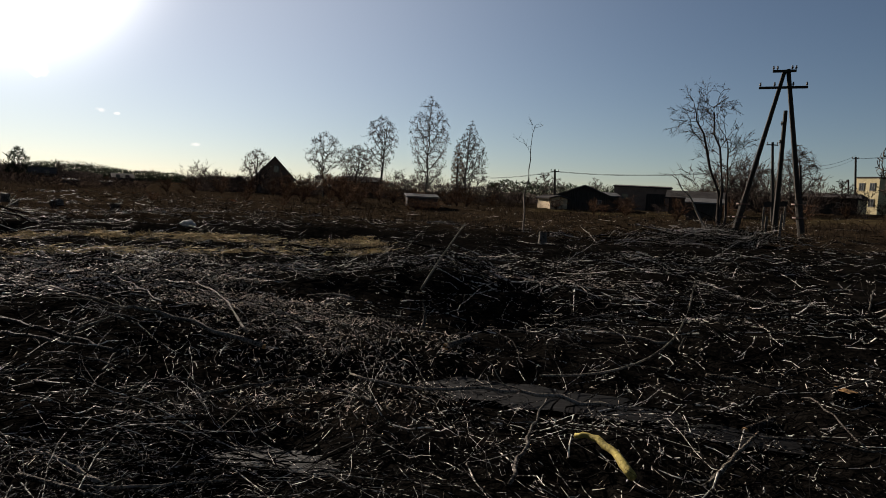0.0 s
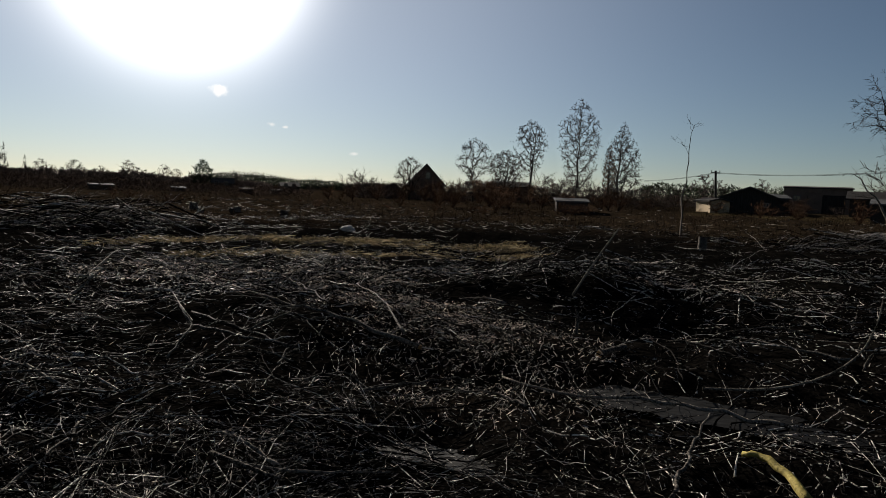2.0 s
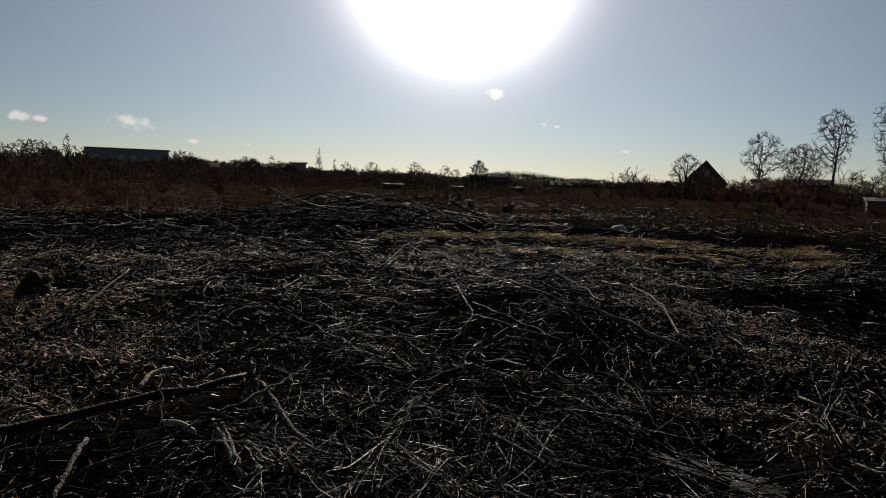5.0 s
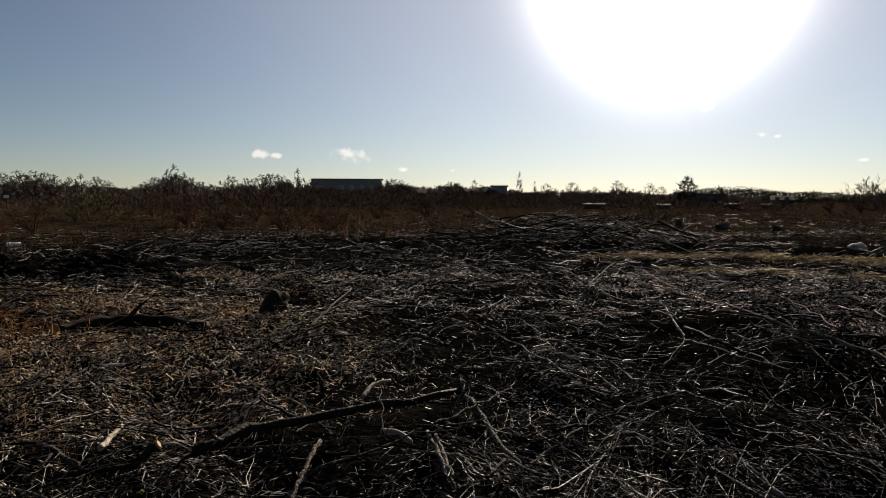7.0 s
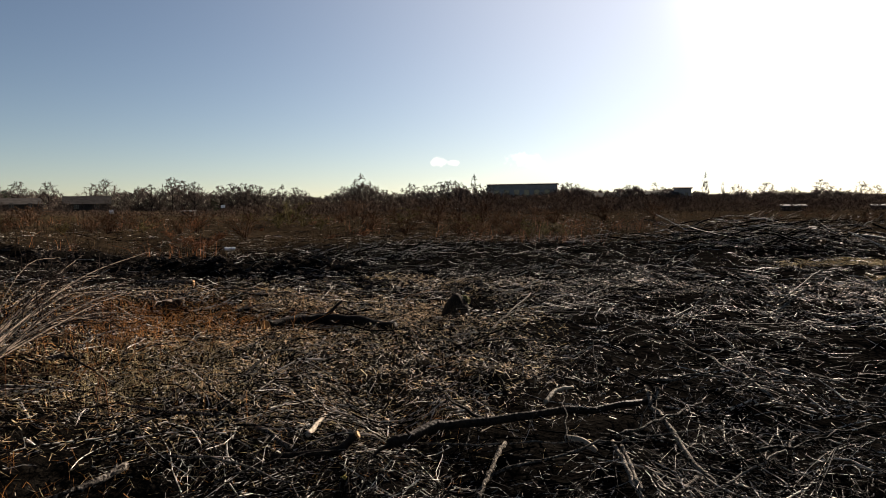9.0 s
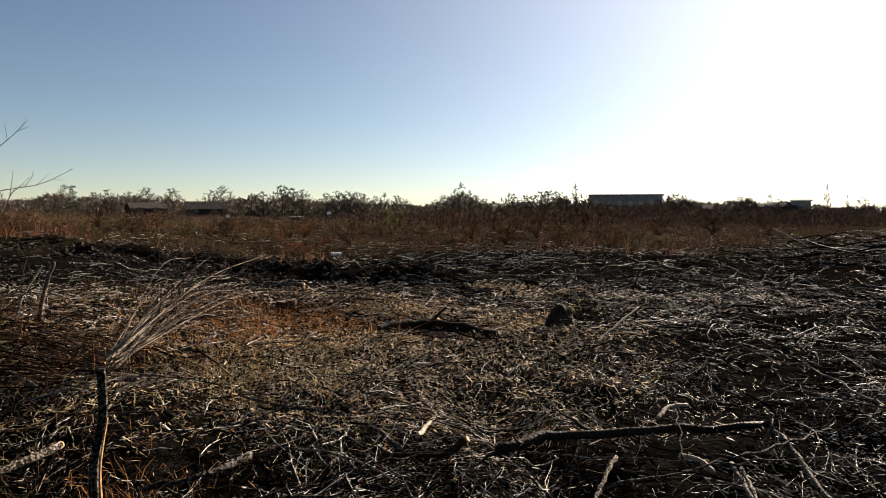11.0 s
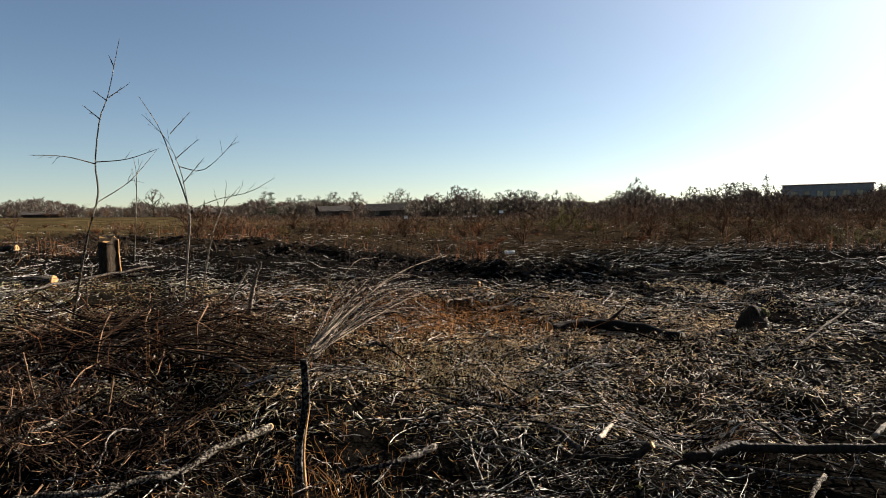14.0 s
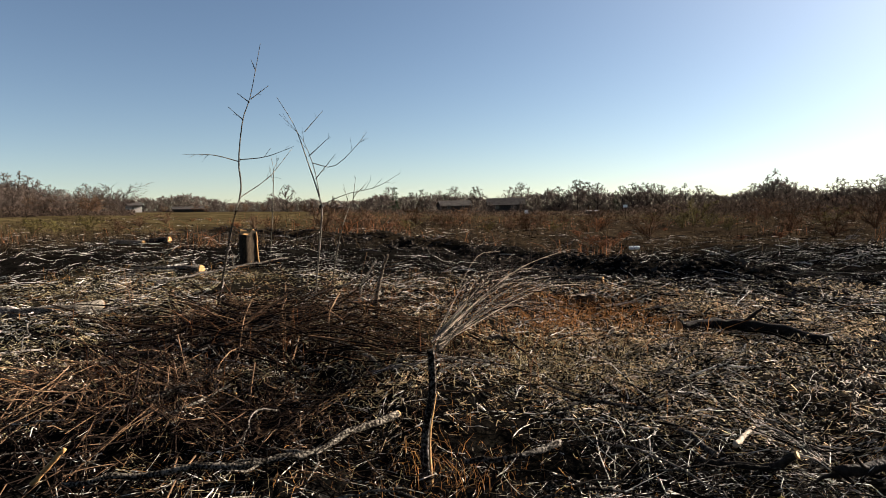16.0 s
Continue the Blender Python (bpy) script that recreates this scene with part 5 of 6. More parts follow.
sapling("short bare shoot rising out of the slash", (-18.32, -8.85), [(-12.8, -6.19, 2.24), (-12.79, -6.22, 2.77)], [[(-12.8, -6.2, 2.24), (-12.77, -6.26, 2.55)], [(-12.8, -6.19, 2.45), (-12.85, -6.08, 2.72)]], 0.012, 64)


# ---- felled branches and logs ----
def on_ground(points, r, up):
    """Places along a stick that bridges the hollows between its two ends."""
    z0, z1 = gz(*points[0][:2]), gz(*points[-1][:2])
    out = []
    for i, (p, u) in enumerate(zip(points, up)):
        if len(p) == 3:
            out.append(np.array((p[0], p[1], max(p[2], gz(p[0], p[1]) + 0.5 * r + 0.03))))
            continue
        line = z0 + (z1 - z0) * i / (len(points) - 1)
        out.append(np.array((p[0], p[1], line + 0.35 * (gz(p[0], p[1]) - line) + 0.6 * r + u + 0.06)))
    return out


def felled_branch(label, points, r0, r1, up=None, twigs=4, seed=1, mat=None, cut_ends=True):
    """A cut branch lying on the slash, with side twigs and pale cut ends."""
    rr_ = ngen(seed)
    up = up or [0.05] * len(points)
    p = resample(on_ground(points, r0, up), 14)
    L = np.linalg.norm(p[-1] - p[0])
    p[1:-1] += rr_.normal(0, 0.0065, (12, 3)) * min(L, 2.0)
    rr = np.linspace(r0, r1, 14) * (1 + 0.05 * rr_.normal(0, 1, 14))
    v, f = tube_arrays(p[None], rr[None], 8)
    ob = tagged(mesh_object("felled_branch", v, list(f) + [tuple(range(8)), tuple(range(13 * 8, 14 * 8))[::-1]], mat or BARK, None, True), label, "branch", group="felled branches")
    for i in range(twigs):
        q = offshoots(p[None], rr[None], 1, 0.15, (45, 12), 0.24, 0.0, 5, rr_, 0.15, 0.5, 0.35, 0.003)
        t = tubes("side_twig", [q], mat or BARK, 5)
        t.parent = ob
    if cut_ends and r0 > 0.022:
        d = Vector(p[0] - p[1]).normalized()
        bm = bmesh.new()
        m = Matrix.Translation(Vector(p[0]) + d * 0.006) @ d.to_track_quat("Z", "Y").to_matrix().to_4x4()
        bmesh.ops.create_cone(bm, cap_ends=True, segments=10, radius1=rr[0] * 0.96, radius2=rr[0] * 0.9, depth=0.012, matrix=m)
        part("cut_end", bm, CUT, ob, "pale sawn end")
    return ob


GREY = "grey-barked cut branch lying across the slash"
DARK = "dark-barked thick branch lying on the slash"
PALE = "pale barked crooked branch lying on the slash"
felled_branch(DARK, [(-4, 6.02), (-3.18, 5.59), (-2.47, 5.22)], 0.022, 0.016, [0.1, 0.1, 0.08], 3, 71)
felled_branch("long grey branch with side boughs over pale litter", [(-1.56, 5.91), (-2.62, 6.4), (-3.15, 6.42), (-4.09, 6.96)], 0.024, 0.008, [0.06, 0.1, 0.12, 0.14], 7, 72, PALE_BARK)
felled_branch(GREY, [(-1.74, 6.04), (-2.32, 7.11), (-3.09, 8.41)], 0.014, 0.006, [0.1, 0.14, 0.12], 3, 73)
felled_branch(GREY, [(-2.65, 6.39), (-3.29, 7.17), (-3.96, 7.97)], 0.012, 0.005, [0.12, 0.14, 0.12], 3, 74)
felled_branch(GREY, [(-1.62, 4.43), (-1.11, 4.99), (-0.93, 5.11)], 0.012, 0.006, [0.06, 0.1, 0.1], 2, 75)
felled_branch("long slender pole branch lying over the puddle", [(1.41, 4.83), (0.91, 5.04), (0.44, 5.11), (-0.24, 5.04), (-0.69, 5.27)], 0.018, 0.009, [0.05, 0.06, 0.08, 0.08, 0.1], 3, 76, PALE_BARK)
felled_branch(PALE, [(-1.59, 3.15), (-1.88, 3.31), (-2.06, 3.36)], 0.013, 0.007, [0.06, 0.08, 0.06], 2, 77, PALE_BARK)
felled_branch(GREY, [(3.47, 8.53), (4.37, 8.39), (5.27, 8.22)], 0.018, 0.012, [0.1, 0.1, 0.1], 3, 79)
felled_branch(PALE, [(1.45, 3.42), (2.01, 4.06)], 0.016, 0.01, [0.06, 0.2], 1, 81, PALE_BARK)
felled_branch(GREY, [(0.4, 3.31), (0.58, 3.97), (0.78, 4.62)], 0.012, 0.006, [0.06, 0.12, 0.2], 3, 82)
felled_branch(PALE, [(2.38, 5.84), (2.62, 5.68), (2.83, 5.46)], 0.016, 0.01, [0.1, 0.1, 0.08], 2, 83, PALE_BARK)
felled_branch(GREY, [(0.94, 7.07), (1.45, 6.36)], 0.014, 0.008, [0.12, 0.1], 2, 84)
felled_branch("broken forked snag standing at the brush hollow", [(-0.17, 7.35), (-0.16, 7.4), (-0.2, 7.42)], 0.02, 0.010, [-0.05, 0.12, 0.26], 2, 86)
felled_branch(GREY, [(-6.9, 3.18), (-7.76, 4.23)], 0.014, 0.010, [0.08, 0.3], 0, 91, PALE_BARK)
felled_branch("flat dark log lying across dry litter", [(-8.67, 0.93, 0.08), (-8.85, 1.7, 0.1), (-7.8, 2.35, 0.07)], 0.085, 0.06, None, 1, 92, DARK_BARK)
felled_branch(DARK, [(-3.77, 5.7), (-3.23, 5.44), (-2.49, 5.26)], 0.018, 0.010, [0.1, 0.12, 0.1], 4, 93)
felled_branch(GREY, [(-4.49, -3.55), (-5.31, -3.29)], 0.026, 0.018, [0.08, 0.12], 2, 103)
felled_branch(GREY, [(-4.98, -3.04), (-5.62, -2.59)], 0.024, 0.016, [0.08, 0.1], 2, 104)
felled_branch(GREY, [(-11.47, -8.08), (-13.6, -7.73), (-16.02, -7.32)], 0.03, 0.018, [0.05, 0.1, 0.08], 3, 107)
felled_branch("curved peeled yellow log in front of the puddle", [(0.88, 4.08, 0.13), (0.98, 4.0, 0.15), (1.05, 3.82, 0.14), (1.09, 3.54, 0.11)], 0.017, 0.027, None, 0, 80, YELLOW_WOOD)
felled_branch("thick dark fallen bough ending in a pale fork", [(-3.78, 2.86, 0.2), (-3.85, 2.3, 0.19), (-3.93, 1.83, 0.18), (-4.03, 1.46, 0.17), (-3.96, 1.2, 0.16), (-3.91, 0.99, 0.14)], 0.024, 0.036, None, 3, 87, DARK_BARK)
felled_branch("pale lichen-covered branch leaving the dark bough", [(-3.82, 2.9, 0.26), (-3.77, 2.86, 0.2), (-3.34, 2.65, 0.17), (-2.93, 2.47, 0.13), (-2.61, 2.34, 0.1)], 0.019, 0.014, None, 3, 88, PALE_BARK)
felled_branch("short pale fork rising from the slash", [(-3.77, 2.88, 0.2), (-3.83, 2.99, 0.27)], 0.018, 0.012, None, 1, 89, PALE_BARK)
felled_branch("short pale peeled piece of branch", [(-4.07, 2.19, 0.2), (-4.18, 2.35, 0.24), (-4.2, 2.51, 0.24)], 0.016, 0.013, None, 0, 90, CUT_PALE)
felled_branch("crooked grey bough lying on the slash", [(-5.71, -0.61, 0.12), (-5.18, -0.24, 0.14), (-4.96, 0.07, 0.14), (-4.67, 0.28, 0.13), (-4.17, 0.43, 0.12)], 0.011, 0.018, None, 3, 94)
felled_branch("broken dark bough end sticking up", [(-3.85, 0.77, 0.25), (-3.9, 0.67, 0.16), (-4.02, 0.5, 0.12), (-4.08, 0.31, 0.11)], 0.024, 0.018, None, 2, 95, DARK_BARK)
felled_branch(PALE, [(-3.56, 1.6, 0.17), (-3.29, 1.37, 0.16), (-3.0, 1.15, 0.13)], 0.014, 0.011, None, 2, 96, PALE_BARK)
felled_branch("thick dark trunk section half buried in slash", [(-6.5, -3.83, 0.3), (-7.6, -3.67, 0.36), (-9.3, -3.13, 0.36)], 0.065, 0.05, None, 2, 98, DARK_BARK)
felled_branch(PALE, [(-3.33, 2.21, 0.16), (-2.98, 2.04, 0.15), (-2.65, 1.88, 0.12)], 0.015, 0.012, None, 1, 99, PALE_BARK)
felled_branch("short split piece of pale wood", [(-3.5, 1.99, 0.16), (-3.4, 2.04, 0.17), (-3.29, 2.06, 0.14)], 0.022, 0.015, None, 0, 100, CUT_PALE)
felled_branch("short split piece of pale wood", [(-4.29, 0.57, 0.14), (-4.7, 0.77, 0.12)], 0.018, 0.014, None, 0, 101, CUT_PALE)
# Pale bark on this dark log puts its lit top edge into the colour.
felled_branch("long thick log lying on the slash, paled for its lit top edge", [(-4.49, -1.59, 0.2), (-3.9, -1.95, 0.17), (-3.63, -2.27, 0.15), (-3.43, -2.83, 0.14), (-3.26, -3.2, 0.12)], 0.025, 0.017, None, 5, 102, PALE_BARK)
felled_branch("grey bark log half sunk in the slash", [(-4.41, -3.35, 0.15), (-4.67, -3.21, 0.18), (-5.17, -3.2, 0.18)], 0.016, 0.012, None, 2, 103, PALE_BARK)
felled_branch(PALE, [(-6.83, -3.19, 0.22), (-6.58, -2.67, 0.24), (-5.89, -2.09, 0.2)], 0.014, 0.02, None, 3, 105, PALE_BARK)
felled_branch("split pale stick propped up in dry grass", [(-3.29, -3.42, 0.1), (-3.33, -3.23, 0.3)], 0.016, 0.013, None, 0, 106, CUT)
felled_branch(DARK, [(-3.88, -1.03, 0.12), (-3.95, -0.71, 0.14), (-4.17, -0.48, 0.16)], 0.018, 0.022, None, 2, 111)
felled_branch(GREY, [(-3.02, 3.42, 0.13), (-2.79, 2.92, 0.14), (-2.62, 2.29, 0.12)], 0.009, 0.006, None, 3, 112)
felled_branch(PALE, [(-2.73, 2.3, 0.15), (-2.61, 2.06, 0.15)], 0.012, 0.009, None, 1, 115, PALE_BARK)
felled_branch(PALE, [(-3.27, 2.23, 0.15), (-2.72, 1.93, 0.15)], 0.013, 0.01, None, 1, 116, PALE_BARK)
felled_branch(PALE, [(-2.0, 3.15, 0.13), (-1.57, 2.98, 0.13), (-1.5, 2.98, 0.12)], 0.013, 0.009, None, 2, 117, PALE_BARK)
felled_branch("thick pale log with a sawn end", [(-8.73, -7.09), (-8.38, -7.27), (-8.1, -8.02)], 0.07, 0.06, [0.02, 0.02, 0.0], 0, 108, PALE_BARK)
felled_branch("pale broken branch standing up in the slash", [(-8.35, -2.85), (-8.3, -2.75), (-8.1, -2.6)], 0.03, 0.016, [0.0, 0.4, 0.72], 3, 109, BUSH_BARK)
felled_branch("white peeled log on the far bank of the furrow", [(-25.11, 1.85), (-25.09, 2.22)], 0.065, 0.06, [0.12, 0.12], 0, 110, WHITE)
felled_branch(PALE, [(-3.53, 3.74), (-4.86, 4.34), (-5.63, 4.38)], 0.012, 0.005, [0.08, 0.12, 0.14], 4, 113, PALE_BARK)
felled_branch(GREY, [(-6.95, 7.82), (-7.82, 9.86), (-6.68, 9.3), (-5.19, 8.17)], 0.011, 0.005, [0.1, 0.35, 0.2, 0.1], 3, 114)


def raised_stick(label, places, r0, r1, mat, twigs, seed):
    """A branch that stands up out of the slash, through given places in the air."""
    q = ngen(seed)
    p = resample(places, 14)
    ob = tagged(rod("felled_branch", p, r0, r1, mat, None, 7, 14), label, "branch", group="felled branches")
    for _ in range(twigs):
        tubes("side_twig", [offshoots(p[None], np.linspace(r0, r1, 14)[None], 1, 0.3, (40, 10), 0.16, 0.05, 5, q, 0.15, 0.5, 0.35, 0.002)], mat, 4).parent = ob
    return ob


raised_stick("long bowed branch curving up out of the slash", [(0.79, 5.04, 0.24), (1.18, 5.01, 0.28), (1.51, 4.98, 0.39), (1.75, 5, 0.56), (1.88, 5.06, 0.77), (1.95, 5.14, 1.02)], 0.011, 0.005, PALE_BARK, 3, 120)
raised_stick("long straight stick leaning up from a brush mound", [(-0.29, 9.6, 0.19), (0, 10.2, 0.64), (0.34, 10.89, 1.12)], 0.018, 0.010, PALE_BARK, 0, 121)
raised_stick("thin crooked branch rising from the brush heap", [(-6.59, 7.24, 0.03), (-6.45, 7.48, 0.27), (-6.37, 7.68, 0.43)], 0.018, 0.009, PALE_BARK, 3, 122)
raised_stick("pale split stake standing in the slash", [(-9.66, -3.47, 0.16), (-9.68, -3.43, 0.5), (-9.84, -3.24, 0.88)], 0.022, 0.014, PALE_BARK, 1, 123)
raised_stick("slanting dark branch over the brush heap", [(-8.78, -4.6, 0.16), (-9.22, -4.09, 0.39), (-9.66, -3.5, 0.57)], 0.028, 0.016, BARK, 4, 124)
rx = random.Random(33)
for i in range(84):
    a, d = rx.uniform(-34, 138), (rx.uniform(4.5, 19) if i < 26 else rx.uniform(2.9, 8.5))
    x, y = polar(a, d)
    th, L = rx.uniform(0, math.pi), (rx.uniform(0.8, 2.4) if i < 26 else rx.uniform(0.5, 1.5))
    c, s_ = math.cos(th) * L / 2, math.sin(th) * L / 2
    felled_branch(rx.choice((GREY, DARK)), [(x - c, y - s_), (x + rx.uniform(-0.12, 0.12), y + rx.uniform(-0.12, 0.12)), (x + c, y + s_)], rx.uniform(0.01, 0.022) if i < 26 else rx.uniform(0.006, 0.013), 0.004, [0.08, rx.uniform(0.08, 0.2), 0.08], 4, 200 + i)


def stump(label, at, r, h, seed, face=None, lean=(0, 0), sink=0.08, bark=None):
    """A sawn stump: flared ragged bark and a pale cut face."""
    q = random.Random(seed)
    thing = tagged(new("tree_stump"), label, "stump", group="stumps")
    thing.location = (at[0], at[1], gz(*at) - sink)
    n, rows = 14, 6
    wob = [1 + q.uniform(-0.22, 0.22) for _ in range(n)]
    v = []
    for j in range(rows):
        t = j / (rows - 1)
        flare = 1 + 0.22 * (1 - t) ** 3
        for i in range(n):
            a = 2 * math.pi * i / n
            k = r * wob[i] * flare * (1 + q.uniform(-0.04, 0.04))
            v.append((k * math.cos(a) + lean[0] * t, k * math.sin(a) + lean[1] * t, (h + sink) * t + (q.uniform(-0.12, 0.08) * h if j == rows - 1 else 0)))
    f = [(j * n + i, j * n + (i + 1) % n, (j + 1) * n + (i + 1) % n, (j + 1) * n + i) for j in range(rows - 1) for i in range(n)]
    mesh_object("bark", v, f, bark or BARK, thing, True)
    top = [(p[0] * 0.985 + lean[0] * 0.015, p[1] * 0.985 + lean[1] * 0.015, p[2] - 0.004) for p in v[-n:]]
    mesh_object("cut_face", top + [(lean[0], lean[1], h + sink + 0.01)], [(i, (i + 1) % n, n) for i in range(n)], face or CUT, thing, False, "pale sawn wood face")
    return thing




def rotten_stump(label, at, wide, tall, seed):
    """A weathered lump of stump with a mossy cap and a few broken roots."""
    bm = bmesh.new()
    bmesh.ops.create_icosphere(bm, subdivisions=4, radius=1.0)
    for v in bm.verts:
        c = v.co.copy()
        ridge = 0.16 * noise.noise(Vector((c.x * 2.4, c.y * 2.4, c.z * 0.5 + seed))) + 0.08 * noise.noise(c * 6.0)
        k = 1 + ridge + 0.25 * max(0.0, -c.z)
        v.co = Vector((c.x * wide * k * (1 - 0.22 * c.z), c.y * wide * k * (1 - 0.22 * c.z), tall * (c.z * (1 + 0.5 * ridge) + 0.18 * c.x)))
    thing = part("tree_stump", bm, WARM_BARK, None, "", True)
    thing.location = (at[0], at[1], gz(*at) + 0.12 * tall)
    bm = bmesh.new()
    bmesh.ops.create_icosphere(bm, subdivisions=3, radius=1.0)
    for v in bm.verts:
        k = 1 + 0.35 * noise.noise(v.co * 3.1)
        v.co = Vector((v.co.x * wide * 0.42 * k, v.co.y * wide * 0.5 * k + wide * 0.55, tall * (0.72 + 0.2 * v.co.z * k)))
    part("moss", bm, MOSS, thing, "yellow-green moss cap")
    q = random.Random(seed)
    for i in range(5):
        a = 0.6 + i * 1.2
        c, d = math.cos(a), math.sin(a)
        rod("root", [(c * wide * 0.7, d * wide * 0.7, 0.0), (c * wide * 1.25, d * wide * 1.25, -0.02), (c * wide * 1.7, d * wide * 1.7, -0.16)], wide * 0.22, wide * 0.08, WARM_BARK, thing, 7, 6)
    return tagged(thing, label, "stump", group="stumps")


rotten_stump("ragged mossy rotten stump beside the furrow", (-8.45, 3.45), 0.21, 0.34, 4)
tall_stump = stump("tall sawn stump with a painted sunlit edge", (-15.5, -8.15), 0.2, 0.85, 2, CUT, bark=WARM_BARK)
# Orange wood shell on the sun side paints the stump's sunlit edge.
shell = bmesh.new()
rows_ = []
for j in range(7):
    t = j / 6
    ring_ = [shell.verts.new(((0.235 + 0.012 * ((i + j) % 2) + 0.05 * (1 - t) ** 3) * math.cos(radians(a)), (0.235 + 0.012 * ((i + j) % 2) + 0.05 * (1 - t) ** 3) * math.sin(radians(a)), 0.05 + 0.86 * t)) for i, a in enumerate(range(96, 168 - (3 * j % 9), 11))]
    if rows_:
        for i in range(min(len(ring_), len(rows_[-1])) - 1):
            shell.faces.new((rows_[-1][i], rows_[-1][i + 1], ring_[i + 1], ring_[i]))
    rows_.append(ring_)
bmesh.ops.solidify(shell, geom=shell.faces[:], thickness=0.04)
part("bare_wood", shell, CUT, tall_stump, "orange strip for the sunlit edge")
stump("low fresh-cut stump with an orange face", (3.42, 5.54), 0.10, 0.1, 3)
stump("hollow broken stub with weathered wood", (-3.68, -0.52), 0.045, 0.12, 4, BARK)
stump("short mossy stub poking out of the slash", (-3.54, 0.61), 0.022, 0.14, 5, YELLOW_WOOD)
stump("dark stub of a stump on the cleared field", (3.25, 22.02), 0.12, 0.4, 6, BARK)
stump("low weathered stump among rusty grass", (-11.05, -0.12), 0.18, 0.22, 7, BUSH_BARK, bark=WARM_BARK)
for i, (px, py) in enumerate(((-18.05, 30.98), (-19.69, 30.68), (-14.83, 30.27), (-21.07, 32.26), (-18.17, 31.67), (-21.9, 33.42), (-18.68, 31.98), (-19.75, 17.44))):
    stump("dark weathered stump far out on the clearing", (px, py), 0.12 + 0.03 * (i % 3), 0.2 + 0.08 * (i % 3), 20 + i, BARK)


def cut_log(label, a, b, r, face=None):
    p0, p1 = Vector((a[0], a[1], gz(*a) + r * 0.8)), Vector((b[0], b[1], gz(*b) + r * 0.7))
    ob = tagged(rod("cut_log", [p0, p0.lerp(p1, 0.5), p1], r, r * 0.85, BARK, None, 12, 6), label, "log", group="cut logs")
    ob.data.polygons.foreach_set("use_smooth", [True] * len(ob.data.polygons))
    d = (p0 - p1).normalized()
    bm = bmesh.new()
    bmesh.ops.create_cone(bm, cap_ends=True, segments=14, radius1=r * 0.96, radius2=r * 0.9, depth=0.02, matrix=Matrix.Translation(p0 + d * 0.012) @ d.to_track_quat("Z", "Y").to_matrix().to_4x4())
    part("cut_end", bm, face or CUT, ob, "bright orange sawn end")
    return ob


a_ = (-13.4, -8.2)
cut_log("thick log with a bright orange sawn end", a_, (a_[0] - 0.1, a_[1] - 1.75), 0.12)
a_ = (-23.38, -15.27)
cut_log("stack log with a yellow split face far off", a_, (a_[0] - 0.1, a_[1] - 1.6), 0.13, CUT)
cut_log("yellow split log lying beside another", (a_[0] + 0.3, a_[1] - 0.9), (a_[0] + 0.1, a_[1] - 2.4), 0.10, CUT)
a_ = (-8.44, -8.24)
cut_log("dark log with a pale chipped end in the grass", a_, (a_[0] - 0.3, a_[1] - 1.2), 0.10)
a_ = (-13.67, 0.29)
cut_log("short log with a pale sawn end by the stump", a_, (a_[0] - 0.25, a_[1] - 0.9), 0.09)
a_ = (0.08, 6.49)
cut_log("small log with an orange sawn end at the hollow", a_, (a_[0] + 0.25, a_[1] + 0.5), 0.035)
a_ = (2.31, 4.86)
cut_log("small broken piece with an orange cut end", a_, (a_[0] + 0.3, a_[1] + 0.2), 0.03)


def post():
    x, y = (-3.92, -1.26)
    z = gz(x, y)
    ob = tagged(rod("snapped_stem", [(x, y, z - 0.06), (x - 0.03, y - 0.02, z + 0.28), (x - 0.02, y + 0.035, z + 0.58), (x - 0.02, y + 0.03, z + 0.83)], 0.026, 0.023, BARK, None, 9, 12), "upright snapped sapling stem with peeling bark and painted sunlit edge", "stem")
    # Thin orange rod set sunward stands for the stem's lit edge.
    rod("bare_strip", [(x - 0.008, y + 0.022, z), (x - 0.042, y + 0.006, z + 0.28), (x - 0.03, y + 0.052, z + 0.56)], 0.012, 0.008, CUT, ob, 6, 8, "orange strip for the sunlit edge")
    return x, y, z


px_, py_, pz_ = post()


def cut_bush(label, base, tips, r0, seed, twig_mat):
    """A felled bush: a fan of bowed stems from one butt."""
    r = ngen(seed)
    thing = tagged(new("felled_bush"), label, "branch", group="felled bushes")
    base = np.array(base, float)
    for t in list(tips) + [tuple(np.array(t) + r.normal(0, 0.16, 3)) for t in tips]:
        tip = np.array(t, float)
        tip[2] = max(tip[2], gz(t[0], t[1]) + 0.03)
        mid = base * 0.45 + tip * 0.55 + np.array([0, 0, r.uniform(0.05, 0.24)]) + r.normal(0, 0.05, 3)
        p = resample([base + r.normal(0, 0.03, 3), mid, tip], 10)
        rr = np.linspace(r0, r0 * 0.3, 10) * r.uniform(0.6, 1.1)
        ob = rod("bough", p, rr[0], rr[-1], BUSH_BARK, thing, 6, 10)
        for _ in range(9):
            tubes("side_twig", [offshoots(p[None], rr[None], 1, 0.25, (30, 10), 0.32, 0.05, 5, r, 0.15, 0.6, 0.4, 0.003)], twig_mat, 4).parent = ob
    return thing


cut_bush("felled bush with pale bowed stems over rusty grass", (-5.24, -1.46, 0.55), [(-7.21, -1.17, 0.94), (-7.43, -1, 0.94), (-7.64, -0.8, 0.94), (-7.65, -0.52, 0.84), (-7.65, -0.18, 0.76), (-7.25, -0.37, 0.7), (-7.35, -0.63, 0.75), (-7.04, -0.86, 0.72), (-6.82, -1.01, 0.64), (-6.85, -0.63, 0.6), (-6.79, -1.26, 0.79), (-7.31, -1.12, 0.84)], 0.0085, 65, RED_BRUSH)


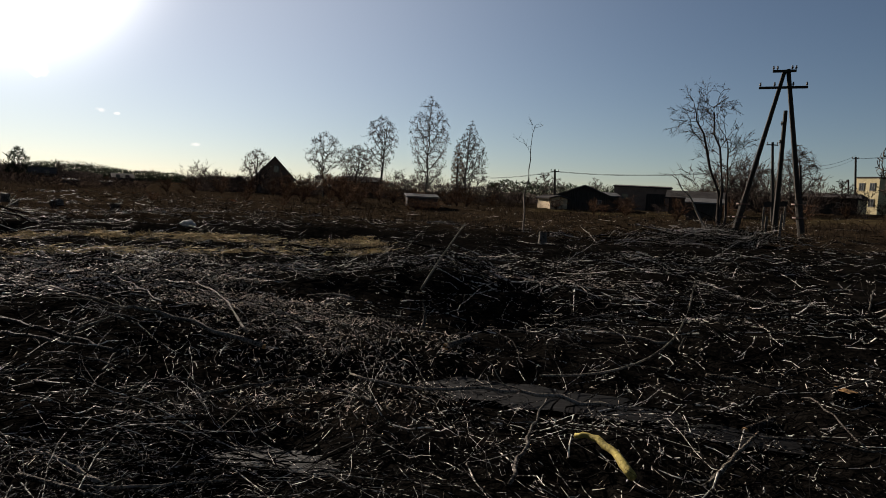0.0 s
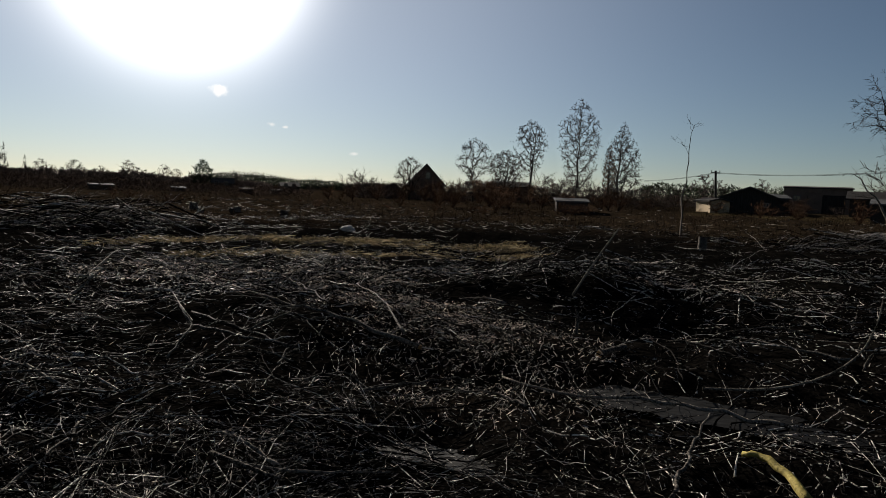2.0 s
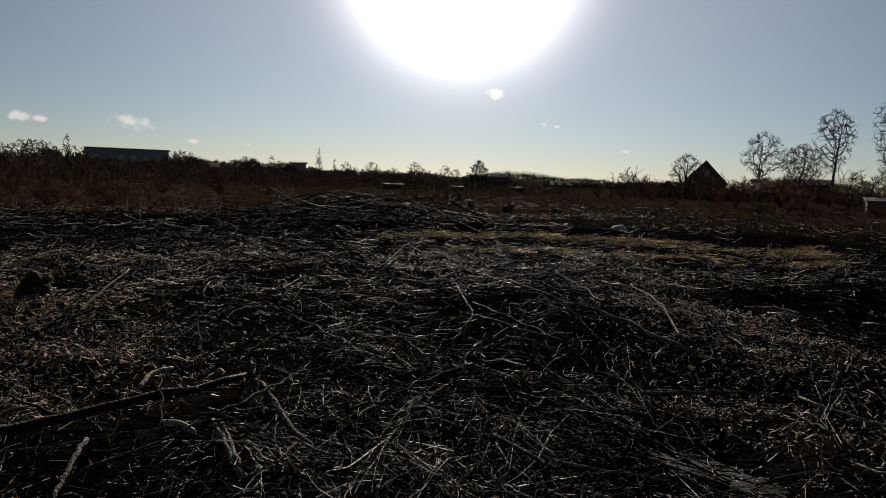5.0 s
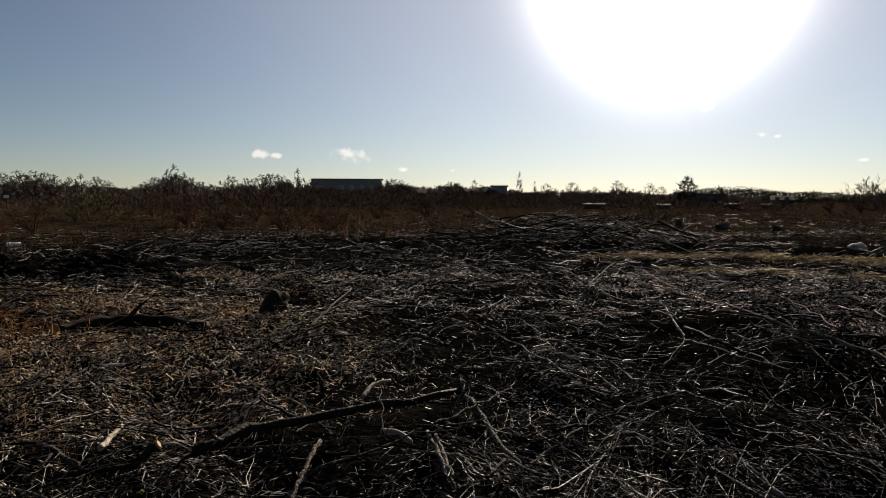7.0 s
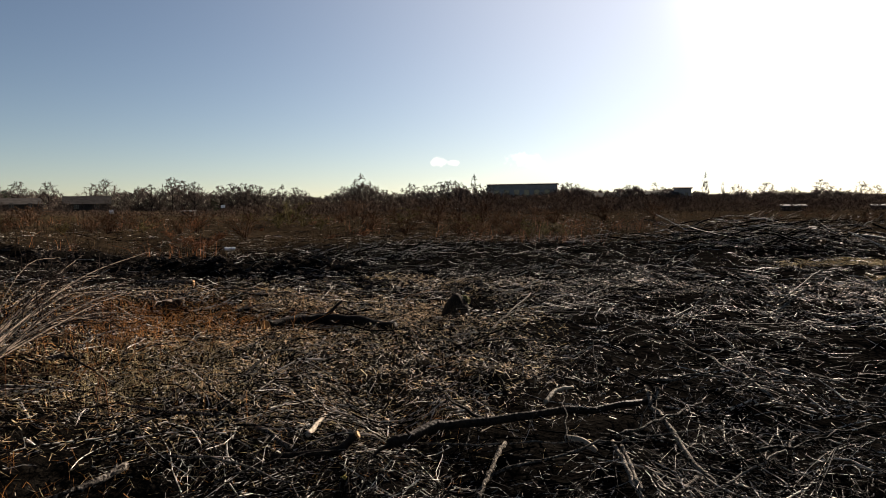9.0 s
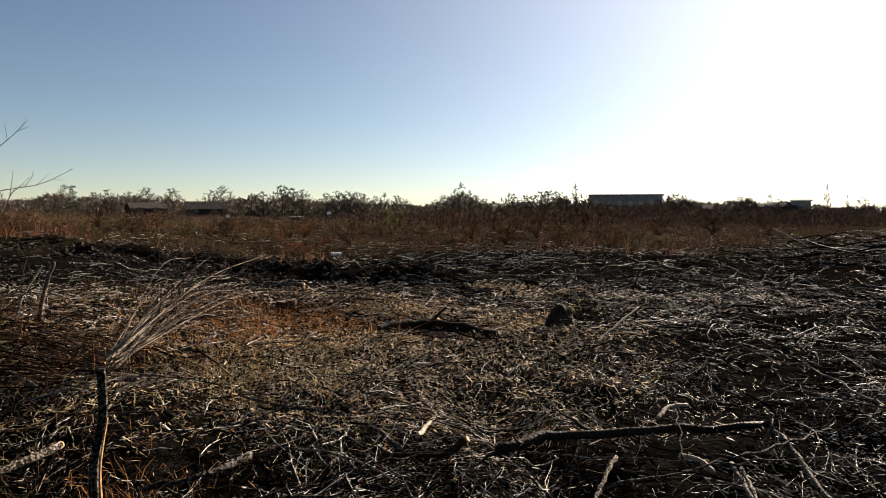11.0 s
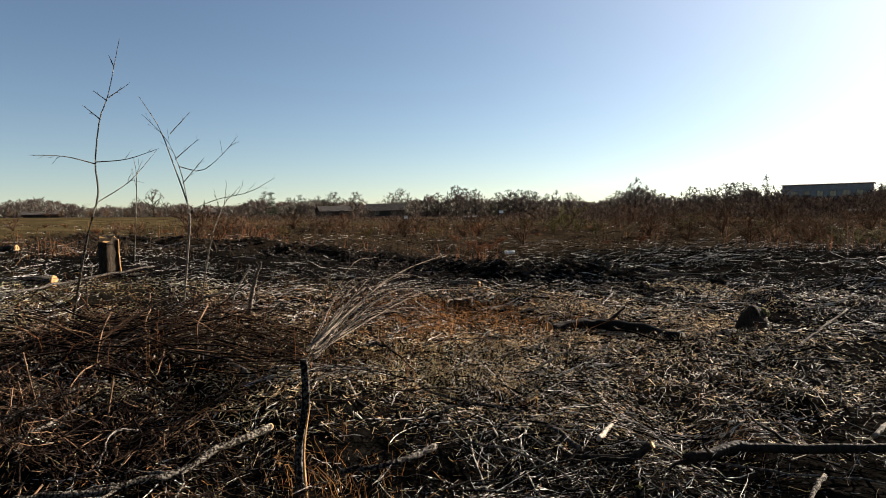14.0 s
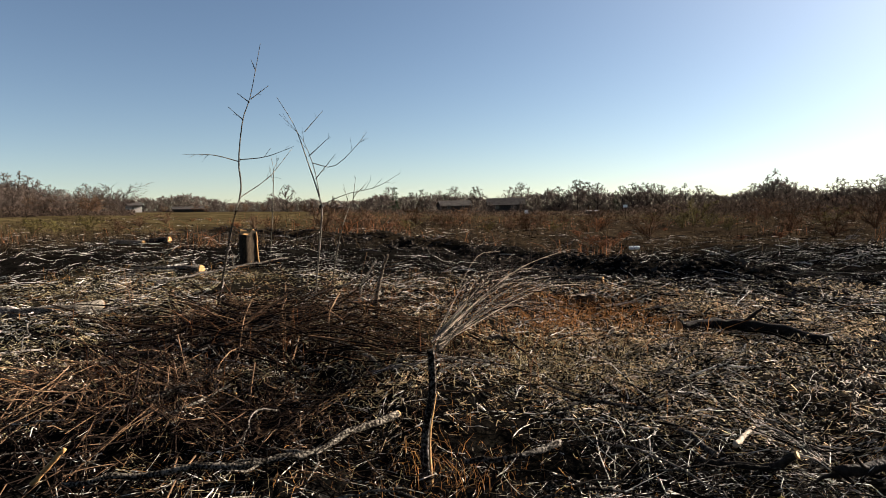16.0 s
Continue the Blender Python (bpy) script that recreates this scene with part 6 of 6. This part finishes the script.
def brush_pile(label, cx, cy, half_x, half_y, top, n, seed, length, radius, turn, mat, spread=0.6):
    """A heap of many crossed branches."""
    r = ngen(seed)
    u, v = r.normal(0, 0.42, n) * half_x, r.normal(0, 0.42, n) * half_y
    a = math.radians(turn)
    x, y = cx + u * math.cos(a) - v * math.sin(a), cy + u * math.sin(a) + v * math.cos(a)
    hz = top * np.exp(-(u / half_x) ** 2 * 1.4 - (v / half_y) ** 2 * 1.4) * r.random(n) ** 0.7
    L = r.uniform(*length, n)
    th = math.radians(turn) + r.normal(0, spread, n)
    tilt = r.normal(0, 0.22, n)
    s = np.linspace(-0.5, 0.5, 6)
    wx = x[:, None] + s * (L * np.cos(th))[:, None] + np.cumsum(r.normal(0, 0.02, (n, 6)), 1) * L[:, None]
    wy = y[:, None] + s * (L * np.sin(th))[:, None] + np.cumsum(r.normal(0, 0.02, (n, 6)), 1) * L[:, None]
    wz = ground_z(wx, wy) + hz[:, None] + np.maximum(s * (L * tilt)[:, None], -hz[:, None]) - 0.25 * hz[:, None] * (2 * s) ** 2 + 0.02
    R = r.uniform(*radius, n)
    main = (np.stack([wx, wy, wz], -1), R[:, None] * np.linspace(1, 0.35, 6)[None])
    side = offshoots(main[0], main[1], 5, 0.25, (35, 10), 0.3, 0.08, 4, r, 0.12, 0.55, 0.4, 0.004)
    return tagged(tubes("brush_pile", [main, side], mat, 4), label, "brush pile", kind="stuff")


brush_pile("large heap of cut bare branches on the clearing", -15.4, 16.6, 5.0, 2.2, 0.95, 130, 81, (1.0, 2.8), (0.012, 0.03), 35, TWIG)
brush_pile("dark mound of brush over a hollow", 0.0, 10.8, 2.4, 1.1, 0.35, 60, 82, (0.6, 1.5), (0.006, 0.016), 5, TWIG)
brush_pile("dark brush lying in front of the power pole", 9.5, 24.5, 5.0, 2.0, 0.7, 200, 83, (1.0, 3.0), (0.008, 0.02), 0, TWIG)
brush_pile("reddish brush heap in the slash", -7.2, -3.9, 2.9, 2.0, 0.34, 270, 84, (0.9, 2.5), (0.005, 0.012), 62, RED_BRUSH, 0.4)
brush_pile("dark reddish brush swept flat over the slash", -4.7, -4.1, 2.0, 1.5, 0.16, 230, 87, (0.7, 2.0), (0.0035, 0.0085), 30, RED_BRUSH, 0.4)
brush_pile("dark brush lying beside the long log", -4.6, -2.6, 1.2, 1.0, 0.12, 120, 88, (0.5, 1.5), (0.003, 0.007), 40, RED_BRUSH, 0.45)
brush_pile("brush dragged along the furrow bank", -19.0, 6.5, 5.0, 1.6, 0.35, 60, 85, (0.8, 2.0), (0.008, 0.022), 70, TWIG)
brush_pile("low heap of cut branches before the pole", 5.5, 15.0, 4.0, 1.6, 0.35, 90, 86, (0.6, 1.6), (0.006, 0.016), -10, TWIG)


# ---- loose litter ----
def keep_off(x, y, r):
    """Which places keep their litter: little on the turned furrow and in the puddles."""
    _, share = furrow_share(x, y)
    ok = r.random(len(x)) > np.interp(azimuth(x, y), [62, 82], [0.25, 0.72]) * share
    d, az = np.hypot(x, y), azimuth(x, y)
    ok &= (r.random(len(x)) > 0.35 * smooth(20, 30, d) * smooth(55, 68, az))
    ok &= r.random(len(x)) > 0.75 * (zones(x, y)[0] > 0.5)
    for (cx, cy), rx_, ry_, turn in PUDDLES:
        a = math.radians(turn)
        u, v = (x - cx) * math.cos(a) + (y - cy) * math.sin(a), -(x - cx) * math.sin(a) + (y - cy) * math.cos(a)
        ok &= ((u / rx_) ** 2 + (v / ry_) ** 2 > 1) | (r.random(len(x)) < 0.8)
    return ok


def strew(n, r0, r1, az0, az1, r, power=1.0):
    az = np.radians(r.uniform(az0, az1, n))
    d = r0 * (r1 / r0) ** (r.random(n) ** power)
    x, y = -np.sin(az) * d, np.cos(az) * d
    clump = vnoise(x / 0.9, y / 0.9, 12) * 0.6 + vnoise(x / 3.1, y / 3.1, 13) * 0.4
    ok = keep_off(x, y, r) & (r.random(n) < -0.3 + 2.0 * clump)
    ok &= r.random(n) < np.interp(azimuth(x, y), [-40, 4, 18], [0.5, 0.5, 1.0])
    return x[ok], y[ok]


def litter(name, label, xy, length, radius, mat, seed, up=0.25, lift=0.12, k=4, sides=3, aligned=None, taper=0.45):
    r = ngen(seed)
    x, y = xy
    n = len(x)
    L = length[0] + (length[1] - length[0]) * r.random(n) ** 2.2
    th = r.uniform(0, 2 * math.pi, n)
    if aligned is not None:
        swirl = 2.2 * math.pi * vnoise(x / 2.6, y / 2.6, 15)
        th = np.where(r.random(n) < aligned, swirl + r.normal(0, 0.35, n), th)
    rise = r.normal(0, up, n)
    s = np.linspace(-0.5, 0.5, k)
    px, py = s[None] * L[:, None], (s[None] ** 2 - 0.12) * (L * r.normal(0, 0.25, n))[:, None] + r.normal(0, 0.022, (n, k)) * L[:, None]
    wx = x[:, None] + px * np.cos(th)[:, None] - py * np.sin(th)[:, None]
    wy = y[:, None] + px * np.sin(th)[:, None] + py * np.cos(th)[:, None]
    base = r.random(n) ** 2.5 * lift
    wz = ground_z(wx, wy) + base[:, None] + np.maximum(px * rise[:, None], -0.02) + np.abs(r.normal(0, 0.02, (n, k))) + 0.008
    R = (radius[0] + (radius[1] - radius[0]) * r.random(n) ** 3) * np.clip(np.hypot(x, y) / 6.5, 0.42, 1.4) ** 0.8
    return tagged(tubes(name, [(np.stack([wx, wy, wz], -1), R[:, None] * np.linspace(1.0, taper, k)[None])], mat, sides), label, "branches", kind="stuff")


def off_brush(xy, r, keep=0.3):
    """Leaves few loose sticks where the dark brush lies."""
    x, y = xy
    ok = r.random(len(x)) < np.where((azimuth(x, y) > 104) & (np.hypot(x, y) < 9), keep, 1.0)
    return x[ok], y[ok]


g1 = ngen(101)
litter("twig_litter", "grey weathered twigs with painted glints strewn thickly over darkened soil", off_brush(strew(42000, 2.0, 15, -42, 146, g1, 0.9), g1, 0.6), (0.05, 0.4), (0.003, 0.0095), TWIG, 1, 0.22, 0.14, 3, 3, 0.3)
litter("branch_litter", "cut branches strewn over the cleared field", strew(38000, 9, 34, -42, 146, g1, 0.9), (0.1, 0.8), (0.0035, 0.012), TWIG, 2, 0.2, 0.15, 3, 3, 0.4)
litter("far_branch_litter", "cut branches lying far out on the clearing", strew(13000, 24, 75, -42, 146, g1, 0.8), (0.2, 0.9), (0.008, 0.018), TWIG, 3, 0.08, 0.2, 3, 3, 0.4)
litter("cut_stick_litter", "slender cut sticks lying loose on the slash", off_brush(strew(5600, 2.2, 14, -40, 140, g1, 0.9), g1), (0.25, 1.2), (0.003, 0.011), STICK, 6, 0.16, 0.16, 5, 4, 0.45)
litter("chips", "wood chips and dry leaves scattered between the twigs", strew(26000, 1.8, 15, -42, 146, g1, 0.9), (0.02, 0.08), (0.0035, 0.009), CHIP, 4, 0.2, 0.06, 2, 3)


def slash_fans(n, seed):
    """Cut branch heads lying flat: slender stems with many forward-swept side twigs."""
    r = ngen(seed)
    x, y = off_brush(strew(n, 2.6, 17, -40, 142, r, 0.9), r, 0.1)
    n = len(x)
    L = r.uniform(0.7, 2.3, n)
    th = 2.2 * math.pi * vnoise(x / 2.6, y / 2.6, 15) + r.normal(0, 0.6, n)
    q = np.linspace(0, 1, 7)
    bow = (q ** 2)[None] * (L * r.normal(0, 0.18, n))[:, None] + np.cumsum(r.normal(0, 0.012, (n, 7)), 1) * L[:, None]
    px = x[:, None] + (q - 0.5)[None] * (L * np.cos(th))[:, None] - bow * np.sin(th)[:, None]
    py = y[:, None] + (q - 0.5)[None] * (L * np.sin(th))[:, None] + bow * np.cos(th)[:, None]
    pz = ground_z(px, py) + 0.05 + r.uniform(0, 0.16, n)[:, None] * np.sin(q * 2.6)[None]
    R = r.uniform(0.004, 0.011, n) * np.clip(np.hypot(x, y) / 6.5, 0.5, 1.2)
    main = (np.stack([px, py, pz], -1), R[:, None] * np.linspace(1, 0.35, 7)[None])
    side = offshoots(*main, 8, 0.2, (27, 9), 0.34, 0.0, 4, r, 0.1, 0.55, 0.4, 0.003)
    p = side[0]
    p[..., 2] = np.maximum(p[..., 2] * 0.7 + 0.3 * p[:, :1, 2], ground_z(p[..., 0], p[..., 1]) + 0.015)
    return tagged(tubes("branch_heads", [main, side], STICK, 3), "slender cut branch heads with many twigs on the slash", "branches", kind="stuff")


slash_fans(380, 131)


def zone_points(n, box_, which, r, power=1.0):
    x, y = r.uniform(box_[0], box_[2], n), r.uniform(box_[1], box_[3], n)
    z = zones(x, y)[which]
    ok = r.random(n) < z ** power
    return x[ok], y[ok]


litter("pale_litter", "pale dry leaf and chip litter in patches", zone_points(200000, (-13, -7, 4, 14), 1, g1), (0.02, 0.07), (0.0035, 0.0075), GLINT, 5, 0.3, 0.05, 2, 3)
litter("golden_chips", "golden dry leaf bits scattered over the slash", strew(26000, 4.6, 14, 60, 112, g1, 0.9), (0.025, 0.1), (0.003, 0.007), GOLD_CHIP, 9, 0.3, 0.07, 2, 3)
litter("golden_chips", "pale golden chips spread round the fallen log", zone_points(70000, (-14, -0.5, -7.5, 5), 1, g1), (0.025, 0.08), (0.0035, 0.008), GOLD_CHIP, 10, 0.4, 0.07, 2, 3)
litter("golden_litter", "flattened golden grass bits between the twigs", strew(9000, 3.6, 14, 58, 130, g1, 0.8), (0.04, 0.2), (0.0015, 0.0035), STRAW, 7, 0.25, 0.1, 3, 3)
litter("rusty_litter", "rust-coloured dead grass bits between the twigs", strew(5000, 3.2, 13, 66, 134, g1, 0.8), (0.04, 0.2), (0.0015, 0.0035), ORANGE_STRAW, 8, 0.3, 0.1, 3, 3)


def blades(name, label, xy, height, radius, mat, seed, lean=0.6, category="grass"):
    """Upright bent blades or stems."""
    r = ngen(seed)
    x, y = xy
    n = len(x)
    h = height[0] + (height[1] - height[0]) * r.random(n) ** 1.6
    a = r.uniform(0, 2 * math.pi, n)
    out = h * np.abs(r.normal(0, lean, n))
    q = np.array([0, 0.55, 1.0])
    wx = x[:, None] + np.cos(a)[:, None] * out[:, None] * q ** 1.8
    wy = y[:, None] + np.sin(a)[:, None] * out[:, None] * q ** 1.8
    wz = ground_z(x, y)[:, None] + h[:, None] * np.sin(q * 1.3)[None] - 0.01
    R = radius[0] + (radius[1] - radius[0]) * r.random(n)
    return tagged(tubes(name, [(np.stack([wx, wy, wz], -1), R[:, None] * np.array([1, 0.8, 0.25])[None])], mat, 3), label, category, kind="stuff")


litter("pale_grass_litter", "flattened olive and straw grass on the slash", strew(12000, 6, 16, 110, 138, g1, 0.9), (0.04, 0.16), (0.0025, 0.005), STRAW, 21, 0.3, 0.07, 2, 3)
blades("grass_strip", "short pale sunlit dry grass on the clearing", zone_points(70000, (-17, 10, -1, 21), 0, g1), (0.04, 0.13), (0.006, 0.013), STRAW, 11, 1.8)
gx, gy = zone_points(16000, (-18, -13, -4, 4), 0, g1)
half = len(gx) // 2
blades("dry_grass", "golden dry grass between the cut branches", (gx[:half // 2], gy[:half // 2]), (0.04, 0.18), (0.002, 0.004), STRAW, 12, 1.6)
blades("rusty_grass", "rust-coloured dry grass around the felled bush", (gx[half:half + 2600], gy[half:half + 2600]), (0.06, 0.26), (0.003, 0.0055), ORANGE_STRAW, 13, 1.4)
t_ = g1
tx, ty = t_.normal(-9.5, 1.2, 1300), t_.normal(-0.4, 0.9, 1300)
blades("rusty_tussock", "rusty dry tussock under the felled bush", (tx, ty), (0.08, 0.36), (0.003, 0.006), ORANGE_STRAW, 14, 0.9)
tx, ty = t_.normal(px_ - 0.1, 0.32, 220), t_.normal(py_ + 0.15, 0.32, 220)
blades("rusty_tussock", "small golden tussock at the snapped stem", (tx, ty), (0.05, 0.2), (0.0014, 0.0026), ORANGE_STRAW, 15, 0.9)
tx, ty = t_.normal(-6.7, 0.5, 900), t_.normal(-0.6, 0.6, 900)
blades("rusty_tussock", "sparse golden grass beside the slash", (tx, ty), (0.06, 0.28), (0.0016, 0.003), STRAW, 16, 0.7)
az_ = np.radians(t_.uniform(50, 142, 17000))
d_ = 22 * (95 / 22) ** (t_.random(17000) ** 0.75)
wx_, wy_ = -np.sin(az_) * d_, np.cos(az_) * d_
ok_ = (np.abs(from_line(wx_, wy_, FURROW)) > 2.4) & (vnoise(wx_ / 5, wy_ / 5, 21) > 0.42) & ((np.degrees(az_) < 108) | (d_ < 48) | (vnoise(wx_ / 7, wy_ / 7, 24) > 0.5))
blades("weeds", "brown dead weeds and shoots beyond the furrow", (wx_[ok_], wy_[ok_]), (0.2, 0.8), (0.005, 0.011), WEED, 17, 0.9, "weeds")
ok2 = ok_ & (vnoise(wx_ / 4, wy_ / 4, 22) > 0.62) & (d_ < 60)
blades("red_shoots", "reddish willow shoots in clumps on the field", (wx_[ok2] + 0.3, wy_[ok2]), (0.3, 1.0), (0.005, 0.010), RED_TWIG, 18, 0.7, "shoots")
az_ = np.radians(t_.uniform(-38, 50, 9000))
d_ = 26 * (95 / 26) ** (t_.random(9000) ** 0.7)
wx_, wy_ = -np.sin(az_) * d_, np.cos(az_) * d_
ok_ = vnoise(wx_ / 6, wy_ / 6, 23) > 0.35
blades("weeds", "dark brown dead weeds before the village", (wx_[ok_], wy_[ok_]), (0.2, 0.7), (0.006, 0.013), WEED, 19, 0.9, "weeds")
az_ = np.radians(t_.uniform(92, 132, 420))
d_ = t_.uniform(5.5, 12, 420)
blades("red_shoots", "thin reddish shoots standing among the slash", (-np.sin(az_) * d_, np.cos(az_) * d_), (0.15, 0.6), (0.002, 0.004), RED_TWIG, 20, 0.7, "shoots")


def clods(n, seed):
    """Loose clods of black soil on the turned furrow."""
    r = ngen(seed)
    i = r.integers(0, len(FURROW) - 1, n * 2)
    f = np.array(FURROW, float)
    q = r.random(n * 2)[:, None]
    c = f[i] * (1 - q) + f[i + 1] * q + r.normal(0, 1.1, (n * 2, 2))
    c = c[np.hypot(c[:, 0], c[:, 1]) > 6][:n]
    bm = bmesh.new()
    bmesh.ops.create_icosphere(bm, subdivisions=1, radius=1.0)
    ico = np.array([v.co[:] for v in bm.verts])
    tri = np.array([[v.index for v in fc.verts] for fc in bm.faces])
    bm.free()
    m = len(c)
    size = 0.018 + 0.06 * r.random(m) ** 2.5
    v = ico[None] * (size[:, None, None] * r.uniform(0.35, 1.6, (m, len(ico), 1))) * np.stack([r.uniform(0.8, 2.2, m), r.uniform(0.8, 1.6, m), r.uniform(0.4, 0.9, m)], -1)[:, None]
    v[..., :2] += c[:, None]
    v[..., 2] += ground_z(c[:, 0], c[:, 1])[:, None] + 0.3 * size[:, None]
    faces = (tri[None] + (np.arange(m) * len(ico))[:, None, None]).reshape(-1, 3)
    return tagged(mesh_object("soil_clods", v.reshape(-1, 3).tolist(), faces.tolist(), CLOD), "black clods of turned peat along the furrow", "soil", kind="stuff")


clods(6500, 91)


def stone(label, at, r, seed):
    bm = bmesh.new()
    bmesh.ops.create_icosphere(bm, subdivisions=3, radius=r)
    for v in bm.verts:
        k = 1 + 0.35 * (noise.noise(v.co * (2.2 / r) + Vector((seed, 0, 0))))
        v.co = Vector((v.co.x * 1.15 * k, v.co.y * k, v.co.z * 0.72 * k))
    ob = part("stone", bm, STONE, None, "", True)
    ob.location = (at[0], at[1], gz(*at) + r * 0.35)
    return tagged(ob, label, "stone", group="stones")


stone("pale rounded boulder on the bank", (-8.11, 21.26), 0.21, 1)
stone("small pale stone in the slash", (-4.44, 4.96), 0.045, 2)
for az, d, el, wide in ((93.2, 60, -0.3, 0.3), (85.1, 80, 0.0, 0.45)):
    x, y = polar(az, d)
    top = 1.6 + d * math.tan(radians(el)) + 0.15
    sign = tagged(new("small_sign"), "small white board on a post in the weeds", "sign", group="small signs")
    sign.matrix_basis = pose(x, y - 0.4, 0, 0, 0, az)
    bm = bmesh.new()
    box(bm, -wide / 2, -0.02, top - 0.3, wide / 2, 0.02, top)
    part("board", bm, WHITE, sign, "white board")
    rod("post", [(0, 0.05, gz(x, y) - 0.2), (0, 0.05, top - 0.04)], 0.04, 0.035, GREY_BOARDS, sign, 6)

for k_, (az0, az1, d0) in enumerate(((86.0, 90.0, 103), (98.0, 100.5, 108))):
    bm = bmesh.new()
    prev = None
    for q in range(17):
        a = az0 + (az1 - az0) * q / 16
        pair = []
        for d in (d0, d0 + 9):
            x, y = polar(a, d)
            pair.append(bm.verts.new((x, y, gz(x, y) + 0.12)))
        if prev:
            bm.faces.new((prev[0], pair[0], pair[1], prev[1]))
        prev = pair
    tagged(part("track_%d" % (k_ + 1), bm, GRAVEL), "pale gravel track across the far field", "track", kind="structure")
